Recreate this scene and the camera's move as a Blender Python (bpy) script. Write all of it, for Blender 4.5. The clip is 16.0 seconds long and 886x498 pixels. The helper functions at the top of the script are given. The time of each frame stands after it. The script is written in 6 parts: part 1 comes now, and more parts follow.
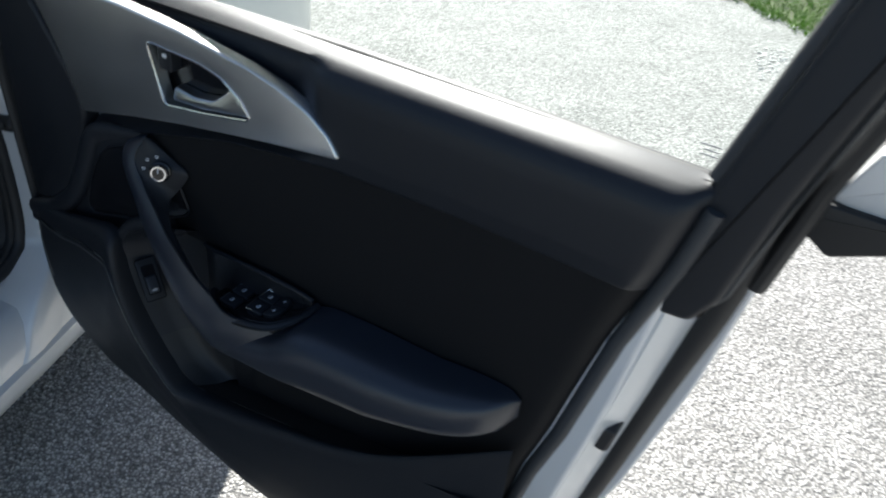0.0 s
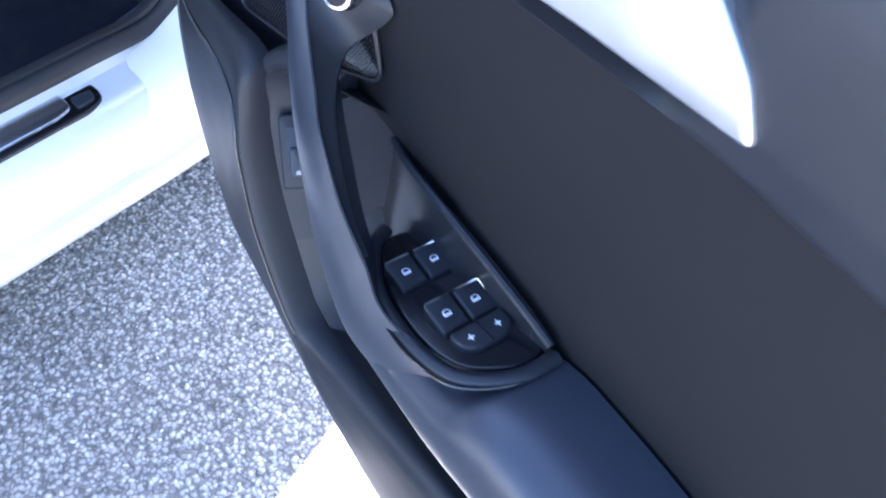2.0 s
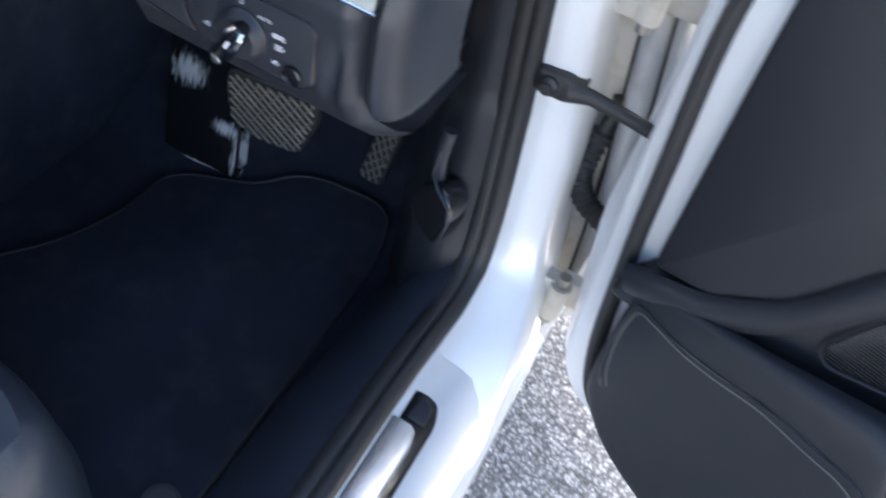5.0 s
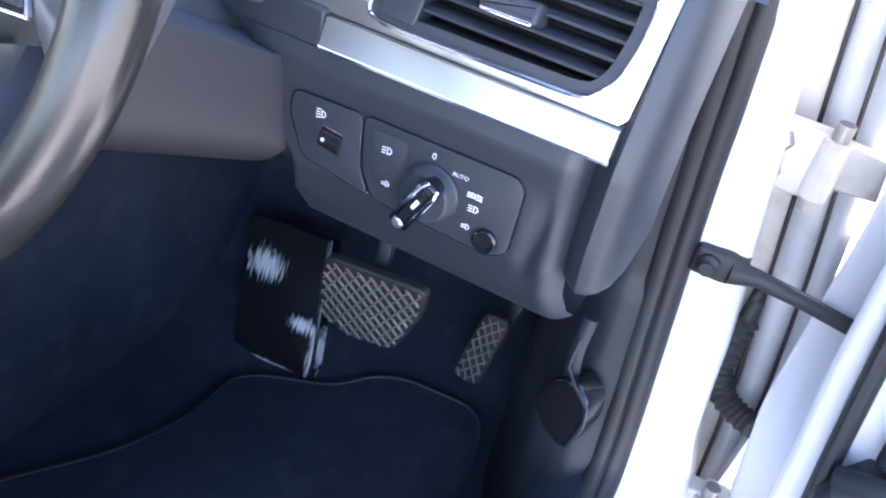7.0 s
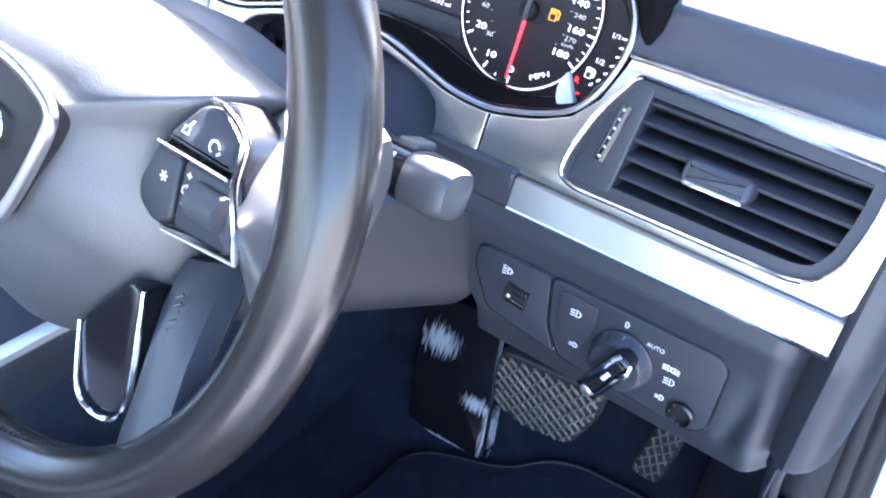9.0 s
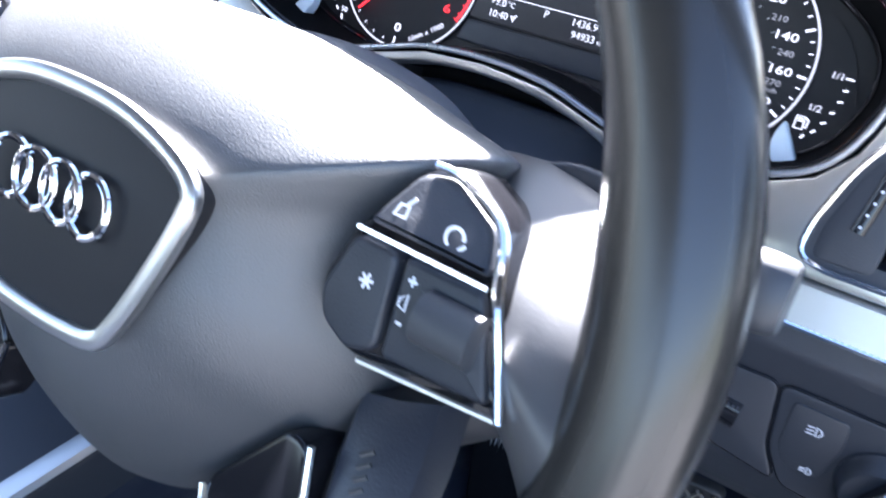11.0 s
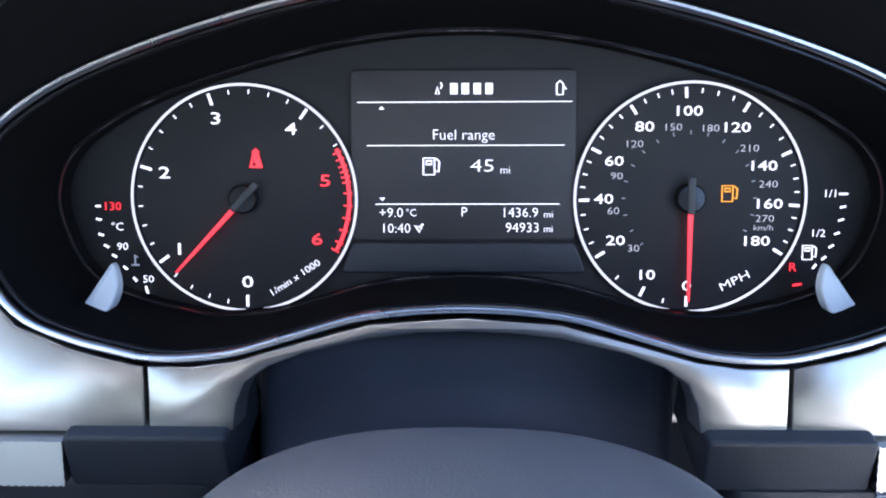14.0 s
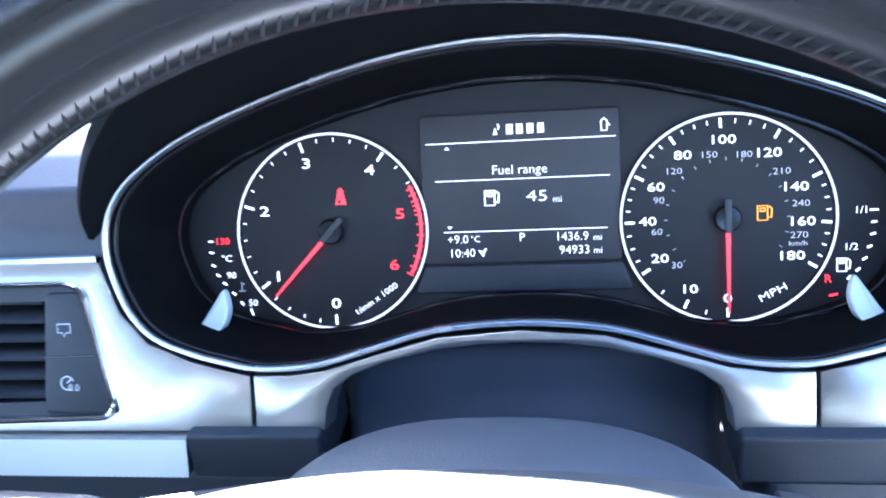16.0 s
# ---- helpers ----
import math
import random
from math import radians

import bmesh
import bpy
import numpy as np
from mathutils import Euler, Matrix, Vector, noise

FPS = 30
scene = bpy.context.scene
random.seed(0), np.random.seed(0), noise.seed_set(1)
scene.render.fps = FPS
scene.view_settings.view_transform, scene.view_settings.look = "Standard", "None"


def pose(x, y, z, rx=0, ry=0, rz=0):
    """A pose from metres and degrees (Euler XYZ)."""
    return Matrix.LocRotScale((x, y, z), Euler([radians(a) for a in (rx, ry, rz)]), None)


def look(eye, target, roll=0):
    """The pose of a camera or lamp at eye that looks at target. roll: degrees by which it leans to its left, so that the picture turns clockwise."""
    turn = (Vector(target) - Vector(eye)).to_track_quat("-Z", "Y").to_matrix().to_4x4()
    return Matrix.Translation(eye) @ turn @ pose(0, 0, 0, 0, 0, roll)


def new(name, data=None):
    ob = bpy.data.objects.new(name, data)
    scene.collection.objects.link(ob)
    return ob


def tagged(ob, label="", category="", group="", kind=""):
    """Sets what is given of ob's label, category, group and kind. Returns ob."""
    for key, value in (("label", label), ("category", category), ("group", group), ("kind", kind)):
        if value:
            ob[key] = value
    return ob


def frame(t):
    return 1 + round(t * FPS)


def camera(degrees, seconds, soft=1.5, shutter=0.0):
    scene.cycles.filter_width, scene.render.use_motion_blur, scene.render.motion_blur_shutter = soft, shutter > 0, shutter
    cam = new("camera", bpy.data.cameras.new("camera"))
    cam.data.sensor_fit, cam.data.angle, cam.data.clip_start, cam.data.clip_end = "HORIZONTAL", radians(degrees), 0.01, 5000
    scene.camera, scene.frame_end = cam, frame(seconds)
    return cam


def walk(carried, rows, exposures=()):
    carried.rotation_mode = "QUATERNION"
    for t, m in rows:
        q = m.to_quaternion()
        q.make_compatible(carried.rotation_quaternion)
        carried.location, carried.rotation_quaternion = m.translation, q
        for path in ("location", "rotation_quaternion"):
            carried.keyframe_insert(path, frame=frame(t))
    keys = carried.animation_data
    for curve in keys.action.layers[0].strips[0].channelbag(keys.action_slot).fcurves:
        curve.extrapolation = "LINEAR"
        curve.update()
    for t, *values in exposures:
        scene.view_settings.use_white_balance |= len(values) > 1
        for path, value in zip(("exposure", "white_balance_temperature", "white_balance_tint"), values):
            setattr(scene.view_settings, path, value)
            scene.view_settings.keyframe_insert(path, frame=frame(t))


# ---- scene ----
cam = camera(55.8, 16.0, 1.9, 0.35)
PATH = [
    (0, (1.667, -1.029, 1.607), (1.307, 0.557, 0.442), 6.7),
    (0.5, (1.571, -0.839, 1.518), (1.118, 0.648, 0.259), 11.3),
    (1, (1.517, -0.608, 1.414), (0.94, 0.651, -0.028), 14.4),
    (1.5, (1.449, -0.489, 1.344), (0.831, 0.572, -0.234), 14.1),
    (2, (1.339, -0.455, 1.311), (0.773, 0.598, -0.292), 15.1),
    (2.5, (1.212, -0.481, 1.337), (0.856, 0.661, -0.266), 19.2),
    (3, (1.079, -0.515, 1.341), (0.906, 0.705, -0.235), 22.5),
    (3.5, (0.939, -0.547, 1.356), (0.947, 0.752, -0.165), 23.6),
    (4, (0.794, -0.574, 1.348), (0.751, 0.644, -0.238), 19.4),
    (4.5, (0.675, -0.572, 1.333), (0.522, 0.667, -0.23), 18.1),
    (5, (0.584, -0.553, 1.279), (0.257, 0.739, -0.213), 17.5),
    (5.2, (0.531, -0.563, 1.268), (0.221, 0.764, -0.196), 19.9),
    (7.3, (0.43, -0.554, 1.156), (-0.135, 1.015, 0.051), 13.1),
    (7.5, (0.422, -0.55, 1.169), (-0.153, 0.994, 0.035), 12.4),
    (8, (0.422, -0.537, 1.215), (-0.324, 0.877, -0.002), 9.4),
    (8.2, (0.418, -0.511, 1.228), (-0.395, 0.854, -0.001), 8.4),
    (10.3, (0.3, -0.504, 1.189), (-0.608, 0.937, 0.141), 6.8),
    (10.5, (0.285, -0.496, 1.177), (-0.589, 0.945, 0.099), 6.7),
    (11, (0.234, -0.475, 1.163), (-0.667, 0.982, 0.13), 6.3),
    (11.5, (0.186, -0.454, 1.172), (-0.65, 1.075, 0.191), 5.6),
    (12, (0.153, -0.442, 1.189), (-0.575, 1.15, 0.222), 6.4),
    (12.5, (0.1, -0.442, 1.185), (-0.541, 1.194, 0.23), 5.8),
    (13, (0.059, -0.418, 1.187), (-0.426, 1.302, 0.29), 4.5),
    (13.5, (0.022, -0.385, 1.187), (-0.208, 1.374, 0.265), -0.1),
    (14, (0.001, -0.371, 1.187), (-0.057, 1.419, 0.298), -0.8),
    (14.5, (0.003, -0.366, 1.187), (-0.039, 1.426, 0.3), -1.4),
    (15, (-0.005, -0.368, 1.192), (-0.063, 1.426, 0.308), -1.6),
    (15.5, (-0.006, -0.375, 1.195), (-0.117, 1.42, 0.32), -2.0),
    (16, (0.023, -0.418, 1.211), (-0.269, 1.377, 0.378), -5.6),
]
EXPOSURES = [(0.0, 1.48, 6250, 7), (0.5, 1.75, 5950, 10), (1.0, 3.70, 5450, 18), (1.5, 4.28, 5650, 19), (2.5, 4.85, 5750, 22), (3.5, 4.82, 5950, 24), (4.5, 4.12, 6750, 15), (5.2, 4.05, 6650, 15), (7.3, 5.15, 6050, 24), (8.2, 5.25, 5900, 22), (10.5, 4.40, 5700, 17), (11.5, 3.58, 6000, 16), (12.0, 2.58, 5650, 7), (12.5, 2.20, 5650, 8), (13.0, 1.98, 5700, 12), (13.5, 2.12, 4950, 10), (14.0, 3.97, 5900, 18), (15.0, 4.52, 5800, 20), (15.5, 4.62, 5900, 22), (16.0, 4.62, 5050, 15)]

walk(cam, [(t, look(eye, target, roll)) for t, eye, target, roll in PATH], EXPOSURES)

# ---- world and sun ----
SUN_TO = Vector((-0.2562, 0.7885, 0.5592)).normalized()
world = bpy.data.worlds.new("sky")
scene.world = world
world.use_nodes = True
_n = world.node_tree.nodes
_sky = _n.new("ShaderNodeTexSky")
_sky.sky_type = "NISHITA"
_sky.sun_disc = False
_sky.sun_elevation = math.asin(SUN_TO.z)
_sky.sun_rotation = math.atan2(SUN_TO.x, SUN_TO.y)
world.node_tree.links.new(_sky.outputs[0], _n["Background"].inputs[0])
_n["Background"].inputs[1].default_value = 0.05
sun = new("sun", bpy.data.lights.new("sun", "SUN"))
sun.data.energy, sun.data.angle, sun.data.color = 5.0, radians(0.5), (1.0, 0.96, 0.9)
sun.matrix_world = look(SUN_TO * 20, (0, 0, 0))


# ---- materials ----
def material(name, base, rough=0.5, metal=0.0, var=0.12, grain=600.0, bump=0.15, patch=9.0, coat=0.0, spec=0.5, dist=0.0004, dirt=None, dirt_amount=0.0):
    """Two scales of variation: fine grain in relief, broad patches in tone and gloss."""
    m = bpy.data.materials.new(name)
    m.use_nodes = True
    nt = m.node_tree
    b = nt.nodes["Principled BSDF"]
    tc = nt.nodes.new("ShaderNodeTexCoord")
    fine = nt.nodes.new("ShaderNodeTexNoise")
    fine.inputs["Scale"].default_value, fine.inputs["Detail"].default_value = grain, 3
    broad = nt.nodes.new("ShaderNodeTexNoise")
    broad.inputs["Scale"].default_value, broad.inputs["Detail"].default_value = patch, 6
    for t in (fine, broad):
        nt.links.new(tc.outputs["Object"], t.inputs["Vector"])
    mix = nt.nodes.new("ShaderNodeMix")
    mix.data_type = "RGBA"
    lo = [c * (1 - var) for c in base] + [1]
    hi = [min(1, c * (1 + var)) for c in base] + [1]
    mix.inputs[6].default_value, mix.inputs[7].default_value = lo, hi
    nt.links.new(broad.outputs["Fac"], mix.inputs[0])
    colour = mix.outputs[2]
    if dirt:
        ramp = nt.nodes.new("ShaderNodeValToRGB")
        ramp.color_ramp.elements[0].position, ramp.color_ramp.elements[1].position = 0.52, 0.72
        d2 = nt.nodes.new("ShaderNodeTexNoise")
        d2.inputs["Scale"].default_value, d2.inputs["Detail"].default_value = patch * 2.3, 8
        nt.links.new(tc.outputs["Object"], d2.inputs["Vector"])
        nt.links.new(d2.outputs["Fac"], ramp.inputs[0])
        mul = nt.nodes.new("ShaderNodeMath")
        mul.operation = "MULTIPLY"
        mul.inputs[1].default_value = dirt_amount
        nt.links.new(ramp.outputs[0], mul.inputs[0])
        mix2 = nt.nodes.new("ShaderNodeMix")
        mix2.data_type = "RGBA"
        nt.links.new(mul.outputs[0], mix2.inputs[0])
        nt.links.new(colour, mix2.inputs[6])
        mix2.inputs[7].default_value = (*dirt, 1)
        colour = mix2.outputs[2]
    nt.links.new(colour, b.inputs["Base Color"])
    mr = nt.nodes.new("ShaderNodeMapRange")
    mr.inputs[3].default_value, mr.inputs[4].default_value = max(0.02, rough * 0.85), min(1, rough * 1.15)
    nt.links.new(broad.outputs["Fac"], mr.inputs[0])
    nt.links.new(mr.outputs[0], b.inputs["Roughness"])
    b.inputs["Metallic"].default_value = metal
    b.inputs["Coat Weight"].default_value = coat
    b.inputs["Coat Roughness"].default_value = 0.05
    b.inputs["Specular IOR Level"].default_value = spec
    if bump:
        bp = nt.nodes.new("ShaderNodeBump")
        bp.inputs["Strength"].default_value, bp.inputs["Distance"].default_value = bump, dist
        nt.links.new(fine.outputs["Fac"], bp.inputs["Height"])
        nt.links.new(bp.outputs["Normal"], b.inputs["Normal"])
    return m


def glowing(name, colour, strength):
    m = bpy.data.materials.new(name)
    m.use_nodes = True
    b = m.node_tree.nodes["Principled BSDF"]
    b.inputs["Base Color"].default_value = (0.02, 0.02, 0.02, 1)
    b.inputs["Emission Color"].default_value = (*colour, 1)
    b.inputs["Emission Strength"].default_value = strength
    return m


def clear_glass(name, tint=(0.95, 0.98, 0.97)):
    m = bpy.data.materials.new(name)
    m.use_nodes = True
    nt = m.node_tree
    out = nt.nodes["Material Output"]
    nt.nodes.remove(nt.nodes["Principled BSDF"])
    tr = nt.nodes.new("ShaderNodeBsdfTransparent")
    tr.inputs[0].default_value = (*tint, 1)
    gl = nt.nodes.new("ShaderNodeBsdfGlossy")
    gl.inputs["Roughness"].default_value = 0.02
    fr = nt.nodes.new("ShaderNodeFresnel")
    fr.inputs[0].default_value = 1.3
    mx = nt.nodes.new("ShaderNodeMixShader")
    nt.links.new(fr.outputs[0], mx.inputs[0])
    nt.links.new(tr.outputs[0], mx.inputs[1])
    nt.links.new(gl.outputs[0], mx.inputs[2])
    nt.links.new(mx.outputs[0], out.inputs[0])
    return m


def asphalt_material():
    m = bpy.data.materials.new("worn_tarmac")
    m.use_nodes = True
    nt = m.node_tree
    b = nt.nodes["Principled BSDF"]
    tc = nt.nodes.new("ShaderNodeTexCoord")
    vo = nt.nodes.new("ShaderNodeTexVoronoi")
    vo.inputs["Scale"].default_value = 125
    vo2 = nt.nodes.new("ShaderNodeTexVoronoi")
    vo2.inputs["Scale"].default_value = 55
    no = nt.nodes.new("ShaderNodeTexNoise")
    no.inputs["Scale"].default_value, no.inputs["Detail"].default_value = 3.0, 6
    warp = nt.nodes.new("ShaderNodeTexNoise")
    warp.inputs["Scale"].default_value, warp.inputs["Detail"].default_value = 60, 2
    vm = nt.nodes.new("ShaderNodeMix")
    vm.data_type = "VECTOR"
    vm.inputs[0].default_value = 0.012
    nt.links.new(tc.outputs["Object"], vm.inputs[4])
    nt.links.new(warp.outputs["Color"], vm.inputs[5])
    nt.links.new(tc.outputs["Object"], warp.inputs["Vector"])
    nt.links.new(tc.outputs["Object"], no.inputs["Vector"])
    for v in (vo, vo2):
        nt.links.new(vm.outputs[1], v.inputs["Vector"])
    ramp = nt.nodes.new("ShaderNodeValToRGB")
    e = ramp.color_ramp.elements
    e[0].position, e[0].color = 0.0, (0.36, 0.345, 0.33, 1)
    e[1].position, e[1].color = 1.0, (0.86, 0.83, 0.79, 1)
    mid = ramp.color_ramp.elements.new(0.55)
    mid.color = (0.58, 0.56, 0.53, 1)
    sep = nt.nodes.new("ShaderNodeSeparateColor")
    nt.links.new(vo.outputs["Color"], sep.inputs[0])
    nt.links.new(sep.outputs[0], ramp.inputs[0])
    tone = nt.nodes.new("ShaderNodeMix")
    tone.data_type, tone.blend_type = "RGBA", "MULTIPLY"
    tone.inputs[0].default_value = 0.5
    nt.links.new(ramp.outputs[0], tone.inputs[6])
    nt.links.new(no.outputs["Fac"], tone.inputs[7])
    edge = nt.nodes.new("ShaderNodeMapRange")
    edge.inputs[1].default_value, edge.inputs[2].default_value = 0.35, 0.6
    edge.inputs[3].default_value, edge.inputs[4].default_value = 1.0, 0.42
    nt.links.new(vo.outputs["Distance"], edge.inputs[0])
    gap = nt.nodes.new("ShaderNodeMix")
    gap.data_type, gap.blend_type = "RGBA", "MULTIPLY"
    gap.inputs[0].default_value = 1.0
    nt.links.new(tone.outputs[2], gap.inputs[6])
    nt.links.new(edge.outputs[0], gap.inputs[7])
    nt.links.new(gap.outputs[2], b.inputs["Base Color"])
    b.inputs["Roughness"].default_value = 0.8
    add = nt.nodes.new("ShaderNodeMath")
    add.operation = "ADD"
    nt.links.new(vo.outputs["Distance"], add.inputs[0])
    nt.links.new(vo2.outputs["Distance"], add.inputs[1])
    bp = nt.nodes.new("ShaderNodeBump")
    bp.invert = True
    bp.inputs["Strength"].default_value, bp.inputs["Distance"].default_value = 0.8, 0.005
    nt.links.new(add.outputs[0], bp.inputs["Height"])
    nt.links.new(bp.outputs["Normal"], b.inputs["Normal"])
    return m


def brushed_material(name, base, rough):
    """Metal with fine lines along the local x axis."""
    m = material(name, base, rough, 1.0, 0.06, 400, 0.0, 14)
    nt = m.node_tree
    b = nt.nodes["Principled BSDF"]
    tc = nt.nodes.new("ShaderNodeTexCoord")
    mp = nt.nodes.new("ShaderNodeMapping")
    mp.inputs["Scale"].default_value = (25, 2200, 2200)
    no = nt.nodes.new("ShaderNodeTexNoise")
    no.inputs["Scale"].default_value, no.inputs["Detail"].default_value = 1.0, 2
    nt.links.new(tc.outputs["Object"], mp.inputs[0])
    nt.links.new(mp.outputs[0], no.inputs["Vector"])
    bp = nt.nodes.new("ShaderNodeBump")
    bp.inputs["Strength"].default_value, bp.inputs["Distance"].default_value = 0.25, 0.0002
    nt.links.new(no.outputs["Fac"], bp.inputs["Height"])
    nt.links.new(bp.outputs["Normal"], b.inputs["Normal"])
    return m


TARMAC = asphalt_material()
GRASS = material("grass_blades", (0.13, 0.27, 0.012), 0.6, 0, 0.35, 40, 0.3, 3)
EARTH = material("verge_earth", (0.10, 0.12, 0.04), 0.9, 0, 0.3, 60, 0.5, 5, dist=0.01)
PAINT = material("white_car_paint", (0.76, 0.765, 0.77), 0.34, 0.15, 0.015, 300, 0.0, 6, coat=0.7)
GREY_PAINT = material("pale_grey_channel", (0.42, 0.43, 0.43), 0.42, 0, 0.06, 300, 0.03, 10, coat=0.1, dirt=(0.24, 0.22, 0.19), dirt_amount=0.45)
PAINT_DIRTY = material("white_paint_dusty", (0.52, 0.49, 0.43), 0.4, 0, 0.05, 300, 0.03, 12, coat=0.2, dirt=(0.30, 0.26, 0.20), dirt_amount=0.6)
# LEATHERETTE and PLASTIC: blue of the sky's reflection is mixed into the black.
LEATHERETTE = material("black_soft_trim", (0.0215, 0.0255, 0.037), 0.36, 0, 0.12, 900, 0.30, 8, spec=0.7)
INSERT = material("black_insert_cloth", (0.0098, 0.0101, 0.0115), 0.62, 0, 0.14, 1400, 0.35, 10, spec=0.20)
PLASTIC = material("black_grained_plastic", (0.022, 0.0255, 0.033), 0.45, 0, 0.10, 1100, 0.4, 9, spec=0.45)
# Darkened copies of LEATHERETTE and PLASTIC; deep shadow tone is in the colour.
DARK_TRIM = material("darkened_soft_trim", (0.0138, 0.0158, 0.0208), 0.46, 0, 0.12, 900, 0.30, 8, spec=0.42)
DARK_PLASTIC = material("darkened_plastic", (0.0150, 0.0170, 0.0215), 0.50, 0, 0.10, 1100, 0.4, 9, spec=0.36)
GREY_PLASTIC = material("charcoal_plastic", (0.047, 0.050, 0.055), 0.5, 0, 0.08, 1200, 0.3, 9, spec=0.4)
GLOSS = material("gloss_black", (0.010, 0.010, 0.012), 0.16, 0, 0.05, 500, 0.0, 9, spec=0.5)
RUBBER = material("black_rubber", (0.018, 0.018, 0.019), 0.55, 0, 0.12, 500, 0.2, 12)
CARPET = material("black_carpet", (0.033, 0.039, 0.058), 0.95, 0, 0.40, 1100, 1.0, 9, spec=0.1, dist=0.003, dirt=(0.075, 0.08, 0.09), dirt_amount=0.40)
SILVER = brushed_material("brushed_aluminium_trim", (0.62, 0.61, 0.58), 0.30)
CHROME = material("polished_chrome", (0.80, 0.80, 0.81), 0.10, 1.0, 0.03, 300, 0, 9)
SATIN = material("satin_aluminium", (0.70, 0.70, 0.70), 0.30, 1.0, 0.04, 900, 0.05, 9)
KNURL = material("knurled_aluminium", (0.46, 0.46, 0.45), 0.36, 1.0, 0.05, 900, 0.05, 9)
WHITE_INK = material("white_print", (0.75, 0.76, 0.80), 0.5, 0, 0.02, 300, 0, 9)
GREY_INK = material("grey_print", (0.36, 0.36, 0.38), 0.5, 0, 0.02, 300, 0, 9)
STITCH = material("dark_thread", (0.09, 0.088, 0.085), 0.7, 0, 0.1, 800, 0.3, 9)
MATT = material("matt_black_dial", (0.014, 0.014, 0.016), 0.55, 0, 0.06, 900, 0.1, 9, spec=0.3)

PEDAL = material("dusty_pedal_rubber", (0.14, 0.125, 0.105), 0.7, 0, 0.3, 400, 0.2, 14, dirt=(0.30, 0.27, 0.22), dirt_amount=0.6)
def worn_material():
    """Gloss black with streaky pale scuffs: a patch near the top, and one along the right edge."""
    m = material("scuffed_gloss_footrest", (0.012, 0.012, 0.013), 0.22, 0, 0.05, 500, 0.05, 16)
    nt = m.node_tree
    b = nt.nodes["Principled BSDF"]
    tc = nt.nodes.new("ShaderNodeTexCoord")
    mp = nt.nodes.new("ShaderNodeMapping")
    mp.inputs["Scale"].default_value = (300, 34, 34)
    no = nt.nodes.new("ShaderNodeTexNoise")
    no.inputs["Scale"].default_value, no.inputs["Detail"].default_value = 1.0, 5
    nt.links.new(tc.outputs["Object"], mp.inputs[0])
    nt.links.new(mp.outputs[0], no.inputs["Vector"])
    total = None
    for centre, scale in (((-0.040, 0.060, 0), (15, 21, 0)), ((0.079, -0.040, 0), (60, 14, 0)), ((0.050, -0.008, 0), (20, 42, 0)), ((0.01, -0.081, 0), (11, 170, 0))):
        sh = nt.nodes.new("ShaderNodeMapping")
        sh.inputs["Location"].default_value = [-c * s for c, s in zip(centre, scale)]
        sh.inputs["Scale"].default_value = scale
        ln = nt.nodes.new("ShaderNodeVectorMath")
        ln.operation = "LENGTH"
        nt.links.new(tc.outputs["Object"], sh.inputs[0])
        nt.links.new(sh.outputs[0], ln.inputs[0])
        mr = nt.nodes.new("ShaderNodeMapRange")
        mr.inputs[1].default_value, mr.inputs[2].default_value = 0.0, 1.25
        mr.inputs[3].default_value, mr.inputs[4].default_value = 0.52, -0.40
        nt.links.new(ln.outputs["Value"], mr.inputs[0])
        if total is None:
            total = mr.outputs[0]
        else:
            mx = nt.nodes.new("ShaderNodeMath")
            mx.operation = "MAXIMUM"
            nt.links.new(total, mx.inputs[0])
            nt.links.new(mr.outputs[0], mx.inputs[1])
            total = mx.outputs[0]
    ad = nt.nodes.new("ShaderNodeMath")
    ad.operation = "ADD"
    nt.links.new(no.outputs["Fac"], ad.inputs[0])
    nt.links.new(total, ad.inputs[1])
    rp = nt.nodes.new("ShaderNodeValToRGB")
    rp.color_ramp.elements[0].position, rp.color_ramp.elements[1].position = 0.60, 0.88
    rp.color_ramp.elements[0].color, rp.color_ramp.elements[1].color = (0.012, 0.012, 0.013, 1), (0.72, 0.69, 0.65, 1)
    nt.links.new(ad.outputs[0], rp.inputs[0])
    nt.links.new(rp.outputs[0], b.inputs["Base Color"])
    return m


WORN = worn_material()
STEEL = material("dull_steel", (0.35, 0.34, 0.32), 0.45, 1.0, 0.1, 300, 0.1, 12)
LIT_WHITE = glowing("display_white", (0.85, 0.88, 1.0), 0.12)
LIT_RING = glowing("lit_dial_ring", (0.85, 0.88, 1.0), 0.075)
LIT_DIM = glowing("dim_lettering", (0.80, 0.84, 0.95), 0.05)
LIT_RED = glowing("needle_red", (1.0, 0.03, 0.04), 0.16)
LIT_AMBER = glowing("warning_amber", (1.0, 0.40, 0.04), 0.10)
LCD = glowing("backlit_display", (0.85, 0.87, 1.0), 0.0008)
LCD.node_tree.nodes["Principled BSDF"].inputs["Base Color"].default_value = (0.010, 0.010, 0.012, 1)
GLASS = clear_glass("window_glass")


# ---- mesh helpers ----
def axes(o, ex, ey, ez):
    m = Matrix.Identity(4)
    for i, c in enumerate((ex, ey, ez, o)):
        for j in range(3):
            m[j][i] = c[j]
    return m


def thing(name, m, label, category, group="", kind=""):
    ob = new(name)
    ob.matrix_world = m
    ob.empty_display_size = 0.05
    return tagged(ob, label, category, group, kind)


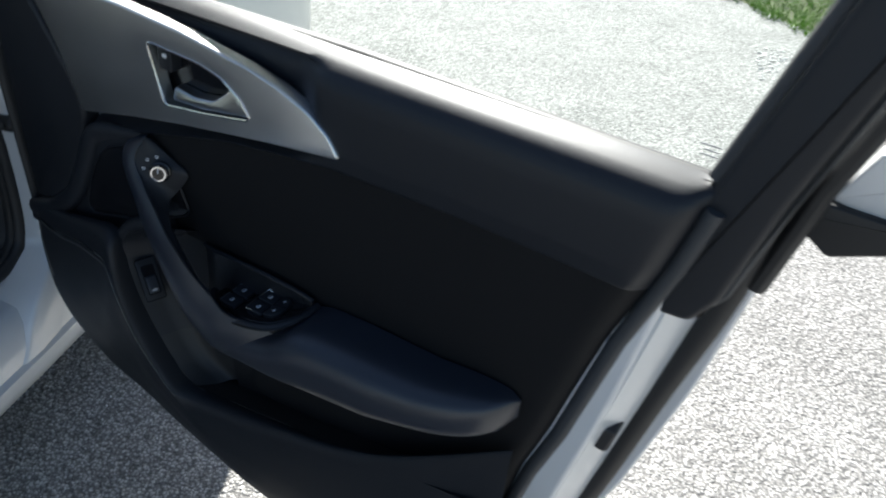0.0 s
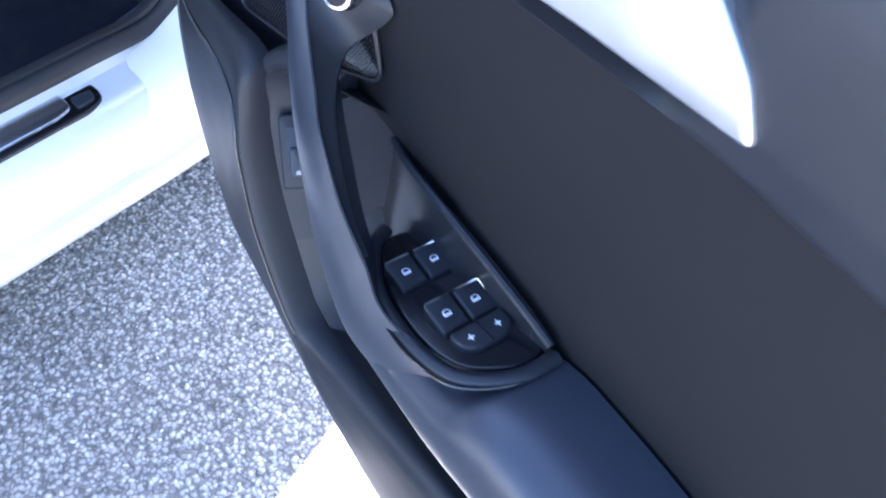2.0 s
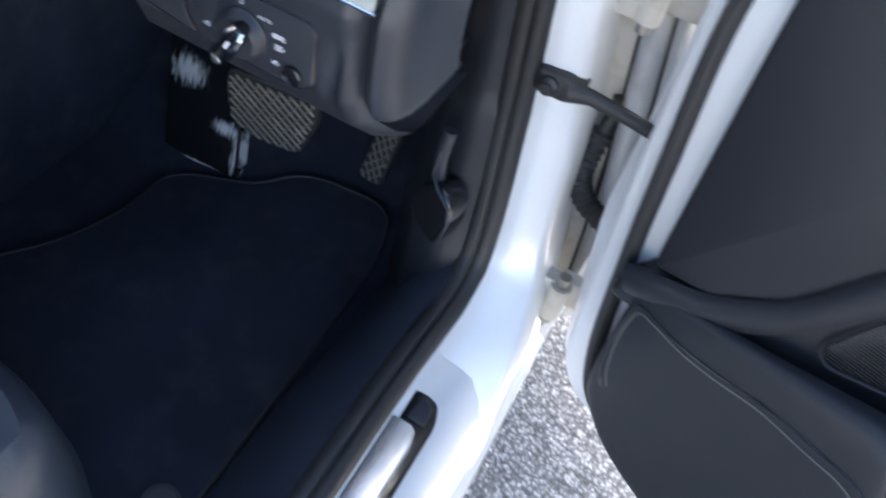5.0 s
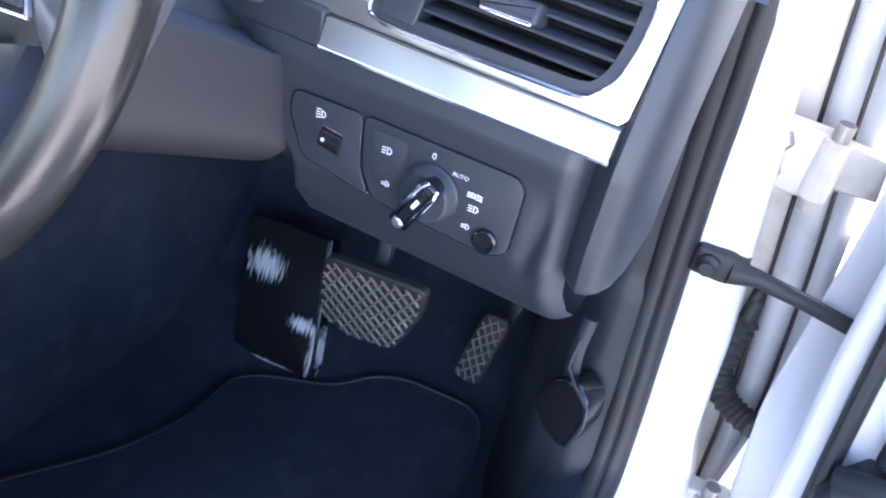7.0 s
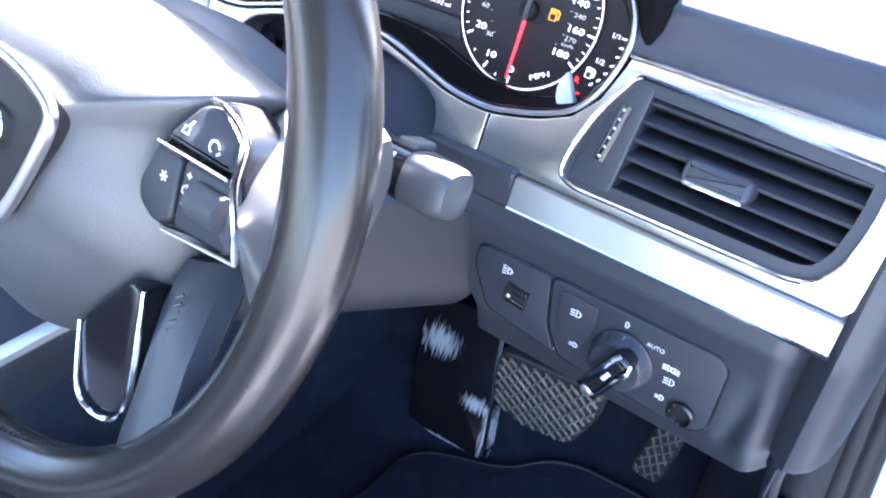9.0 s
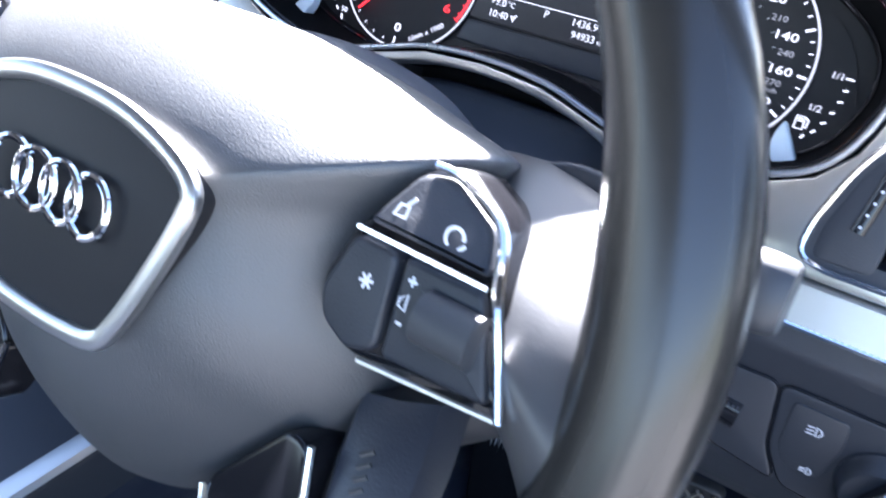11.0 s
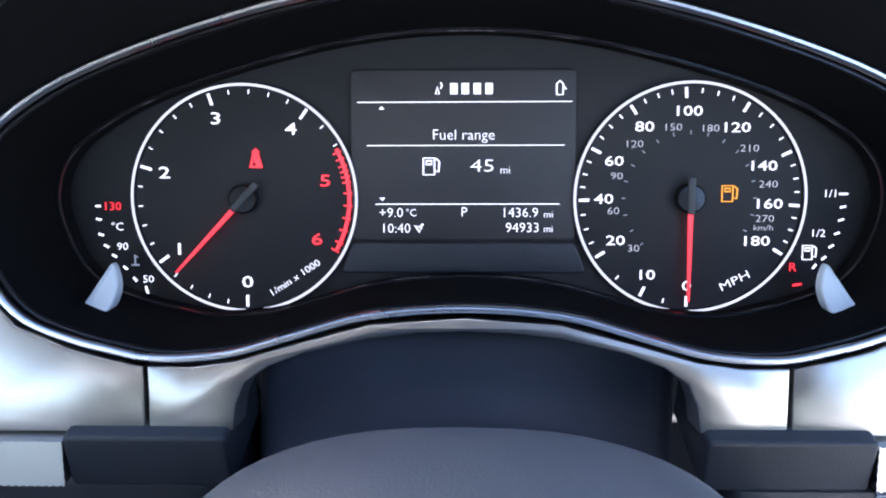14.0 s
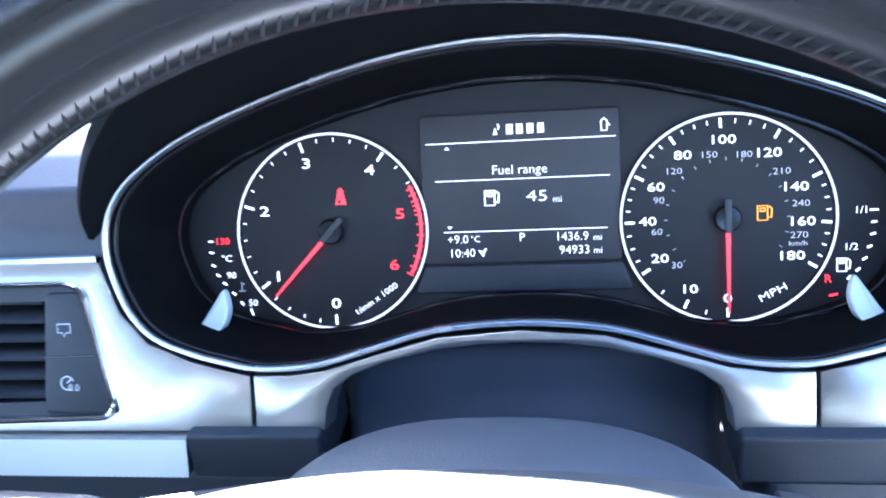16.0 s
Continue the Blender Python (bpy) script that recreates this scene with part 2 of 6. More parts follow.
def mesh_of(name, bm, mat, smooth=True):
    bmesh.ops.recalc_face_normals(bm, faces=bm.faces)
    me = bpy.data.meshes.new(name)
    bm.to_mesh(me)
    bm.free()
    if smooth:
        for p in me.polygons:
            p.use_smooth = True
        me.set_sharp_from_angle(angle=radians(38))
    me.materials.append(mat)
    return me


def part(name, bm, mat, parent, label="", m=None):
    ob = new(name, mesh_of(name, bm, mat))
    ob.parent = parent
    if m is not None:
        ob.matrix_basis = m
    if label:
        ob["label"] = label
    return ob


def solo(name, bm, mat, label, category, group="", kind="", m=None):
    ob = new(name, mesh_of(name, bm, mat))
    if m is not None:
        ob.matrix_world = m
    return tagged(ob, label, category, group, kind)


def curve(pts, n=6, closed=True):
    """Points of a smooth line through pts, any dimension."""
    P = [Vector(p) for p in pts]
    k = len(P)
    out = []
    for i in range(k if closed else k - 1):
        if closed:
            a, b, c, d = P[i - 1], P[i], P[(i + 1) % k], P[(i + 2) % k]
        else:
            a, b, c, d = P[max(i - 1, 0)], P[i], P[i + 1], P[min(i + 2, k - 1)]
        for j in range(n):
            t = j / n
            out.append(0.5 * ((2 * b) + (c - a) * t + (2 * a - 5 * b + 4 * c - d) * t * t + (3 * b - a - 3 * c + d) * t ** 3))
    if not closed:
        out.append(P[-1])
    return out


def rounded(pts, r, n=5):
    """A polygon with its corners rounded."""
    out = []
    k = len(pts)
    for i in range(k):
        p0, p, p1 = Vector(pts[i - 1]), Vector(pts[i]), Vector(pts[(i + 1) % k])
        rr = min(r, (p0 - p).length * 0.48, (p1 - p).length * 0.48)
        a, b = p + (p0 - p).normalized() * rr, p + (p1 - p).normalized() * rr
        for j in range(n + 1):
            t = j / n
            out.append((1 - t) ** 2 * a + 2 * t * (1 - t) * p + t * t * b)
    return out


def rrect(a0, b0, a1, b1, r, n=4):
    return rounded([(a0, b0), (a1, b0), (a1, b1), (a0, b1)], r, n)


def ellipse(ca, cb, ra, rb, n=32):
    return [Vector((ca + ra * math.cos(2 * math.pi * i / n), cb + rb * math.sin(2 * math.pi * i / n))) for i in range(n)]


def ccw(poly):
    s = sum(poly[i - 1][0] * poly[i][1] - poly[i][0] * poly[i - 1][1] for i in range(len(poly)))
    return list(poly) if s > 0 else list(reversed(poly))


def inset(poly, d):
    out = []
    k = len(poly)
    for i in range(k):
        e0 = (Vector(poly[i]) - Vector(poly[i - 1]))
        e1 = (Vector(poly[(i + 1) % k]) - Vector(poly[i]))
        n0, n1 = Vector((-e0.y, e0.x)), Vector((-e1.y, e1.x))
        if n0.length > 1e-9:
            n0.normalize()
        if n1.length > 1e-9:
            n1.normalize()
        m = n0 + n1
        if m.length < 1e-6:
            m = n0
        m.normalize()
        out.append(Vector(poly[i]) + m * d)
    return out


def plate(poly, c0, c1, bev=0.0, steps=3, holes=(), bm=None, lift=None):
    """A flat piece with rounded front edges; lift(a, b) bends its front."""
    bm = bm or bmesh.new()
    f = lift or (lambda a, b: 0.0)
    poly = ccw([Vector(p[:2]) for p in poly])
    k = len(poly)
    rings = [(poly, c0)]
    if bev:
        for s in range(steps + 1):
            t = s / steps * math.pi / 2
            rings.append((inset(poly, bev * (1 - math.cos(t))), c1 - bev + bev * math.sin(t)))
    else:
        rings.append((poly, c1))
    vs = [[bm.verts.new((p[0], p[1], c + (f(p[0], p[1]) if i else 0))) for p in r] for i, (r, c) in enumerate(rings)]
    for r in range(len(vs) - 1):
        for i in range(k):
            bm.faces.new((vs[r][i - 1], vs[r][i], vs[r + 1][i], vs[r + 1][i - 1]))
    bm.faces.new(list(reversed(vs[0]))) if not holes else None
    top = vs[-1]
    if not holes:
        bm.faces.new(top)
    else:
        loops = [top]
        for h in holes:
            h = ccw([Vector(p[:2]) for p in h])
            hv = [bm.verts.new((p[0], p[1], c1 + f(p[0], p[1]))) for p in h]
            hb = [bm.verts.new((p[0], p[1], c0)) for p in h]
            for i in range(len(h)):
                bm.faces.new((hv[i - 1], hv[i], hb[i], hb[i - 1]))
            loops.append(hv)
        edges = []
        for lp in loops:
            for i in range(len(lp)):
                e = bm.edges.get((lp[i - 1], lp[i])) or bm.edges.new((lp[i - 1], lp[i]))
                edges.append(e)
        bmesh.ops.triangle_fill(bm, use_beauty=True, use_dissolve=False, edges=edges)
    return bm


def tube(path, ra, rb=None, closed=False, n=10, up=(0, 0, 1), bm=None, cap=True, power=2.0):
    """A swept bar; ra across, rb along up; numbers or lists."""
    bm = bm or bmesh.new()
    P = [Vector(p) for p in path]
    k = len(P)
    rings = []
    for i in range(k):
        if closed:
            t = P[(i + 1) % k] - P[i - 1]
        else:
            t = P[min(i + 1, k - 1)] - P[max(i - 1, 0)]
        t.normalize()
        u = Vector(up(i, P[i]) if callable(up) else up)
        u = u - t * u.dot(t)
        if u.length < 1e-5:
            u = Vector((1, 0, 0)) - t * t.x
        u.normalize()
        s = t.cross(u)
        a = ra[i] if isinstance(ra, (list, tuple)) else ra
        b = a if rb is None else (rb[i] if isinstance(rb, (list, tuple)) else rb)
        ring = []
        for j in range(n):
            w = 2 * math.pi * j / n
            cx, sy = math.cos(w), math.sin(w)
            cx = math.copysign(abs(cx) ** (2 / power), cx)
            sy = math.copysign(abs(sy) ** (2 / power), sy)
            ring.append(bm.verts.new(P[i] + s * (a * cx) + u * (b * sy)))
        rings.append(ring)
    for i in range(k if closed else k - 1):
        r0, r1 = rings[i], rings[(i + 1) % k]
        for j in range(n):
            bm.faces.new((r0[j - 1], r0[j], r1[j], r1[j - 1]))
    if not closed and cap:
        bm.faces.new(rings[0])
        bm.faces.new(list(reversed(rings[-1])))
    return bm


def loft(rings, closed=True, cap=True, bm=None):
    """Skin over rings of equal point counts."""
    bm = bm or bmesh.new()
    vs = [[bm.verts.new(p) for p in r] for r in rings]
    n = len(vs[0])
    for a, b in zip(vs, vs[1:]):
        for j in range(0 if closed else 1, n):
            bm.faces.new((a[j - 1], a[j], b[j], b[j - 1]))
    if cap and closed:
        bm.faces.new(list(reversed(vs[0])))
        bm.faces.new(vs[-1])
    return bm


def sheet(f, na, nb, thick=0.0, direction=(0, 0, -1), bm=None):
    """A surface f(s, t), s and t from 0 to 1, with thickness."""
    bm = bm or bmesh.new()
    d = Vector(direction) * thick
    top = [[bm.verts.new(f(i / na, j / nb)) for j in range(nb + 1)] for i in range(na + 1)]
    for i in range(na):
        for j in range(nb):
            bm.faces.new((top[i][j], top[i + 1][j], top[i + 1][j + 1], top[i][j + 1]))
    if thick:
        rim = [top[i][0] for i in range(na + 1)] + [top[na][j] for j in range(1, nb + 1)] + [top[i][nb] for i in range(na - 1, -1, -1)] + [top[0][j] for j in range(nb - 1, 0, -1)]
        under = {v: bm.verts.new(v.co + d) for row in top for v in row}
        for i in range(na):
            for j in range(nb):
                bm.faces.new((under[top[i][j]], under[top[i][j + 1]], under[top[i + 1][j + 1]], under[top[i + 1][j]]))
        for i in range(len(rim)):
            bm.faces.new((rim[i - 1], rim[i], under[rim[i]], under[rim[i - 1]]))
    return bm


def box(a0, b0, c0, a1, b1, c1, bev=0.0, bm=None):
    return plate(rrect(a0, b0, a1, b1, bev, 3) if bev else [(a0, b0), (a1, b0), (a1, b1), (a0, b1)], c0, c1, bev * 0.6 if bev else 0, bm=bm)


def turned(profile, n=28, bm=None, centre=(0, 0)):
    """A turned piece round the local z axis from (radius, height) pairs."""
    rings = [[Vector((centre[0] + r * math.cos(2 * math.pi * i / n), centre[1] + r * math.sin(2 * math.pi * i / n), h)) for i in range(n)] for r, h in profile]
    return loft(rings, bm=bm)


def lerp(table, x):
    for (x0, y0), (x1, y1) in zip(table, table[1:]):
        if x <= x1:
            return y0 + (y1 - y0) * max(0, (x - x0) / (x1 - x0))
    return table[-1][1]


def words(text, size, a, b, c, mat, parent, name="lettering", align="CENTER", turn=0.0, label="", squash=1.0, bold=-0.010):
    cu = bpy.data.curves.new("t", "FONT")
    cu.body, cu.size, cu.align_x, cu.align_y = text, size, align, "CENTER"
    cu.extrude, cu.resolution_u, cu.offset = 0.00015, 2, bold * size
    tmp = bpy.data.objects.new("t", cu)
    scene.collection.objects.link(tmp)
    bpy.context.view_layer.update()
    me = bpy.data.meshes.new_from_object(tmp)
    bpy.data.objects.remove(tmp)
    g = bmesh.new()
    g.from_mesh(me)
    bmesh.ops.remove_doubles(g, verts=g.verts, dist=1e-6)
    g.to_mesh(me)
    g.free()
    me.name = name
    me.materials.clear()
    me.materials.append(mat)
    ob = new(name, me)
    ob.parent = parent
    ob.matrix_basis = Matrix.Translation((a, b, c)) @ Matrix.Rotation(radians(turn), 4, "Z") @ Matrix.Diagonal((squash, 1, 1, 1))
    if label:
        ob["label"] = label
    return ob


# ---- frames of the main forms: a to the right, b up, c towards the viewer ----
DOOR_TURN = radians(14.5)
DU = Vector((math.cos(DOOR_TURN), -math.sin(DOOR_TURN), 0))
DN = Vector((-math.sin(DOOR_TURN), -math.cos(DOOR_TURN), 0))
DOOR = axes((0.50, 0.092, 0), DU, (0, 0, 1), DN)
CT = radians(20)
CLUSTER = axes((0, 0, 1.03), (1, 0, 0), (0, math.sin(CT), math.cos(CT)), (0, -math.cos(CT), math.sin(CT)))
WT = radians(22)
WHEEL = axes((0, -0.34, 1.025), (1, 0, 0), (0, math.sin(WT), math.cos(WT)), (0, -math.cos(WT), math.sin(WT)))
FACE = axes((0, 0, 0), (1, 0, 0), (0, 0, 1), (0, -1, 0))
CENTRE = -0.37

# ---- ground ----
bm = bmesh.new()
bmesh.ops.create_grid(bm, x_segments=4, y_segments=4, size=400)
solo("ground", bm, TARMAC, "worn grey tarmac with pale stone chippings", "ground", kind="structure")
VERGE_O, VERGE_D = Vector((2.02, 4.42, 0)), Vector((0.755, -0.656, 0))
VERGE_N = Vector((0.656, 0.755, 0))
VERGE = axes(VERGE_O, VERGE_D, VERGE_N, (0, 0, 1))


def verge_edge(s):
    return 0.05 * math.sin(s * 3.1) + 0.04 * math.sin(s * 7.7 + 1) + 0.02 * math.sin(s * 17)


bm = sheet(lambda s, t: Vector((-30 + 60 * s, verge_edge(-30 + 60 * s) + 40 * t * t, 0.012 + 0.05 * min(1, t * 8) - 0.02)), 240, 14)
solo("grass_verge", bm, EARTH, "earth bank of the grass verge beside the tarmac", "verge", kind="structure", m=VERGE)
rnd = random.Random(4)
bm = bmesh.new()
for i in range(26000):
    s, t = rnd.uniform(-2.2, 3.2), rnd.random() ** 1.3 * 3.2
    o = Vector((s, verge_edge(s) + t + rnd.gauss(0, 0.02), 0.0 + min(0.05, t * 0.05)))
    w, h, a = rnd.uniform(0.003, 0.006), rnd.uniform(0.03, 0.085), rnd.uniform(0, 6.28)
    d = Vector((math.cos(a), math.sin(a), 0))
    lean = Vector((rnd.gauss(0, 0.03), rnd.gauss(0, 0.03), 0))
    v = [bm.verts.new(o - d * w), bm.verts.new(o + d * w), bm.verts.new(o + lean + Vector((0, 0, h)))]
    bm.faces.new(v)
solo("grass", bm, GRASS, "short bright green grass on the verge", "grass", kind="stuff", m=VERGE)


def pebbles(count, area, sizes, seed):
    r = random.Random(seed)
    b = bmesh.new()
    for _ in range(count):
        x, y = r.uniform(area[0], area[2]), r.uniform(area[1], area[3])
        s = r.uniform(*sizes)
        m = Matrix.Translation((x, y, s * 0.10)) @ Euler((r.gauss(0, 0.3), r.gauss(0, 0.3), r.uniform(0, 6))).to_matrix().to_4x4() @ Matrix.Diagonal((s, s * r.uniform(0.6, 1), s * r.uniform(0.3, 0.5), 1))
        bmesh.ops.create_icosphere(b, subdivisions=1, radius=1, matrix=m)
    return b


STONE = material("pale_chippings", (0.70, 0.68, 0.65), 0.75, 0, 0.3, 300, 0.3, 60)
solo("loose_chippings", pebbles(420, (0.5, -0.7, 1.5, 0.4), (0.0015, 0.005), 8), STONE, "loose pale stone chippings scattered on the tarmac", "gravel", kind="stuff")
solo("loose_gravel", pebbles(600, (2.2, 3.2, 3.1, 3.7), (0.004, 0.013), 9), STONE, "patch of broken pale gravel near the verge", "gravel", kind="stuff")

# ---- car body ----
car = thing("saloon_car", Matrix.Identity(4), "white saloon car body with the driver's door opening and its sill", "car")


def seal_y(z):
    return lerp([(0.30, -0.02), (0.40, 0.06), (0.43, 0.11), (0.455, 0.16), (0.49, 0.178), (0.528, 0.188), (0.61, 0.198), (0.689, 0.203), (0.764, 0.202), (0.835, 0.194), (0.90, 0.185), (0.97, 0.165), (1.06, 0.13)], z)


def seal_x(z):
    return lerp([(0.30, 0.459), (0.455, 0.457), (0.528, 0.450), (0.61, 0.441), (0.689, 0.433), (0.764, 0.426), (0.835, 0.420), (0.90, 0.416), (1.06, 0.405)], z)


SILL = [(0.36, 0.26), (0.43, 0.405), (0.452, 0.412), (0.462, 0.398), (0.475, 0.395), (0.503, 0.392), (0.520, 0.388), (0.540, 0.372), (0.556, 0.345), (0.563, 0.325), (0.566, 0.30), (0.578, 0.292), (0.580, 0.27), (0.568, 0.235), (0.53, 0.20), (0.40, 0.20)]
rings = []
for y in [-1.6, -1.2, -0.8, -0.5, -0.3, -0.1, 0.02, 0.08, 0.14, 0.20, 0.24]:
    k = max(0, (y - 0.02) / 0.2)
    rings.append([Vector((x - 0.004 * k, y, z + (0.03 * k * k if 0.3 < z < 0.4 and x < 0.53 else 0))) for x, z in SILL])
part("sill", loft(rings), PAINT, car, "glossy white painted door sill with a stepped edge")
rings = []
for i in range(26):
    z = 0.30 + i * (1.10 - 0.30) / 25
    y = seal_y(z)
    right = lerp([(0.30, 0.572), (0.42, 0.556), (0.47, 0.536), (0.53, 0.520), (0.64, 0.509), (0.76, 0.488), (0.965, 0.454), (1.10, 0.432)], z)
    d = seal_x(z) - 0.459
    rings.append([Vector(p) for p in ((0.445 + d, y + 0.004, z), (0.463 + d, y - 0.006, z), (0.463 + d + (right - 0.463 - d) * 0.45, y - 0.004, z), (right - 0.010, y + 0.000, z), (right - 0.003, y + 0.006, z), (right, y + 0.016, z), (right + 0.001, y + 0.060, z), (right - 0.006, y + 0.125, z), (0.445 + d, y + 0.125, z), (0.445 + d, y + 0.06, z))])
part("hinge_pillar", loft(rings), PAINT, car, "glossy white hinge pillar of the door opening")
# inner face of the wheel-arch side, behind the hinges
EDGE_L = [(0.28, 0.568), (0.43, 0.556), (0.55, 0.545), (0.70, 0.5205), (0.81, 0.505), (1.10, 0.462)]
EDGE_R = [(0.28, 0.594), (0.40, 0.586), (0.55, 0.575), (0.70, 0.5545), (0.81, 0.5360), (1.10, 0.490)]
EDGE_F = [(0.28, 0.618), (0.48, 0.604), (0.60, 0.593), (0.70, 0.581), (0.82, 0.5665), (1.10, 0.528)]


def ridge(low_edge, high_edge, y, bulge):
    """A pressed vertical panel between two leaning edges, swelling towards the door."""
    def f(s, t):
        z = 0.28 + 0.82 * t
        x0, x1 = lerp(low_edge, z), lerp(high_edge, z)
        return Vector((x0 + (x1 - x0) * s, y - bulge * math.sin(math.pi * s) ** 0.7 if 0 < s < 1 else y, z))
    return sheet(f, 12, 30, 0.006, (0, 1, 0))


part("inner_wing", ridge([(z, x - 0.075) for z, x in EDGE_L], [(z, x - 0.003) for z, x in EDGE_L], 0.330, 0.004), PAINT_DIRTY, car, "dusty unpolished inner wing behind the hinges")
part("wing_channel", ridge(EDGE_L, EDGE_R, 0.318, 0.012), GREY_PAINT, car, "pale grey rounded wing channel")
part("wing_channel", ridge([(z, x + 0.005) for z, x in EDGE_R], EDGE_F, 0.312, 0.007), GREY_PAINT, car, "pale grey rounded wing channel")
for line in (EDGE_L, EDGE_R):
    part("channel_gap", tube([(lerp(line, z) + 0.001, 0.322, z) for z in (0.30, 0.45, 0.60, 0.75, 0.90, 1.05)], 0.004, 0.006, n=8), RUBBER, car, "dark gap between the channels")
bm = sheet(lambda s, t: Vector((lerp([(0, 0.572), (0.15, 0.588), (0.4, 0.605), (0.6, 0.60), (0.8, 0.55), (0.92, 0.46), (1, 0.36)], s) + 0.02 * math.sin(t * math.pi) - 0.03 * t ** 6, 0.255 + 1.5 * s, 0.27 + 0.74 * t - 0.2 * max(0, s - 0.5) * t)), 14, 18, 0.012, (-1, 0, 0))
part("front_wing", bm, PAINT, car, "white front wing panel")
bm = sheet(lambda s, t: Vector((CENTRE + (2 * s - 1) * (0.93 - 0.22 * t ** 3), 0.62 + 1.12 * t, 0.99 + 0.07 * math.sin(s * math.pi) - 0.10 * t - 0.12 * t * t)), 14, 8, 0.012, (0, 0, -1))
part("bonnet", bm, PAINT, car, "white bonnet")
# Out of view; added to stop sun passing beneath the car.
part("underbody", sheet(lambda s, t: Vector((CENTRE + (2 * s - 1) * (0.88 - 0.2 * t ** 4), -1.6 + 3.25 * t, 0.195)), 4, 4, 0.02, (0, 0, -1)), MATT, car, "unseen black tray under the car, added to block sun")
# roof, pillars, far side: close the cabin
bm = sheet(lambda s, t: Vector((CENTRE - 0.62 + 1.24 * s, -0.42 - 1.5 * t, 1.40 + 0.05 * math.sin(s * math.pi) + 0.03 * math.sin(t * math.pi))), 12, 12, 0.03, (0, 0, 1))
part("roof", bm, GREY_PLASTIC, car, "dark roof lining")
part("roof_skin", sheet(lambda s, t: Vector((CENTRE - 0.63 + 1.26 * s, -0.40 - 1.54 * t, 1.436 + 0.05 * math.sin(s * math.pi) + 0.03 * math.sin(t * math.pi))), 12, 12, 0.004, (0, 0, 1)), PAINT, car, "white roof skin")
for sx in (1, -1):
    X = lambda v: CENTRE + sx * v
    pts = curve([(X(0.785), 0.03, 1.15), (X(0.76), -0.08, 1.20), (X(0.73), -0.20, 1.26), (X(0.64), -0.42, 1.40), (X(0.61), -0.8, 1.44), (X(0.61), -1.6, 1.42)], 5, False)
    part("roof_pillar", tube(pts, 0.035, 0.028, n=12), GREY_PLASTIC, car, "black-trimmed windscreen pillar")
    part("centre_pillar", tube([(X(0.84), -1.02, 0.40), (X(0.83), -1.04, 0.95), (X(0.63), -1.12, 1.42)], 0.05, 0.03, n=12), GREY_PLASTIC, car)
part("passenger_side", sheet(lambda s, t: Vector((CENTRE - 0.82, 0.5 - 2.4 * s, 0.25 + 0.75 * t)), 4, 4, 0.05, (-1, 0, 0)), LEATHERETTE, car, "black passenger side wall")
# Unseen wall, added for the cabin's reflections and light.
part("rear_wall", sheet(lambda s, t: Vector((CENTRE - 0.82 + 1.60 * s, -1.9, 0.25 + 0.8 * t)), 4, 4, 0.05, (0, -1, 0)), LEATHERETTE, car, "plain black unseen wall behind the cabin")
part("rear_side", sheet(lambda s, t: Vector((0.50, -1.06 - 0.84 * s, 0.25 + 0.78 * t)), 4, 4, 0.05, (1, 0, 0)), PAINT, car)
glass = part("windscreen", sheet(lambda s, t: Vector((CENTRE + (2 * s - 1) * (0.76 - 0.16 * t), 0.60 - 1.02 * t + 0.10 * (1 - (2 * s - 1) ** 2), 1.03 + 0.37 * t)), 12, 8, 0.005, (0, 0, 1)), GLASS, car, "clear windscreen")
glass.visible_shadow = False

# door-opening seal
path = [(0.450, -1.0, 0.425), (0.450, -0.5, 0.425), (0.450, -0.12, 0.425), (0.452, 0.0, 0.428)] + [(seal_x(z), seal_y(z) - 0.006, z + 0.005) for z in (0.43, 0.455, 0.49, 0.55, 0.62, 0.70, 0.78, 0.85, 0.95, 1.06)] + [(0.375, -0.05, 1.18), (0.32, -0.28, 1.34)]
up = lambda i, p: (1, -0.6, 0.7)
seal = part("door_seal", tube(curve(path, 5, False), 0.014, 0.011, n=12, up=up), RUBBER, car, "black rubber seal round the door opening")
part("seal_lip", tube(curve([Vector(p) + Vector((-0.019, -0.006, 0.005)) for p in path], 5, False), 0.010, 0.012, n=10, up=up), RUBBER, seal, "flocked inner lip of the seal")

# scuff plate
scuff = thing("scuff_plate", Matrix.Identity(4), "brushed aluminium scuff plate with black ends on the sill", "scuff plate")
part("plate", plate(rounded([(0.4560, -0.95), (0.4985, -0.95), (0.5000, -0.085), (0.4950, -0.062), (0.4860, -0.056), (0.4560, -0.056)], 0.008), 0.392, 0.3995, 0.003), brushed_material("scuff_aluminium", (0.70, 0.74, 0.80), 0.25), scuff)
part("frame", plate(rounded([(0.452, -0.97), (0.510, -0.97), (0.5115, -0.040), (0.502, -0.014), (0.486, -0.008), (0.452, -0.010)], 0.012), 0.388, 0.3965, 0.003), GLOSS, scuff, "black plastic surround")
part("end_clip", plate(rounded([(0.476, -0.050), (0.500, -0.052), (0.499, -0.024), (0.480, -0.018)], 0.006), 0.394, 0.4005, 0.002), PLASTIC, scuff)

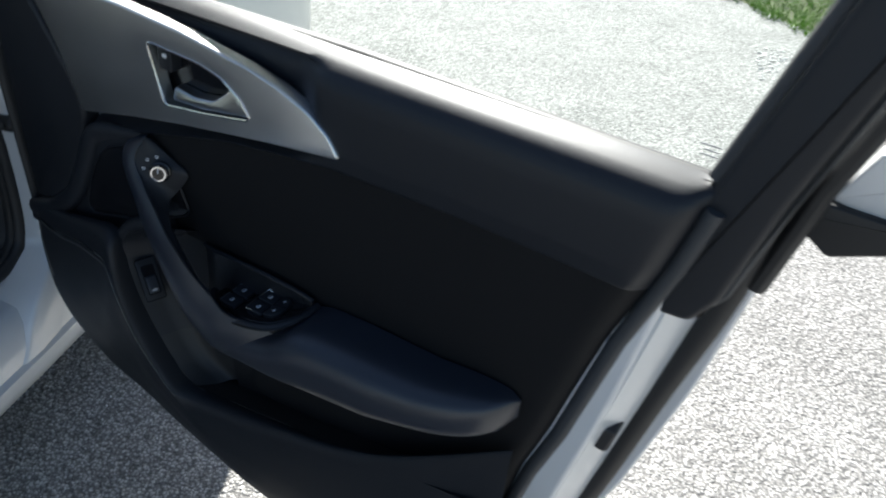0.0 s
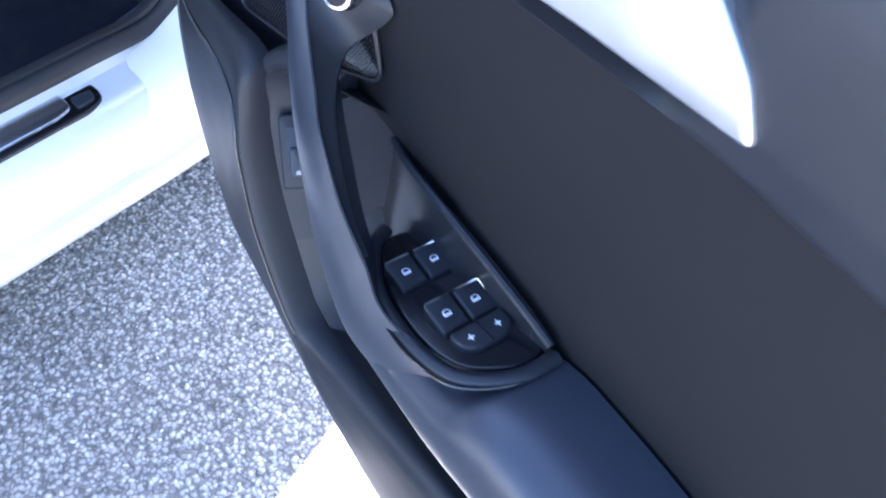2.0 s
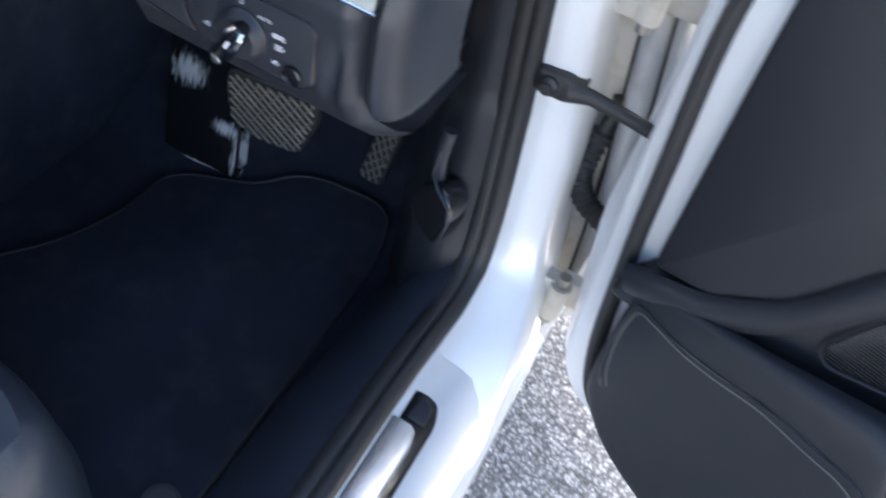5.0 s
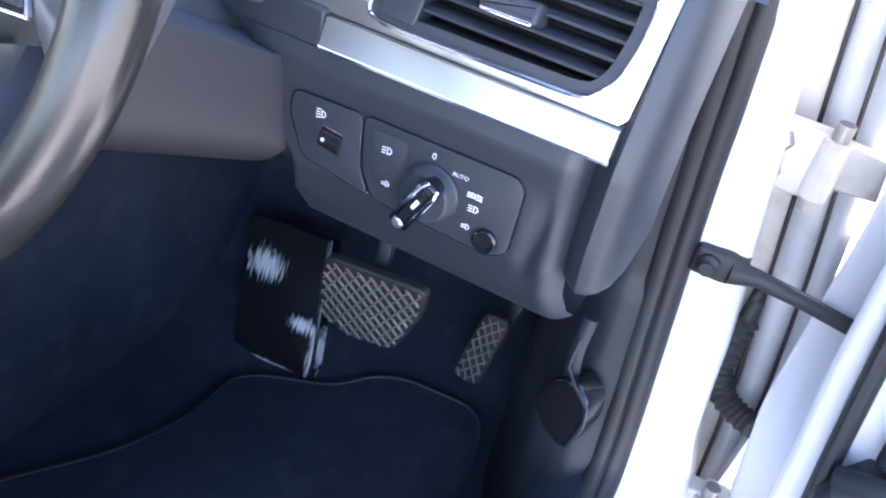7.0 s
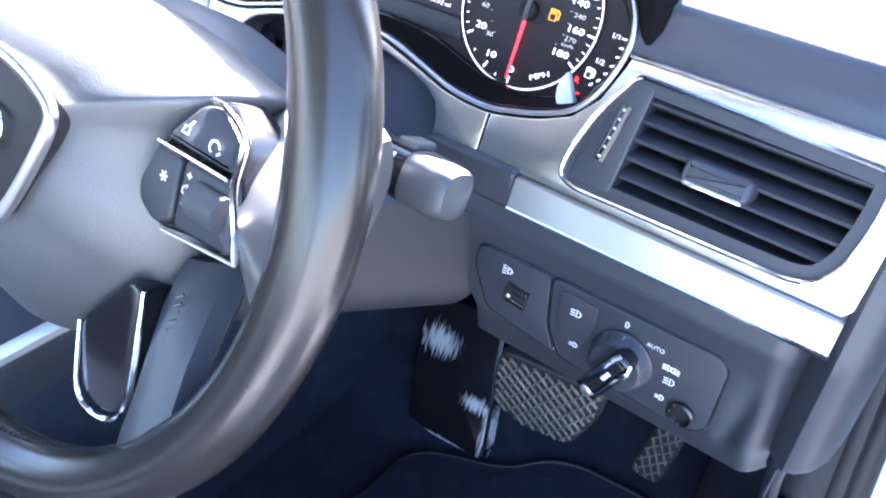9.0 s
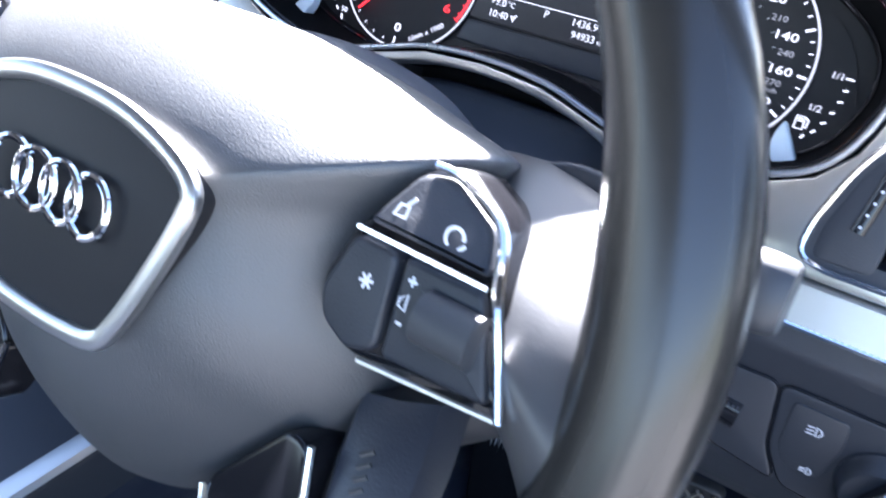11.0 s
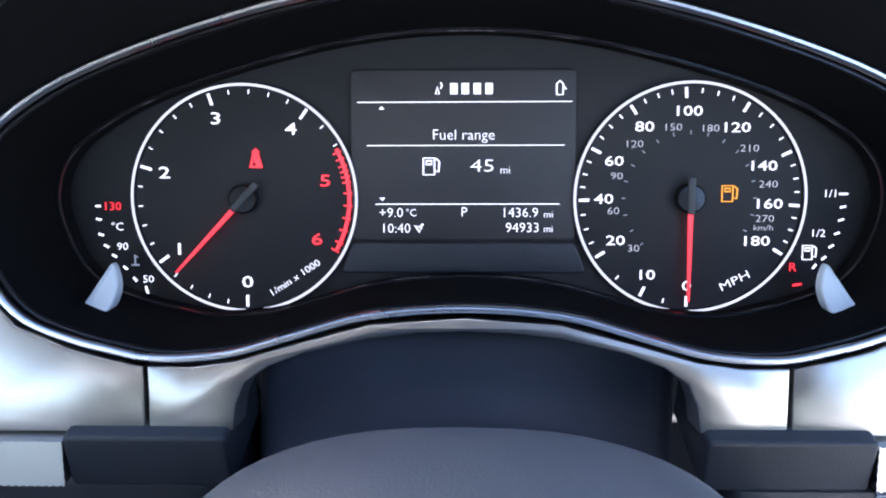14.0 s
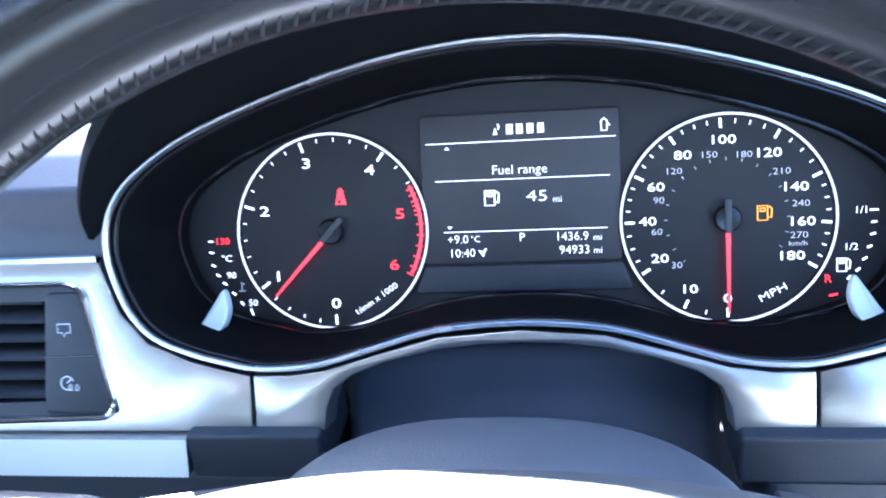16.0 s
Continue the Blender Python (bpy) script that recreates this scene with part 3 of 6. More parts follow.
# hinges, check strap, wiring gaiter
def hinge(z, label):
    h = part("door_hinge", plate(rounded([(-0.032, -0.024), (0.012, -0.024), (0.020, -0.010), (0.020, 0.012), (0.010, 0.024), (-0.032, 0.024)], 0.006), 0.0, 0.016, 0.003), PAINT_DIRTY, car, label, Matrix.Translation(z) @ Euler((radians(90), 0, 0)).to_matrix().to_4x4() @ Matrix.Scale(1.45, 4))
    part("door_leaf", plate(rounded([(0.008, -0.018), (0.055, -0.014), (0.055, 0.014), (0.008, 0.018)], 0.005), -0.012, 0.002, 0.003), PAINT_DIRTY, h)
    part("knuckle", tube([(0.012, -0.020, 0.014), (0.012, 0.022, 0.014)], 0.010, n=14), PAINT_DIRTY, h)
    part("pin", tube([(0.012, -0.030, 0.014), (0.012, 0.034, 0.014)], 0.006, n=12), STEEL, h)
    for dx, dy in ((-0.020, 0.011), (-0.020, -0.011)):
        part("bolt", turned([(0.008, 0.014), (0.008, 0.020), (0.0055, 0.022)], 6), STEEL, h, m=Matrix.Translation((dx, dy, 0)))
    return h


hinge((0.545, 0.215, 0.432), "cream-painted steel door hinge with bolts, lower of two")
hinge((0.497, 0.285, 0.845), "cream-painted steel door hinge with bolts, upper of two")
strap = thing("door_check_strap", Matrix.Translation((0.459, 0.205, 0.745)) @ Matrix.Scale(1.2, 4), "black steel check strap holding the door open", "check strap")
part("bracket", plate(rounded([(-0.018, -0.013), (0.012, -0.013), (0.026, -0.006), (0.026, 0.008), (0.010, 0.014), (-0.018, 0.013)], 0.005), -0.012, 0.016, 0.004), RUBBER, strap, m=Euler((radians(90), 0, 0)).to_matrix().to_4x4())
part("pivot_bolt", turned([(0.010, 0), (0.010, 0.004), (0.006, 0.007), (0.006, 0.010)], 12), RUBBER, strap, m=pose(-0.004, -0.016, 0.0, 90))
part("bar", tube([(0.012, -0.012, 0.0), (0.035, -0.006, 0.000), (0.075, -0.004, -0.004), (0.148, -0.006, -0.012)], [0.010, 0.006, 0.007, 0.006], [0.012, 0.008, 0.007, 0.007], n=10), RUBBER, strap)
gaiter = thing("wiring_gaiter", Matrix.Translation((0.530, 0.296, 0.560)), "ribbed black rubber wiring gaiter between body and door", "cable")
gp = curve([(-0.010, 0.006, 0.075), (-0.014, -0.004, 0.040), (-0.012, -0.010, 0.005), (0.004, -0.014, -0.022), (0.030, -0.020, -0.034), (0.060, -0.030, -0.036)], 7, False)
part("bellows", tube(gp, [0.0135 + (0.0030 if i % 2 else 0) for i in range(len(gp))], n=14), RUBBER, gaiter)
part("upper_sleeve", tube([(-0.010, 0.006, 0.074), (-0.010, 0.012, 0.10), (-0.012, 0.012, 0.125)], [0.011, 0.009, 0.007], n=12), RUBBER, gaiter)
part("body_bracket", plate(rounded([(-0.020, -0.012), (0.022, -0.010), (0.024, 0.010), (-0.016, 0.014)], 0.004), -0.006, 0.010, 0.003), PAINT_DIRTY, car, "dusty cream pressed bracket", Matrix.Translation((0.505, 0.300, 0.455)) @ Euler((radians(90), 0, 0)).to_matrix().to_4x4())

# ---- door ----
door = thing("car_door", DOOR, "white car door swung wide open with black inner trim", "car door")
SHELL = [(0.16, 1.09), (0.14, 1.20), (0.055, 1.20), (0.062, 0.95), (0.072, 0.75), (0.098, 0.47), (0.13, 0.42), (0.20, 0.405), (0.40, 0.35), (0.75, 0.275), (1.10, 0.26), (1.16, 0.33), (1.215, 0.55), (1.262, 0.80), (1.290, 1.0), (1.300, 1.09)]
part("shell", plate(rounded(SHELL, 0.03), -0.125, -0.022, 0.010), PAINT, door, "white painted door frame")
OUTER = [(0.03, 1.10), (0.03, 0.60), (0.07, 0.33), (0.20, 0.26), (0.75, 0.23), (1.13, 0.225), (1.20, 0.30), (1.29, 0.55), (1.345, 0.80), (1.375, 1.0), (1.381, 1.10)]
part("outer_skin", plate(rounded(OUTER, 0.03), -0.165, -0.135, 0.006), PAINT, door, "white outer door skin")
bm = sheet(lambda s, t: Vector((lerp([(0.26, 1.10), (0.33, 1.16), (0.55, 1.215), (0.8, 1.262), (1.0, 1.295), (1.165, 1.315)], 0.30 + 0.82 * t) + 0.055 * s, 0.30 + 0.82 * t, -0.03 - 0.10 * s)), 5, 16, 0.01, (-1, 0, 0))
part("shut_face", bm, PAINT, door, "white shut face of the door")
# rubber seals on the door
part("front_seal", tube(curve([(0.098, 1.16, -0.016), (0.088, 0.96, -0.016), (0.100, 0.813, -0.014), (0.118, 0.64, -0.012), (0.135, 0.53, -0.010), (0.165, 0.46, -0.010), (0.24, 0.425, -0.010)], 6, False), 0.009, 0.012, n=10, up=(0, 0, 1)), RUBBER, door, "black rubber door seal")
part("rear_seal", tube(curve([(1.365, 1.20, -0.105), (1.345, 1.0, -0.105), (1.303, 0.80, -0.105), (1.252, 0.55, -0.105), (1.19, 0.34, -0.105)], 6, False), 0.020, 0.018, n=10, up=(0, 0, 1)), RUBBER, door, "black rubber door seal")

REAR = [(0.42, 1.13), (0.45, 1.135), (0.63, 1.172), (0.726, 1.20), (0.925, 1.243), (1.06, 1.285), (1.146, 1.305), (1.2, 1.31)]
CREASE = [(0.30, 0.885), (0.33, 0.905), (0.50, 0.957), (0.627, 0.992), (0.74, 1.010), (0.819, 1.020), (1.013, 1.026), (1.149, 1.024), (1.30, 1.02)]


def rear_u(v):
    return lerp(REAR, v)


def upper(s, t):
    u0 = 0.325
    v0 = lerp(CREASE, u0 + (1.27 - u0) * s)
    prof = [(0.0, -0.002, 0.0), (0.04, 0.006, 0.0), (0.2, 0.010, 0.2), (0.42, 0.010, 0.50), (0.55, 0.009, 0.66), (0.65, 0.006, 0.775), (0.73, 0.000, 0.855), (0.80, -0.008, 0.905), (0.87, -0.020, 0.945), (0.94, -0.038, 0.972), (1.0, -0.056, 0.982)]
    n = lerp([(p[0], p[1]) for p in prof], t)
    v = v0 + (1.172 - v0) * lerp([(p[0], p[2]) for p in prof], t)
    u = u0 + (rear_u(v) - u0) * s
    edge = 1 - max(0, (s - 0.965) / 0.035) ** 2
    if u < 0.80 and 0.06 < t < 0.85:
        n -= 0.030 * min(1, (0.80 - u) / 0.06) * min(1, (t - 0.06) / 0.05, (0.85 - t) / 0.08)
    return Vector((u, v, -0.03 + (n + 0.03) * edge))


bm = sheet(upper, 90, 36)
part("upper_pad", bm, DARK_TRIM, door, "black padded upper trim with a rounded top")


def middle(s, t):
    u = 0.29 + s * 1.0
    v0, v1 = 0.50, lerp(CREASE, u) + 0.004
    v = v0 + (v1 - v0) * t
    u = 0.29 + s * (rear_u(v) - 0.29)
    v1 = lerp(CREASE, u) + 0.004
    v = v0 + (v1 - v0) * t
    edge = max(0, (s - 0.965) / 0.035) ** 2
    well = max(0, min(1, (0.66 - u) / 0.05, (0.78 - v) / 0.03))
    return Vector((u, v, 0.002 - 0.006 * math.sin(t * math.pi) - 0.03 * edge - 0.018 * well))


part("panel_edge", tube([(rear_u(v) + 0.006, v, -0.024) for v in (0.45, 0.55, 0.63, 0.726, 0.8, 0.925, 1.0, 1.06, 1.11, 1.146)], 0.012, 0.012, n=10, up=(0, 0, 1)), GREY_PLASTIC, door, "grey edge of the trim")
part("middle_panel", sheet(middle, 60, 24), INSERT, door, "black leathercloth insert panel")
# front corner piece round the mirror triangle
CORNER = curve([(0.128, 0.642), (0.134, 0.690), (0.150, 0.700), (0.205, 0.728), (0.262, 0.785), (0.308, 0.868), (0.332, 0.915), (0.40, 0.922), (0.465, 0.940), (0.50, 0.930), (0.528, 0.875), (0.554, 0.822), (0.536, 0.786), (0.47, 0.748), (0.30, 0.690)], 5)
part("corner_trim", plate(CORNER, -0.02, 0.012, 0.008, 4, lift=lambda a, b: -0.024 * max(0, min(1, (a - 0.45) / 0.08))), DARK_TRIM, door, "black padded corner trim")
part("corner_roll", tube(curve([(0.128, 0.672, 0.004), (0.160, 0.689, 0.010), (0.210, 0.712, 0.012), (0.268, 0.765, 0.012), (0.312, 0.845, 0.012), (0.345, 0.908, 0.008), (0.42, 0.930, 0.002), (0.465, 0.943, -0.008)], 8, False), [0.018] * 40 + [0.018 - 0.0008 * i for i in range(17)], [0.012] * 40 + [0.012 - 0.0004 * i for i in range(17)], n=12, up=(0, 0, 1)), DARK_TRIM, door)
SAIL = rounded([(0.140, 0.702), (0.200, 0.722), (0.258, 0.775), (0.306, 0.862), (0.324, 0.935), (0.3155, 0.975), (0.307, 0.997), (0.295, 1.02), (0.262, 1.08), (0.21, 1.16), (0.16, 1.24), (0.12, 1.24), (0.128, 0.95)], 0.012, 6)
part("mirror_triangle", plate(SAIL, -0.03, 0.003, 0.008, 3, lift=lambda a, b: 0.012 * math.sin(max(0, min(1, (a - 0.13) / 0.22)) * math.pi)), DARK_PLASTIC, door, "smooth black mirror triangle cover")
# tweeter grille
GRILLE = rounded([(0.298, 0.756), (0.318, 0.815), (0.345, 0.866), (0.376, 0.898), (0.43, 0.918), (0.515, 0.900), (0.540, 0.834), (0.531, 0.821), (0.45, 0.783), (0.312, 0.740)], 0.016, 5)
sink = lambda a, b: -0.0095 * max(0, min(1, (a - 0.46) / 0.07))
grille = part("speaker_grille", plate(inset(ccw(GRILLE), 0.003), -0.002, 0.0135, 0.001, lift=sink), GLOSS, door, "fine black perforated speaker grille")
part("grille_edge", tube([(p[0], p[1], 0.013 + sink(p[0], p[1])) for p in GRILLE], 0.0016, closed=True, n=6), DARK_TRIM, grille)
bm = bmesh.new()
gp = ccw(GRILLE)


def inside(p, poly):
    r = False
    for i in range(len(poly)):
        a, b = poly[i - 1], poly[i]
        if (a[1] > p[1]) != (b[1] > p[1]) and p[0] < (b[0] - a[0]) * (p[1] - a[1]) / (b[1] - a[1]) + a[0]:
            r = not r
    return r


gi = inset(gp, 0.006)
for i in range(70):
    for j in range(50):
        p = (0.295 + i * 0.0037 + (j % 2) * 0.00185, 0.74 + j * 0.0034)
        if inside(p, gi):
            bmesh.ops.create_circle(bm, cap_ends=True, segments=5, radius=0.0011, matrix=Matrix.Translation((p[0], p[1], 0.0139 + sink(p[0], p[1]))))
part("grille_mesh", bm, DARK_PLASTIC, grille)

# silver trim with the handle recess
TRIM = rounded([(0.329, 0.945), (0.45, 0.976), (0.552, 0.998), (0.711, 1.026), (0.841, 1.045), (0.820, 1.075), (0.788, 1.098), (0.740, 1.117), (0.685, 1.130), (0.566, 1.146), (0.45, 1.153), (0.228, 1.152), (0.270, 1.09), (0.300, 1.03), (0.313, 0.997), (0.321, 0.975)], 0.009, 4)
RECESS = rounded([(0.497, 1.113), (0.60, 1.109), (0.640, 1.099), (0.672, 1.078), (0.690, 1.052), (0.60, 1.034), (0.523, 1.022)], 0.010, 4)
trim = part("decor_trim", plate(TRIM, -0.006, 0.0150, 0.0035, 3, holes=[RECESS]), brushed_material("door_aluminium", (0.80, 0.80, 0.79), 0.36), door, "brushed silver trim panel with a sweeping point")
rec = part("handle_recess", plate(inset(ccw(RECESS), -0.004), -0.024, -0.016), GLOSS, door, "deep black handle recess")
part("recess_rim", tube([(p[0], p[1], 0.0150) for p in RECESS], 0.0016, closed=True, n=8), CHROME, rec, "bright chrome rim")
HAND = [(0.532, 1.029), (0.532, 1.050), (0.575, 1.047), (0.612, 1.054), (0.634, 1.072), (0.648, 1.094), (0.668, 1.078), (0.686, 1.053), (0.60, 1.036)]
part("pull_lever", plate(rounded(HAND, 0.006, 4), -0.014, 0.0120, 0.004, 3, lift=lambda a, b: -0.30 * max(0, b - 1.035 - 0.25 * (a - 0.60))), SATIN, door, "satin aluminium door release lever")
part("lock_button", box(0.504, 1.070, -0.016, 0.532, 1.106, 0.004, 0.004), DARK_PLASTIC, door, "black central locking rocker")
part("lock_icon", box(0.515, 1.090, 0.004, 0.524, 1.097, 0.0046, 0.002), WHITE_INK, door)

# lower panel with the pocket opening
LOW_EDGE = curve([(0.143, 0.675, 0.012), (0.1425, 0.6075, 0.018), (0.1466, 0.521, 0.018), (0.1616, 0.4815, 0.020), (0.2085, 0.4425, 0.028), (0.2959, 0.424, 0.045), (0.3514, 0.415, 0.053), (0.4403, 0.394, 0.055), (0.50, 0.371, 0.055), (0.61, 0.330, 0.053), (0.72, 0.294, 0.050), (0.95, 0.268, 0.048), (1.10, 0.270, 0.042), (1.165, 0.40, 0.030)], 5, False)
TOP_EDGE = curve([(0.150, 0.692, 0.004), (0.215, 0.710, 0.020), (0.280, 0.728, 0.028), (0.335, 0.743, 0.032), (0.378, 0.752, 0.034), (0.404, 0.744, 0.037), (0.414, 0.712, 0.040), (0.425, 0.676, 0.043), (0.460, 0.602, 0.046), (0.520, 0.510, 0.044), (0.575, 0.478, 0.040), (0.75, 0.505, 0.042), (0.95, 0.565, 0.040), (1.160, 0.70, 0.020)], 5, False)
BULGE = [(0, 0.010), (1, 0.010), (2, 0.014), (3, 0.019), (4, 0.024), (5, 0.030), (6, 0.034), (7, 0.037), (8, 0.038), (9, 0.036), (10, 0.030), (11, 0.020), (12, 0.012), (13, 0.006)]


def lower_panel(s, t):
    """The panel from its lower edge (t = 0) up to the groove and the pocket (t = 1)."""
    k = s * (len(LOW_EDGE) - 1)
    i = min(int(k), len(LOW_EDGE) - 2)
    a, b = LOW_EDGE[i].lerp(LOW_EDGE[i + 1], k - i), TOP_EDGE[i].lerp(TOP_EDGE[i + 1], k - i)
    w = lerp([(0, 0), (0.06, 0.0), (0.10, 0.012), (0.16, 0.04), (0.72, 0.82), (0.80, 0.92), (0.86, 0.965), (0.91, 0.992), (0.95, 1.005), (1, 1)], t)
    h = lerp([(0, 0), (0.16, 0.10), (0.3, 0.40), (0.5, 0.72), (0.72, 0.98), (0.80, 1.0), (0.86, 0.93), (0.91, 0.72), (0.95, 0.42), (1, -0.25)], t)
    rim = lerp([(0, -0.060), (0.06, -0.010), (0.10, -0.003), (0.16, 0.0), (1, 0)], t)
    p = a.lerp(b, w)
    return Vector((p.x, p.y, p.z + h * lerp(BULGE, k / 5) + rim))


part("lower_panel", sheet(lower_panel, 104, 44), DARK_PLASTIC, door, "black lower door panel")
SEAM_LINE = curve([(2.3, 0.21), (1.6, 0.195), (1.0, 0.20), (0.62, 0.26), (0.48, 0.36), (0.62, 0.47), (1.0, 0.56), (1.5, 0.625), (2.0, 0.67), (3.0, 0.71), (4.0, 0.725), (5.0, 0.765), (6.0, 0.80), (7.0, 0.80), (8.0, 0.80), (9.2, 0.78)], 6, False)
SEAM_INNER = curve([(2.3, 0.235), (1.6, 0.22), (1.05, 0.225), (0.74, 0.28), (0.64, 0.36), (0.76, 0.45), (1.08, 0.53), (1.55, 0.595), (2.05, 0.64), (3.0, 0.68), (4.0, 0.695), (5.0, 0.735), (6.0, 0.77), (7.0, 0.77), (8.0, 0.77), (9.15, 0.75)], 6, False)
part("panel_seam", tube([lower_panel(q.x / 13, q.y) + Vector((0, 0, 0.0006)) for q in SEAM_LINE], 0.0014, 0.0010, n=6, up=(0, 0, 1)), GLOSS, door, "pressed seam line")
part("panel_seam", tube([lower_panel(q.x / 13, q.y) + Vector((0, 0, 0.0004)) for q in SEAM_INNER], 0.0011, 0.0009, n=6, up=(0, 0, 1)), STITCH, door)
part("pocket_top", tube(curve([(0.392, 0.728, 0.026), (0.404, 0.744, 0.026), (0.424, 0.766, 0.022), (0.456, 0.783, 0.016), (0.50, 0.791, 0.008)], 6, False), 0.013, 0.014, n=14, up=(0, 0, 1)), DARK_PLASTIC, door, "rounded lip over the pocket")
EDGE = curve([(0.53, 0.796, 0.010), (0.478, 0.786, 0.026), (0.436, 0.768, 0.036), (0.415, 0.742, 0.040), (0.414, 0.712, 0.042), (0.425, 0.676, 0.045), (0.460, 0.602, 0.048), (0.520, 0.510, 0.046), (0.575, 0.478, 0.042)], 5, False)
AWAY = curve([(0.14, -0.016), (0.16, -0.02), (0.18, -0.02), (0.19, -0.01), (0.19, 0.0), (0.18, 0.0), (0.16, 0.012), (0.12, 0.030), (0.10, 0.030)], 5, False)


def pocket_wall(s, t):
    k = s * (len(EDGE) - 1)
    i = min(int(k), len(EDGE) - 2)
    e, a = EDGE[i].lerp(EDGE[i + 1], k - i), AWAY[i].lerp(AWAY[i + 1], k - i)
    side = lerp([(0, -0.02), (0.06, 0.0), (0.3, 0.10), (0.55, 0.27), (0.75, 0.55), (1, 1)], t)
    deep = lerp([(0, 0.0), (0.06, 0.008), (0.3, 0.60), (0.45, 0.86), (0.6, 0.97), (1, 1.02)], t)
    return Vector((e.x + a.x * side, e.y + a.y * side, e.z - deep * (e.z + 0.010)))


part("pocket_wall", sheet(lambda s, t: pocket_wall(0.80 * s, t), 40, 20), DARK_PLASTIC, door, "smooth black pocket inner wall")
# Lower end of the wall in black, as the deep shade there.
part("pocket_foot_shade", sheet(lambda s, t: pocket_wall(0.80 + 0.20 * s, t), 10, 20), RUBBER, door, "black foot of the pocket wall, put in as its shade")
part("pocket_floor", sheet(lambda s, t: Vector((0.54 + 0.60 * s, 0.462 + 0.10 * s + 0.02 * t, -0.03 + 0.075 * t)), 10, 4), RUBBER, door, "black pocket floor")
part("pocket_back", plate(rounded([(0.60, 0.75), (0.60, 0.55), (0.62, 0.45), (0.9, 0.45), (1.12, 0.62), (1.0, 0.76)], 0.03), -0.04, -0.004, 0.002), MATT, door, "black pocket back")
# boot release in the pocket wall
BOOT_M = axes((0.4562, 0.6713, 0.0300), Vector((0.434, 0.045, -0.898)).normalized(), Vector((-0.565, 0.814, -0.232)).normalized(), Vector((0.725, 0.565, 0.379)).normalized())
boot = part("boot_switch", plate(rrect(-0.0170, -0.0370, 0.0170, 0.0370, 0.004), -0.006, 0.0016, 0.0012), DARK_PLASTIC, door, "black boot release switch in its frame", BOOT_M)
part("frame_line", tube([(p[0], p[1], 0.0014) for p in rrect(-0.0172, -0.0372, 0.0172, 0.0372, 0.004)], 0.0006, closed=True, n=6), GLOSS, boot)
part("well", plate(rrect(-0.0105, -0.0270, 0.0112, 0.0255, 0.004), -0.004, 0.0021), GLOSS, boot, "deep black well")
part("rocker", plate(rrect(-0.0090, -0.0255, 0.0098, 0.0060, 0.004), 0.0, 0.0070, 0.0030, lift=lambda a, b: -0.10 * (b + 0.010)), PLASTIC, boot, "black rocker")
part("boot_icon", plate(rounded([(-0.0045, -0.0215), (0.0050, -0.0215), (0.0050, -0.0175), (-0.0030, -0.0175)], 0.0008), 0.0040, 0.0082), GREY_INK, boot)

# pull handle and armrest
SEAM = [(0.478, 0.954, 0.020), (0.470, 0.935, 0.030), (0.467, 0.920, 0.036), (0.471, 0.909, 0.040), (0.484, 0.895, 0.044), (0.505, 0.880, 0.054), (0.524, 0.869, 0.062), (0.546, 0.852, 0.070), (0.570, 0.839, 0.080), (0.603, 0.813, 0.086), (0.626, 0.795, 0.088), (0.658, 0.774, 0.088)]
INNER = [(0.481, 0.952, 0.016), (0.516, 0.923, 0.004), (0.546, 0.905, 0.000), (0.545, 0.891, 0.002), (0.530, 0.869, 0.010), (0.524, 0.859, 0.022), (0.531, 0.849, 0.036), (0.548, 0.840, 0.050), (0.567, 0.828, 0.060), (0.594, 0.803, 0.068), (0.622, 0.784, 0.074), (0.652, 0.770, 0.078)]
OUTER_SIDE = [(0.446, 0.940, 0.006), (0.424, 0.922, 0.020), (0.431, 0.899, 0.034), (0.439, 0.885, 0.038), (0.448, 0.871, 0.042), (0.472, 0.842, 0.052), (0.487, 0.824, 0.060), (0.500, 0.808, 0.065), (0.526, 0.784, 0.074), (0.556, 0.752, 0.083), (0.587, 0.715, 0.090), (0.622, 0.690, 0.096)]
cs = curve(SEAM + [(0.690, 0.757, 0.092), (0.725, 0.755, 0.086), (0.765, 0.758, 0.062)], 6, False)
ci = curve(INNER + [(0.680, 0.757, 0.080), (0.715, 0.753, 0.076), (0.750, 0.756, 0.054)], 6, False)
co = curve(OUTER_SIDE + [(0.67, 0.672, 0.099), (0.74, 0.664, 0.086), (0.82, 0.664, 0.060)], 6, False)
rings = []
for i, (s, r, l) in enumerate(zip(cs, ci, co)):
    lift = lerp([(0, 0.002), (10, 0.006), (60, 0.010), (90, 0.008)], i)
    back = lerp([(0, 0.012), (12, 0.022), (40, 0.040), (90, 0.050)], i)
    up = Vector((0, 0, 1))
    rings.append([s, s.lerp(l, 0.04) + up * 0.0012, s.lerp(l, 0.22) + up * lift * 0.8, s.lerp(l, 0.45) + up * lift, s.lerp(l, 0.68) + up * lift * 0.75, s.lerp(l, 0.87) + up * lift * 0.2, l - up * 0.006, l.lerp(s, 0.05) - up * (0.006 + back * 0.45), l.lerp(s, 0.25) - up * back, l.lerp(s, 0.45) - up * back * 0.8, s.lerp(l, 0.10) - up * 0.005])
handle = part("pull_handle", loft(rings), LEATHERETTE, door, "curved black soft-touch pull handle")
part("handle_seam", tube([p.lerp(q, -0.01) - Vector((0, 0, 0.0002)) for p, q in zip(cs[3:80], co[3:80])], 0.0012, n=6), GLOSS, handle)


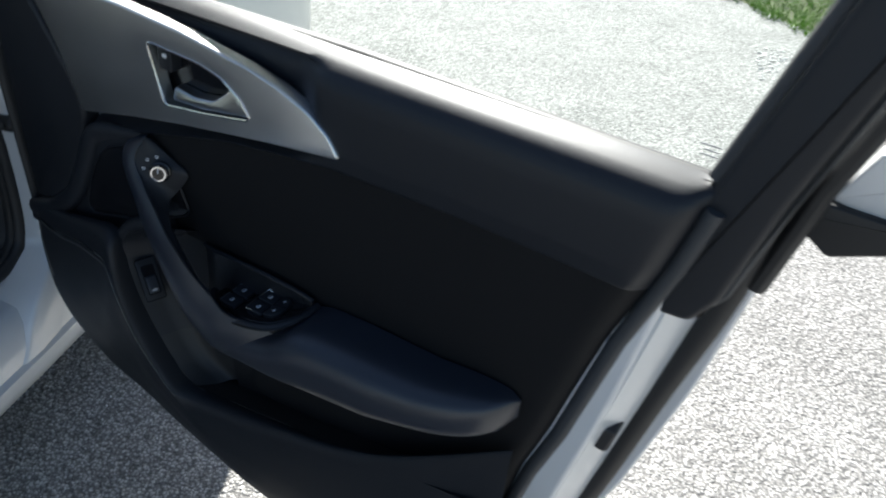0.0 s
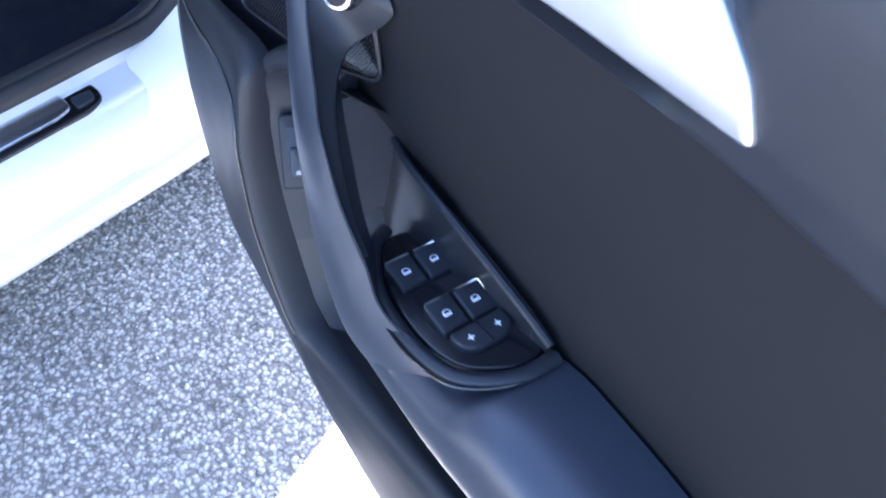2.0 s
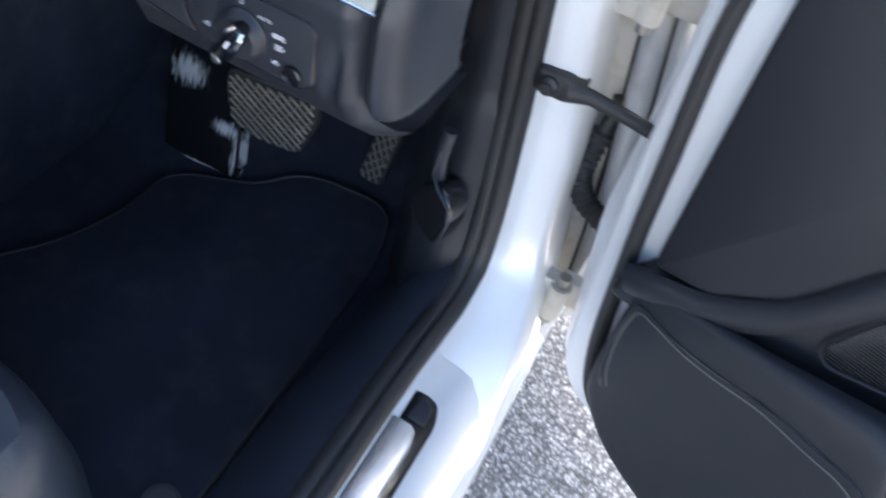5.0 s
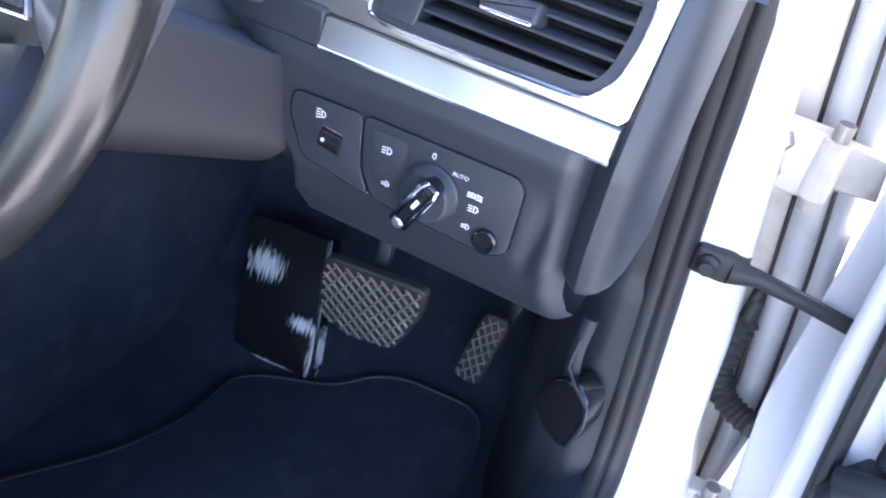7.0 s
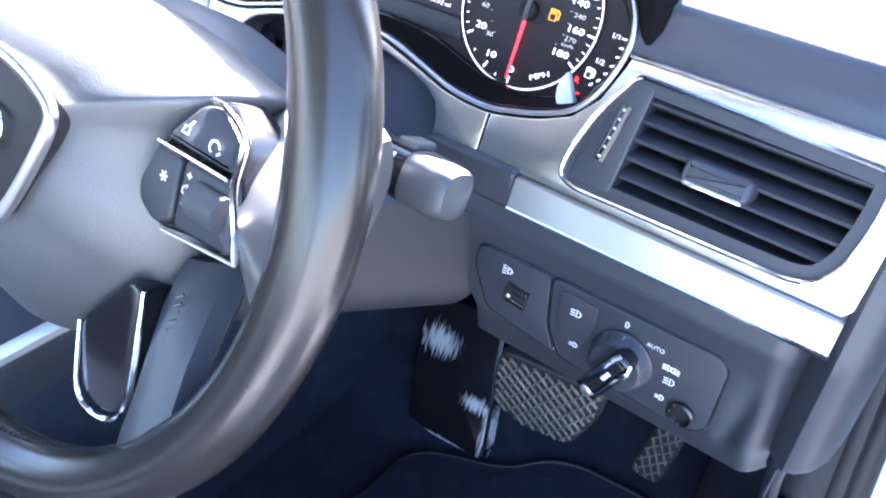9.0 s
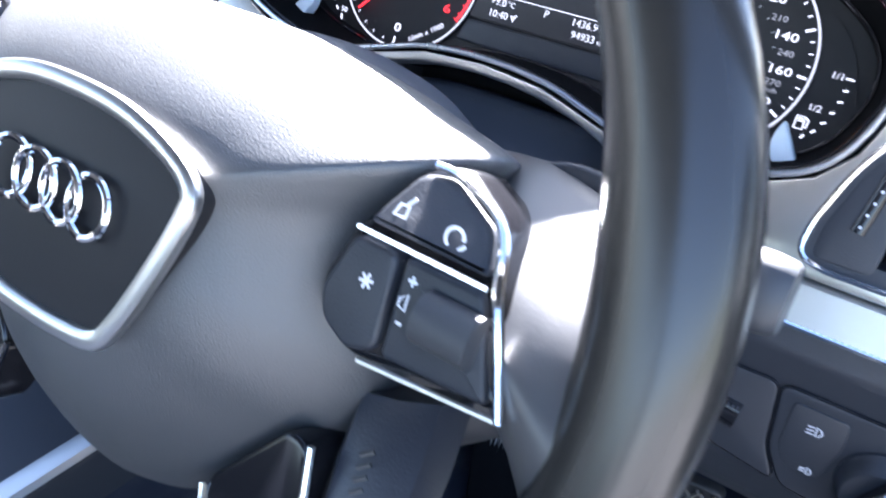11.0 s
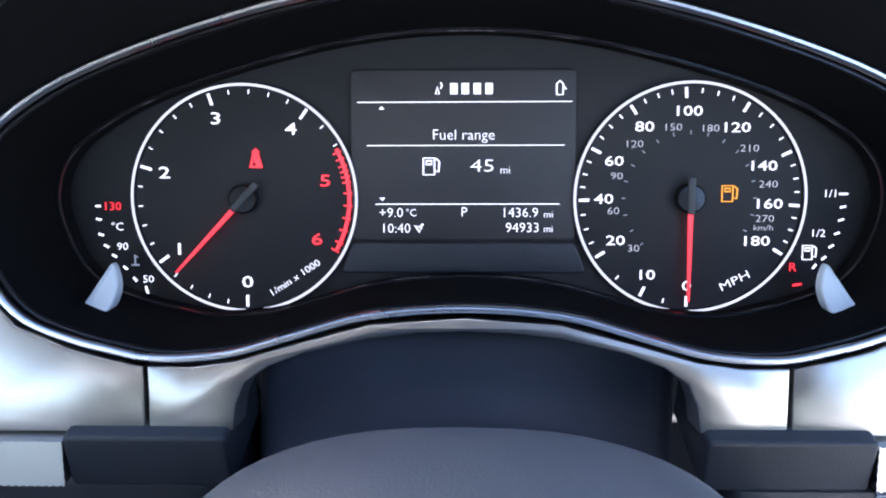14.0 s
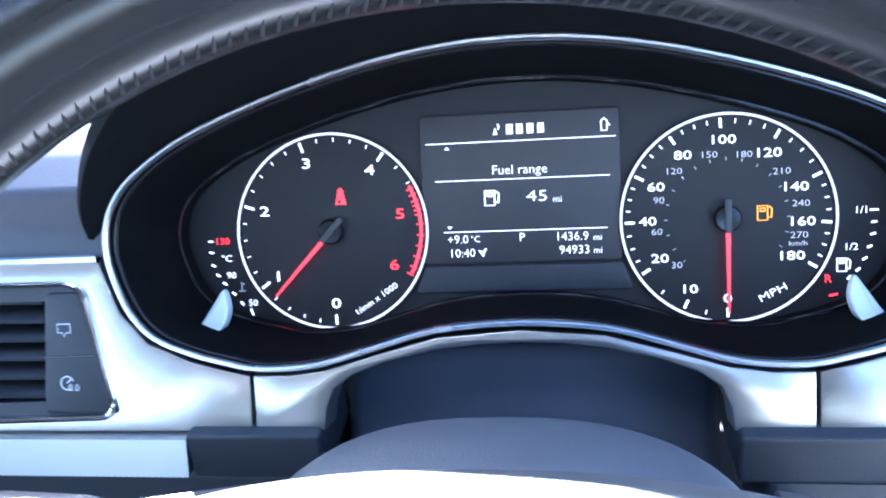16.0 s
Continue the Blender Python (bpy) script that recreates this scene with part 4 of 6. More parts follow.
def arm(s, t):
    u = 0.66 + 0.49 * s
    base = lerp([(0.66, 0.712), (0.72, 0.728), (0.775, 0.748), (0.80, 0.768), (0.83, 0.778), (0.9, 0.782), (1.02, 0.782), (1.15, 0.80)], u)
    low = lerp([(0.66, 0.662), (0.80, 0.664), (0.95, 0.682), (1.15, 0.722)], u)
    w = math.pi * t
    fade = math.sqrt(max(0, 1 - max(0, (s - 0.72) / 0.28) ** 3))
    depth = lerp([(0.66, 0.098), (0.8, 0.104), (0.95, 0.100), (1.15, 0.072)], u) * (0.02 + 0.98 * fade)
    n = depth * math.sin(w) ** 0.42 if 0 < t < 1 else 0
    c = math.cos(w)
    v = (base + low) / 2 + (base - low) / 2 * (0.4 + 0.6 * fade) * math.copysign(abs(c) ** 0.75, c)
    return Vector((u, v, n))


part("armrest", sheet(arm, 30, 24), LEATHERETTE, door, "padded black leather armrest")
def outline_icon(shapes, a, b, c, mat, parent, name="symbol", w=0.00035):
    g = bmesh.new()
    for pts, closed in shapes:
        tube([(a + p[0], b + p[1], c) for p in pts], w, 0.0002, closed=closed, n=4, up=(0, 0, 1), bm=g)
    return part(name, g, mat, parent)


# switch pod
TP = radians(14)
POD = axes((0.705, 0.744, 0.036), (0, 0, -1), (math.cos(TP), math.sin(TP), 0), (-math.sin(TP), math.cos(TP), 0))
PODP = rounded([(0.030, -0.085), (-0.008, -0.090), (-0.030, -0.045), (-0.040, -0.005), (-0.042, 0.035), (-0.034, 0.066), (-0.002, 0.088), (0.030, 0.091), (0.028, 0.0)], 0.018)
pod = part("switch_panel", plate(PODP, -0.02, 0.003, 0.002), GLOSS, door, "gloss black window switch panel", POD)
roll = curve([(0.006, -0.098), (-0.016, -0.084), (-0.038, -0.045), (-0.048, -0.005), (-0.050, 0.037), (-0.040, 0.072), (-0.006, 0.095), (0.032, 0.098)], 5, False)
part("pod_roll", tube([(p.x, p.y, 0.002) for p in roll], 0.007, 0.006, n=10, up=(0, 0, 1)), DARK_TRIM, door, "leather roll round the switches", POD)
part("pod_seam", tube([(p.x - 0.0085, p.y + 0.004, 0.0030) for p in roll], 0.0014, n=6), GLOSS, door, "", POD)


def window_switch(a, b):
    """A rocker with a chrome edge that faces forward."""
    s = part("window_switch", plate(rrect(a - 0.0128, b - 0.0145, a + 0.0128, b + 0.0145, 0.003), 0.002, 0.0110, 0.0025, lift=lambda x, y: -0.004 * (y - b) / 0.015), DARK_PLASTIC, door, "black window rocker with a chrome edge", POD)
    side = -1 if a < 0 else 1
    part("chrome_edge", tube([(a - side * 0.0115, b - 0.0140, 0.0145), (a + side * 0.0105, b - 0.0140, 0.0145), (a + side * 0.0127, b - 0.0122, 0.0143), (a + side * 0.0129, b - 0.003, 0.0118)], 0.0008, n=6), CHROME, s)
    icon = [(a - 0.0036, b - 0.001), (a - 0.0036, b + 0.0030), (a + 0.0036, b + 0.0030), (a + 0.0036, b - 0.0005), (a + 0.0014, b - 0.0024), (a - 0.0016, b - 0.0024)]
    part("window_icon", plate(rounded(icon, 0.0008), 0.0100, 0.0114, lift=lambda x, y: -0.004 * (y - b) / 0.015), WHITE_INK, s)
    part("icon_pane", plate([(a - 0.0026, b - 0.0004), (a - 0.0026, b + 0.0010), (a + 0.0026, b + 0.0010), (a + 0.0026, b - 0.0004), (a + 0.0010, b - 0.0016), (a - 0.0010, b - 0.0016)], 0.0100, 0.0116, lift=lambda x, y: -0.004 * (y - b) / 0.015), DARK_PLASTIC, s)
    return s


for a in (-0.0140, 0.0140):
    window_switch(a, -0.037)
    window_switch(a, 0.0195)
lock = part("child_lock_button", plate(rounded([(-0.0265, 0.037), (0.0265, 0.037), (0.0245, 0.055), (0.014, 0.062), (-0.014, 0.062), (-0.0245, 0.055)], 0.006), 0.002, 0.0095, 0.0025), DARK_PLASTIC, door, "black child lock buttons", POD)
part("lock_gap", box(-0.0006, 0.037, 0.0085, 0.0006, 0.062, 0.0098), GLOSS, lock)
for a in (-0.013, 0.013):
    part("lock_icon", plate(rounded([(a - 0.0034, 0.0500), (a - 0.0008, 0.0488), (a, 0.0460), (a + 0.0008, 0.0488), (a + 0.0034, 0.0500), (a + 0.0008, 0.0512), (a, 0.0540), (a - 0.0008, 0.0512)], 0.0004), 0.0092, 0.0099), WHITE_INK, lock)
# wall from the insert down to the switches, and the cup under the handle
part("pod_rim", tube(curve([(0.560, 0.774, -0.004), (0.59, 0.778, 0.003), (0.63, 0.782, 0.006), (0.70, 0.785, 0.008), (0.76, 0.783, 0.008), (0.792, 0.777, 0.006)], 6, False), 0.0035, 0.004, n=8, up=(0, 0, 1)), DARK_TRIM, door, "raised edge above the switches")
WALL_LOW = [(0.0, 0.575, 0.672, 0.020), (0.15, 0.605, 0.695, 0.022), (0.27, 0.628, 0.722, 0.020), (0.62, 0.70, 0.744, 0.014), (1.0, 0.792, 0.768, 0.008)]


def pod_wall(s, t):
    u0 = 0.560 + 0.232 * s
    v0 = lerp([(0.505, 0.768), (0.56, 0.776), (0.63, 0.782), (0.70, 0.785), (0.76, 0.783), (0.792, 0.777)], u0)
    u1, v1, n1 = (lerp([(r[0], r[k]) for r in WALL_LOW], s) for k in (1, 2, 3))
    return Vector((u0 + (u1 - u0) * t, v0 + (v1 - v0) * t, 0.006 + (n1 - 0.006) * t ** 1.6 - 0.010 * max(0, 1 - s / 0.12)))


part("pod_wall", sheet(pod_wall, 20, 8, 0.004, (0, 0, -1)), material("satin_black_wall", (0.02, 0.02, 0.022), 0.28, 0, 0.1, 900, 0.1, 8), door, "satin black wall above the switches")
part("pull_cup", sheet(lambda s, t: Vector((0.565 + 0.065 * s, 0.690 + 0.030 * s - 0.012 * t, 0.004 + 0.03 * t)), 8, 4, 0.004, (0, -1, 0)), GREY_PLASTIC, door, "grey floor of the pull cup")
part("pod_front", sheet(lambda s, t: Vector((0.618 + 0.006 * t, 0.715 - 0.05 * t, 0.004 + 0.055 * s)), 6, 4, 0.006, (1, 0, 0)), GLOSS, door, "gloss front of the switch panel")
# mirror adjuster plate and knob
def adjuster(s, t):
    i = min(int(s * 66), 65)
    w = s * 66 - i
    a, b = cs[i].lerp(cs[i + 1], w), ci[i].lerp(ci[i + 1], w)
    if t > 0.82:
        k = (t - 0.82) / 0.18
        return b.lerp(co[i], 0.85 * k) + Vector((0, 0, -0.030 * k))
    k = t / 0.82
    return a.lerp(b, k) + Vector((0, 0, 0.004 * math.sin(math.pi * k) + 0.0006))


part("mirror_switch_plate", sheet(adjuster, 66, 18), DARK_PLASTIC, door, "black mirror adjuster plate")
PLATE_FACE = Matrix.Translation((0.510, 0.907, 0.0265)) @ Euler((0, radians(30), 0)).to_matrix().to_4x4()
KNOB = Matrix.Translation((0.510, 0.907, 0.0275)) @ Euler((radians(-11), radians(32), 0)).to_matrix().to_4x4()
kn = part("mirror_knob", turned([(0.0132, -0.004), (0.0134, 0.002), (0.0128, 0.0035), (0.0128, 0.0095), (0.0120, 0.0115), (0.0100, 0.0117)], 32), CHROME, door, "ribbed bright mirror adjuster knob", KNOB)
part("knob_top", turned([(0.0099, 0.0108), (0.0095, 0.0120), (0.0, 0.0120)], 28), GLOSS, kn, "dark knob top")
part("knob_pointer", box(-0.0008, 0.001, 0.0119, 0.0008, 0.0090, 0.0124), WHITE_INK, kn)
part("knob_base", turned([(0.0165, -0.004), (0.0165, 0.0012), (0.0140, 0.0022), (0.0125, 0.001)], 32), GLOSS, kn)
for da, db in ((-0.0255, 0.004), (-0.018, 0.020), (-0.003, 0.026)):
    outline_icon([([(-0.0018, -0.002), (0.0016, -0.002), (0.0022, 0.0016), (-0.0022, 0.0016)], True), ([(0.0, -0.002), (0.0, -0.0032)], False)], da, db, 0.0008, WHITE_INK, door, "mirror_icon", 0.0007).matrix_basis = PLATE_FACE
# latch and frame at the rear
part("latch", plate(rounded([(1.224, 0.752), (1.280, 0.754), (1.272, 0.705), (1.224, 0.711)], 0.010), -0.12, -0.045, 0.006), RUBBER, door, "black latch in the shut face")
FRAME = [(1.268, 0.985), (1.322, 0.99), (1.345, 1.03), (1.375, 1.17), (1.47, 1.50), (1.40, 1.50), (1.300, 1.17), (1.282, 1.10)]
part("window_post", plate(rounded(FRAME, 0.012), -0.075, -0.025, 0.010), DARK_PLASTIC, door, "black rear window post")
part("post_cover", plate(rounded([(1.322, 0.99), (1.352, 1.03), (1.385, 1.17), (1.48, 1.50), (1.465, 1.50), (1.37, 1.17), (1.34, 1.04)], 0.006), -0.085, -0.040, 0.006), GREY_PLASTIC, door)
part("window_channel", tube([(1.300, 1.172, -0.045), (1.345, 1.33, -0.05), (1.395, 1.50, -0.055)], 0.012, 0.012, n=10, up=(0, 0, 1)), GREY_PLASTIC, door, "grey window channel")
part("post_seal", tube([(1.372, 1.02, -0.11), (1.402, 1.17, -0.11), (1.50, 1.50, -0.11)], 0.014, 0.016, n=10, up=(0, 0, 1)), RUBBER, door)
part("top_rail", tube(curve([(0.20, 1.22, -0.06), (0.50, 1.38, -0.08), (0.85, 1.48, -0.09), (1.20, 1.52, -0.08), (1.44, 1.50, -0.06)], 6, False), 0.022, 0.03, n=10, up=(0, 0, 1)), DARK_PLASTIC, door, "black window frame")
part("belt_strip", tube([(0.36, 1.158, -0.060), (0.8, 1.168, -0.061), (1.30, 1.165, -0.060)], 0.004, 0.010, n=8, up=(0, 0, 1)), RUBBER, door, "black belt seal")
pane = part("window_pane", sheet(lambda s, t: Vector((0.34 + 0.97 * s + 0.08 * t * s, 1.15 + t * (0.10 + 0.27 * math.sin(min(1, s * 1.25 + 0.05) * math.pi / 2)), -0.066 - 0.02 * t)), 12, 8, 0.004, (0, 0, -1)), GLASS, door, "clear raised window pane")
pane.visible_shadow = False
for i, w in enumerate((0.022, 0.016, 0.019)):
    part("glass_mark", box(1.290 - w, 1.197 - i * 0.006, -0.062, 1.290, 1.1985 - i * 0.006, -0.0615), GREY_INK, door)
part("exterior_moulding", plate(rounded([(1.365, 1.125), (1.43, 1.085), (1.50, 1.118), (1.52, 1.15), (1.40, 1.15)], 0.008), -0.155, -0.115, 0.004), RUBBER, door, "black exterior belt moulding")
part("moulding_cap", plate(rounded([(1.41, 1.152), (1.505, 1.13), (1.53, 1.22), (1.44, 1.22)], 0.004), -0.150, -0.125, 0.003), PAINT, door, "white corner cap")
# door mirror outside the glass
mirror = thing("door_mirror", DOOR @ Matrix.Translation((0.115, 1.225, -0.19)), "white door mirror outside the raised window", "mirror")
part("housing", loft([[Vector((0.13 * k * math.cos(w), 0.075 * k * math.sin(w), c)) for w in [2 * math.pi * i / 24 for i in range(24)]] for k, c in ((1.0, 0.03), (1.02, -0.01), (0.9, -0.06), (0.55, -0.09))]), PAINT, mirror, "white mirror housing")
# Blue tint paints the sky that the glass reflects.
part("mirror_glass", plate(ellipse(0, 0, 0.122, 0.068, 32), 0.028, 0.034, 0.002), material("mirror_silver", (0.75, 0.82, 0.9), 0.03, 1.0, 0.01, 100, 0, 4), mirror, "mirror glass with the blue of reflected sky in its tint")
part("foot", tube([(-0.08, -0.05, 0.0), (-0.12, -0.06, 0.10)], 0.03, 0.02, n=10), DARK_PLASTIC, mirror, "black mirror foot")

# ---- footwell ----
bm = sheet(lambda s, t: Vector((-0.42 + 0.80 * s, -1.2 + 1.42 * t if t < 0.6 else lerp([(0.6, -0.348), (0.75, 0.22), (0.83, 0.36), (1.0, 0.62)], t), 0.235 if t < 0.6 else lerp([(0.6, 0.235), (0.75, 0.235), (0.83, 0.30), (1.0, 0.66)], t))), 20, 40, 0.02, (0, 0, -1))
solo("footwell_carpet", bm, CARPET, "dark blue-black carpet covering the footwell", "carpet", kind="structure")
MAT = rounded([(-0.215, -0.9), (-0.210, -0.145), (-0.115, 0.0), (-0.085, 0.10), (-0.088, 0.190), (-0.060, 0.222), (0.050, 0.258), (0.092, 0.298), (0.140, 0.314), (0.264, 0.322), (0.286, 0.235), (0.294, -0.1), (0.300, -0.35), (0.300, -0.9)], 0.05, 5)
mat_ob = thing("floor_mat", Matrix.Identity(4), "black carpet floor mat with a sewn edge and a round fixing", "floor mat")


def floor_z(a, b):
    return max(0, (b - 0.22) * 0.45)


part("mat", plate(MAT, 0.240, 0.252, 0.004, lift=floor_z), CARPET, mat_ob)
part("binding", tube([(p[0], p[1], 0.250 + floor_z(p[0], p[1])) for p in MAT], 0.0035, closed=True, n=6), RUBBER, mat_ob, "dark sewn binding")
part("fixing_knob", turned([(0.024, 0.252), (0.023, 0.258), (0.018, 0.260), (0.017, 0.257), (0.0, 0.257)], 24, centre=(0.262, -0.24)), GREY_PLASTIC, mat_ob, "round grey plastic fixing")
# sill inner trim and kick panel
KICK = [(0.300, 0.25), (0.313, 0.280), (0.345, 0.330), (0.380, 0.380), (0.408, 0.412), (0.432, 0.428), (0.436, 0.42), (0.42, 0.25)]
rings = []
for y in (-1.2, -0.6, -0.2, -0.05, 0.05, 0.12, 0.165, 0.20):
    k = max(0, (y + 0.05) / 0.215)
    rings.append([Vector((x + 0.012 * k * (1 if x < 0.42 else 0), y, z + 0.045 * k ** 2 * (1 if x > 0.36 else 0))) for x, z in KICK])
# Black trim; the blue light on it is mixed into the base colour.
solo("sill_trim", loft(rings), material("blue_lit_sill_plastic", (0.034, 0.043, 0.064), 0.36, 0, 0.12, 1100, 0.25, 8, spec=0.6), "inner sill trim, black plastic painted with a blue sheen", "trim", kind="structure")
def pillar_face(s, t):
    z = 0.24 + 0.86 * t
    x = lerp([(0, 0.30), (0.4, 0.355), (0.75, 0.405), (1, 0.447)], s) + (seal_x(z) - 0.457) * s
    return Vector((x, seal_y(max(z, 0.465)) + lerp([(0, 0.10), (0.4, 0.0), (0.75, -0.026), (1, -0.008)], s) - (0.006 if z < 0.69 else 0), z))


solo("pillar_trim", sheet(pillar_face, 10, 60, 0.015, (0, 1, 0)), DARK_PLASTIC, "black plastic trim inside the windscreen pillar", "trim", kind="structure")
solo("kick_panel", sheet(lambda s, t: Vector((0.385, 0.235 + 0.38 * s, 0.24 + 0.50 * t)), 4, 4, 0.02, (1, 0, 0)), PLASTIC, "black plastic kick panel beside the footwell", "panel", kind="structure")
part_lever = thing("bonnet_release", Matrix.Translation((0.384, 0.152, 0.542)), "black plastic bonnet release lever on the kick panel", "lever")
LV = axes((0, 0, 0), Vector((0.93, -0.36, 0)).normalized(), (0, 0, 1), Vector((-0.36, -0.93, 0)).normalized())
part("lever", plate(rounded([(-0.034, -0.020), (-0.022, 0.022), (0.004, 0.044), (0.030, 0.032), (0.034, 0.0), (0.022, -0.052), (-0.012, -0.044)], 0.012, 5), -0.012, 0.022, 0.008, 4), GLOSS, part_lever, "", LV)
part("lever_edge", tube([(-0.010, 0.085, 0.012), (-0.008, 0.050, 0.018), (0.010, 0.040, 0.023), (0.032, 0.026, 0.023), (0.035, 0.0, 0.022), (0.024, -0.048, 0.020)], 0.0022, n=6), PLASTIC, part_lever, "", LV)
part("stem", tube([(-0.008, 0.03, 0.004), (-0.012, 0.07, 0.006), (-0.012, 0.11, 0.002)], 0.009, 0.008, n=10, up=(0, 0, 1)), PLASTIC, part_lever, "", LV)
# footrest and pedals
ex = Vector((0.985, -0.02, 0.12)).normalized()
ey = Vector((-0.28, 0.46, 0.84)).normalized()
ey = (ey - ex * ex.dot(ey)).normalized()
REST = axes((-0.085, 0.288, 0.322), ex, ey, ex.cross(ey))
rest = thing("footrest", REST, "gloss black driver's footrest with scuffed pale patches", "footrest")
part("pad", plate(rounded([(-0.058, -0.085), (0.087, -0.081), (0.056, 0.130), (-0.092, 0.126)], 0.006), -0.03, 0.0, 0.004), WORN, rest)
part("edge", tube([(0.0865, -0.080, -0.002), (0.0720, 0.020, -0.002), (0.0560, 0.128, -0.002)], 0.003, n=8), GLOSS, rest)


def pedal(name, m, outline, label, cell):
    p = thing(name, m, label, "pedal")
    pad = part("pad", plate(rounded(outline, 0.016), -0.012, 0.0, 0.004), RUBBER, p, "black rubber pedal pad")
    edge_line = inset(ccw(rounded(outline, 0.016)), 0.004)
    b = bmesh.new()
    step = cell * 0.25
    for i in range(-14, 15):
        for sign in (-1, 1):
            run = []
            for j in range(-60, 61):
                d = j * step * 0.5
                q = (i * cell * 0.70 + d * 0.62, sign * d * 0.85)
                if inside(q, edge_line):
                    run.append(Vector((q[0], q[1], 0.001)))
            if len(run) > 2:
                tube([run[0], run[-1]], 0.0015, 0.0026, n=6, up=(0, 0, 1), bm=b, cap=False)
    part("tread", b, PEDAL, pad, "dusty raised diamond tread")
    h = max(q[1] for q in outline)
    part("arm", tube([(0, h * 0.3, -0.01), (0, h * 0.8, -0.05), (0.0, h + 0.08, -0.08), (0.0, h + 0.22, -0.10)], 0.012, 0.008, n=8), RUBBER, p, "dark pedal arm")
    return p


ex = Vector((0.99, 0.02, 0.10)).normalized()
ey = Vector((0.04, -0.22, 0.97)).normalized()
ey = (ey - ex * ex.dot(ey)).normalized()
pedal("brake_pedal", axes((0.101, 0.205, 0.482), ex, ey, ex.cross(ey)), [(-0.057, 0.067), (0.085, 0.067), (0.073, 0.012), (0.033, -0.069), (-0.042, -0.076), (-0.081, -0.046), (-0.072, 0.018)], "wide brake pedal with a worn diamond tread", 0.024)
ey = Vector((0.12, 0.10, 0.98)).normalized()
ex = Vector((0.98, -0.15, -0.08)).normalized()
ey = (ey - ex * ex.dot(ey)).normalized()
pedal("accelerator_pedal", axes((0.243, 0.285, 0.428), ex, ey, ex.cross(ey)), [(-0.031, -0.060), (0.0135, -0.053), (0.0175, 0.066), (-0.022, 0.060)], "narrow accelerator pedal with a dusty diamond tread", 0.020)
# seat cushion
seat = thing("driver_seat", Matrix.Translation((-0.015, -0.592, 0.40)), "dark blue-black leather driver's seat cushion with piping", "seat")
def cushion(s, t):
    a = -0.290 + 0.58 * s
    c = 0.325 - 0.075 * (abs(a) / 0.29) ** 4 - 0.62 * t
    h = 0.17 + 0.03 * (abs(a) / 0.29) ** 4
    ea = max(0, (abs(a) - 0.235) / 0.055)
    ec = max(0, (0.045 - 0.62 * t) / 0.045)
    return Vector((a, c, h - 0.15 * ea ** 2.5 - 0.16 * ec ** 2.2))
part("cushion", sheet(cushion, 40, 40, 0.08, (0, 0, -1)), material("dark_leather", (0.034, 0.043, 0.058), 0.40, 0, 0.1, 500, 0.4, 8), seat)
part("piping", tube([(0.232, 0.235 - 0.03 * i, 0.186 - 0.06 * max(0, (0.03 - 0.03 * i) / 0.045) ** 2) for i in range(16)], 0.003, n=6), STITCH, seat)
part("side_valance", box(0.255, -0.30, -0.06, 0.288, 0.20, 0.09, 0.01), GREY_PLASTIC, seat, "grey plastic side cover")

# ---- dashboard ----
dash = thing("dashboard", FACE, "black dashboard with brushed silver trim and lower panel", "dashboard")
PROF = [(-0.090, 0.944), (-0.101, 0.940), (-0.104, 0.928), (-0.100, 0.905), (-0.099, 0.87), (-0.094, 0.845), (-0.070, 0.805), (-0.02, 0.757), (0.03, 0.720), (0.05, 0.716), (0.16, 0.72)]


def knee(s, t):
    i = t * (len(PROF) - 1)
    k = min(int(i), len(PROF) - 2)
    y = PROF[k][0] + (PROF[k + 1][0] - PROF[k][0]) * (i - k)
    z = PROF[k][1] + (PROF[k + 1][1] - PROF[k][1]) * (i - k)
    left = lerp([(0.71, 0.10), (0.80, 0.132), (0.845, 0.143), (0.89, 0.120), (0.915, 0.106), (0.95, 0.10)], z)
    x = left + (0.3665 - left) * s
    e = max(0, (s - 0.93) / 0.07, (0.05 - s) / 0.05) ** 2
    dent = 0.006 * math.exp(-((x - 0.345 - 0.15 * (z - 0.87)) / 0.006) ** 2) * max(0.0, min(1.0, (0.905 - z) / 0.03, (z - 0.825) / 0.02))
    return Vector((x, z, -y - 0.02 * e - dent))


part("knee_panel", sheet(knee, 90, 50), PLASTIC, dash, "black grained lower dash panel")
DASH_FRONT = [(0.818, -0.060), (0.826, -0.078), (0.840, -0.088), (0.87, -0.097), (0.905, -0.100), (0.935, -0.102), (0.960, -0.094), (1.00, -0.080), (1.04, -0.066), (1.052, -0.060), (1.075, -0.040)]
rings = []
for i in range(40):
    z = 0.812 + 0.263 * i / 39
    y = lerp(DASH_FRONT, z)
    k = math.sqrt(max(0.0, 1 - max(0.0, (0.850 - z) / 0.040) ** 2))
    rings.append([Vector((0.3715 + (x - 0.3715) * (0.35 + 0.65 * k), z, -(y + d + 0.02 * (1 - k)))) for x, d in ((0.350, 0.045), (0.3660, 0.012), (0.378, 0.001), (0.386, 0.004), (0.393, 0.012), (0.3985, 0.026), (0.4015, 0.050), (0.4025, 0.11), (0.350, 0.11))])
part("end_panel", loft(rings), PLASTIC, dash, "rounded charcoal dash end panel")
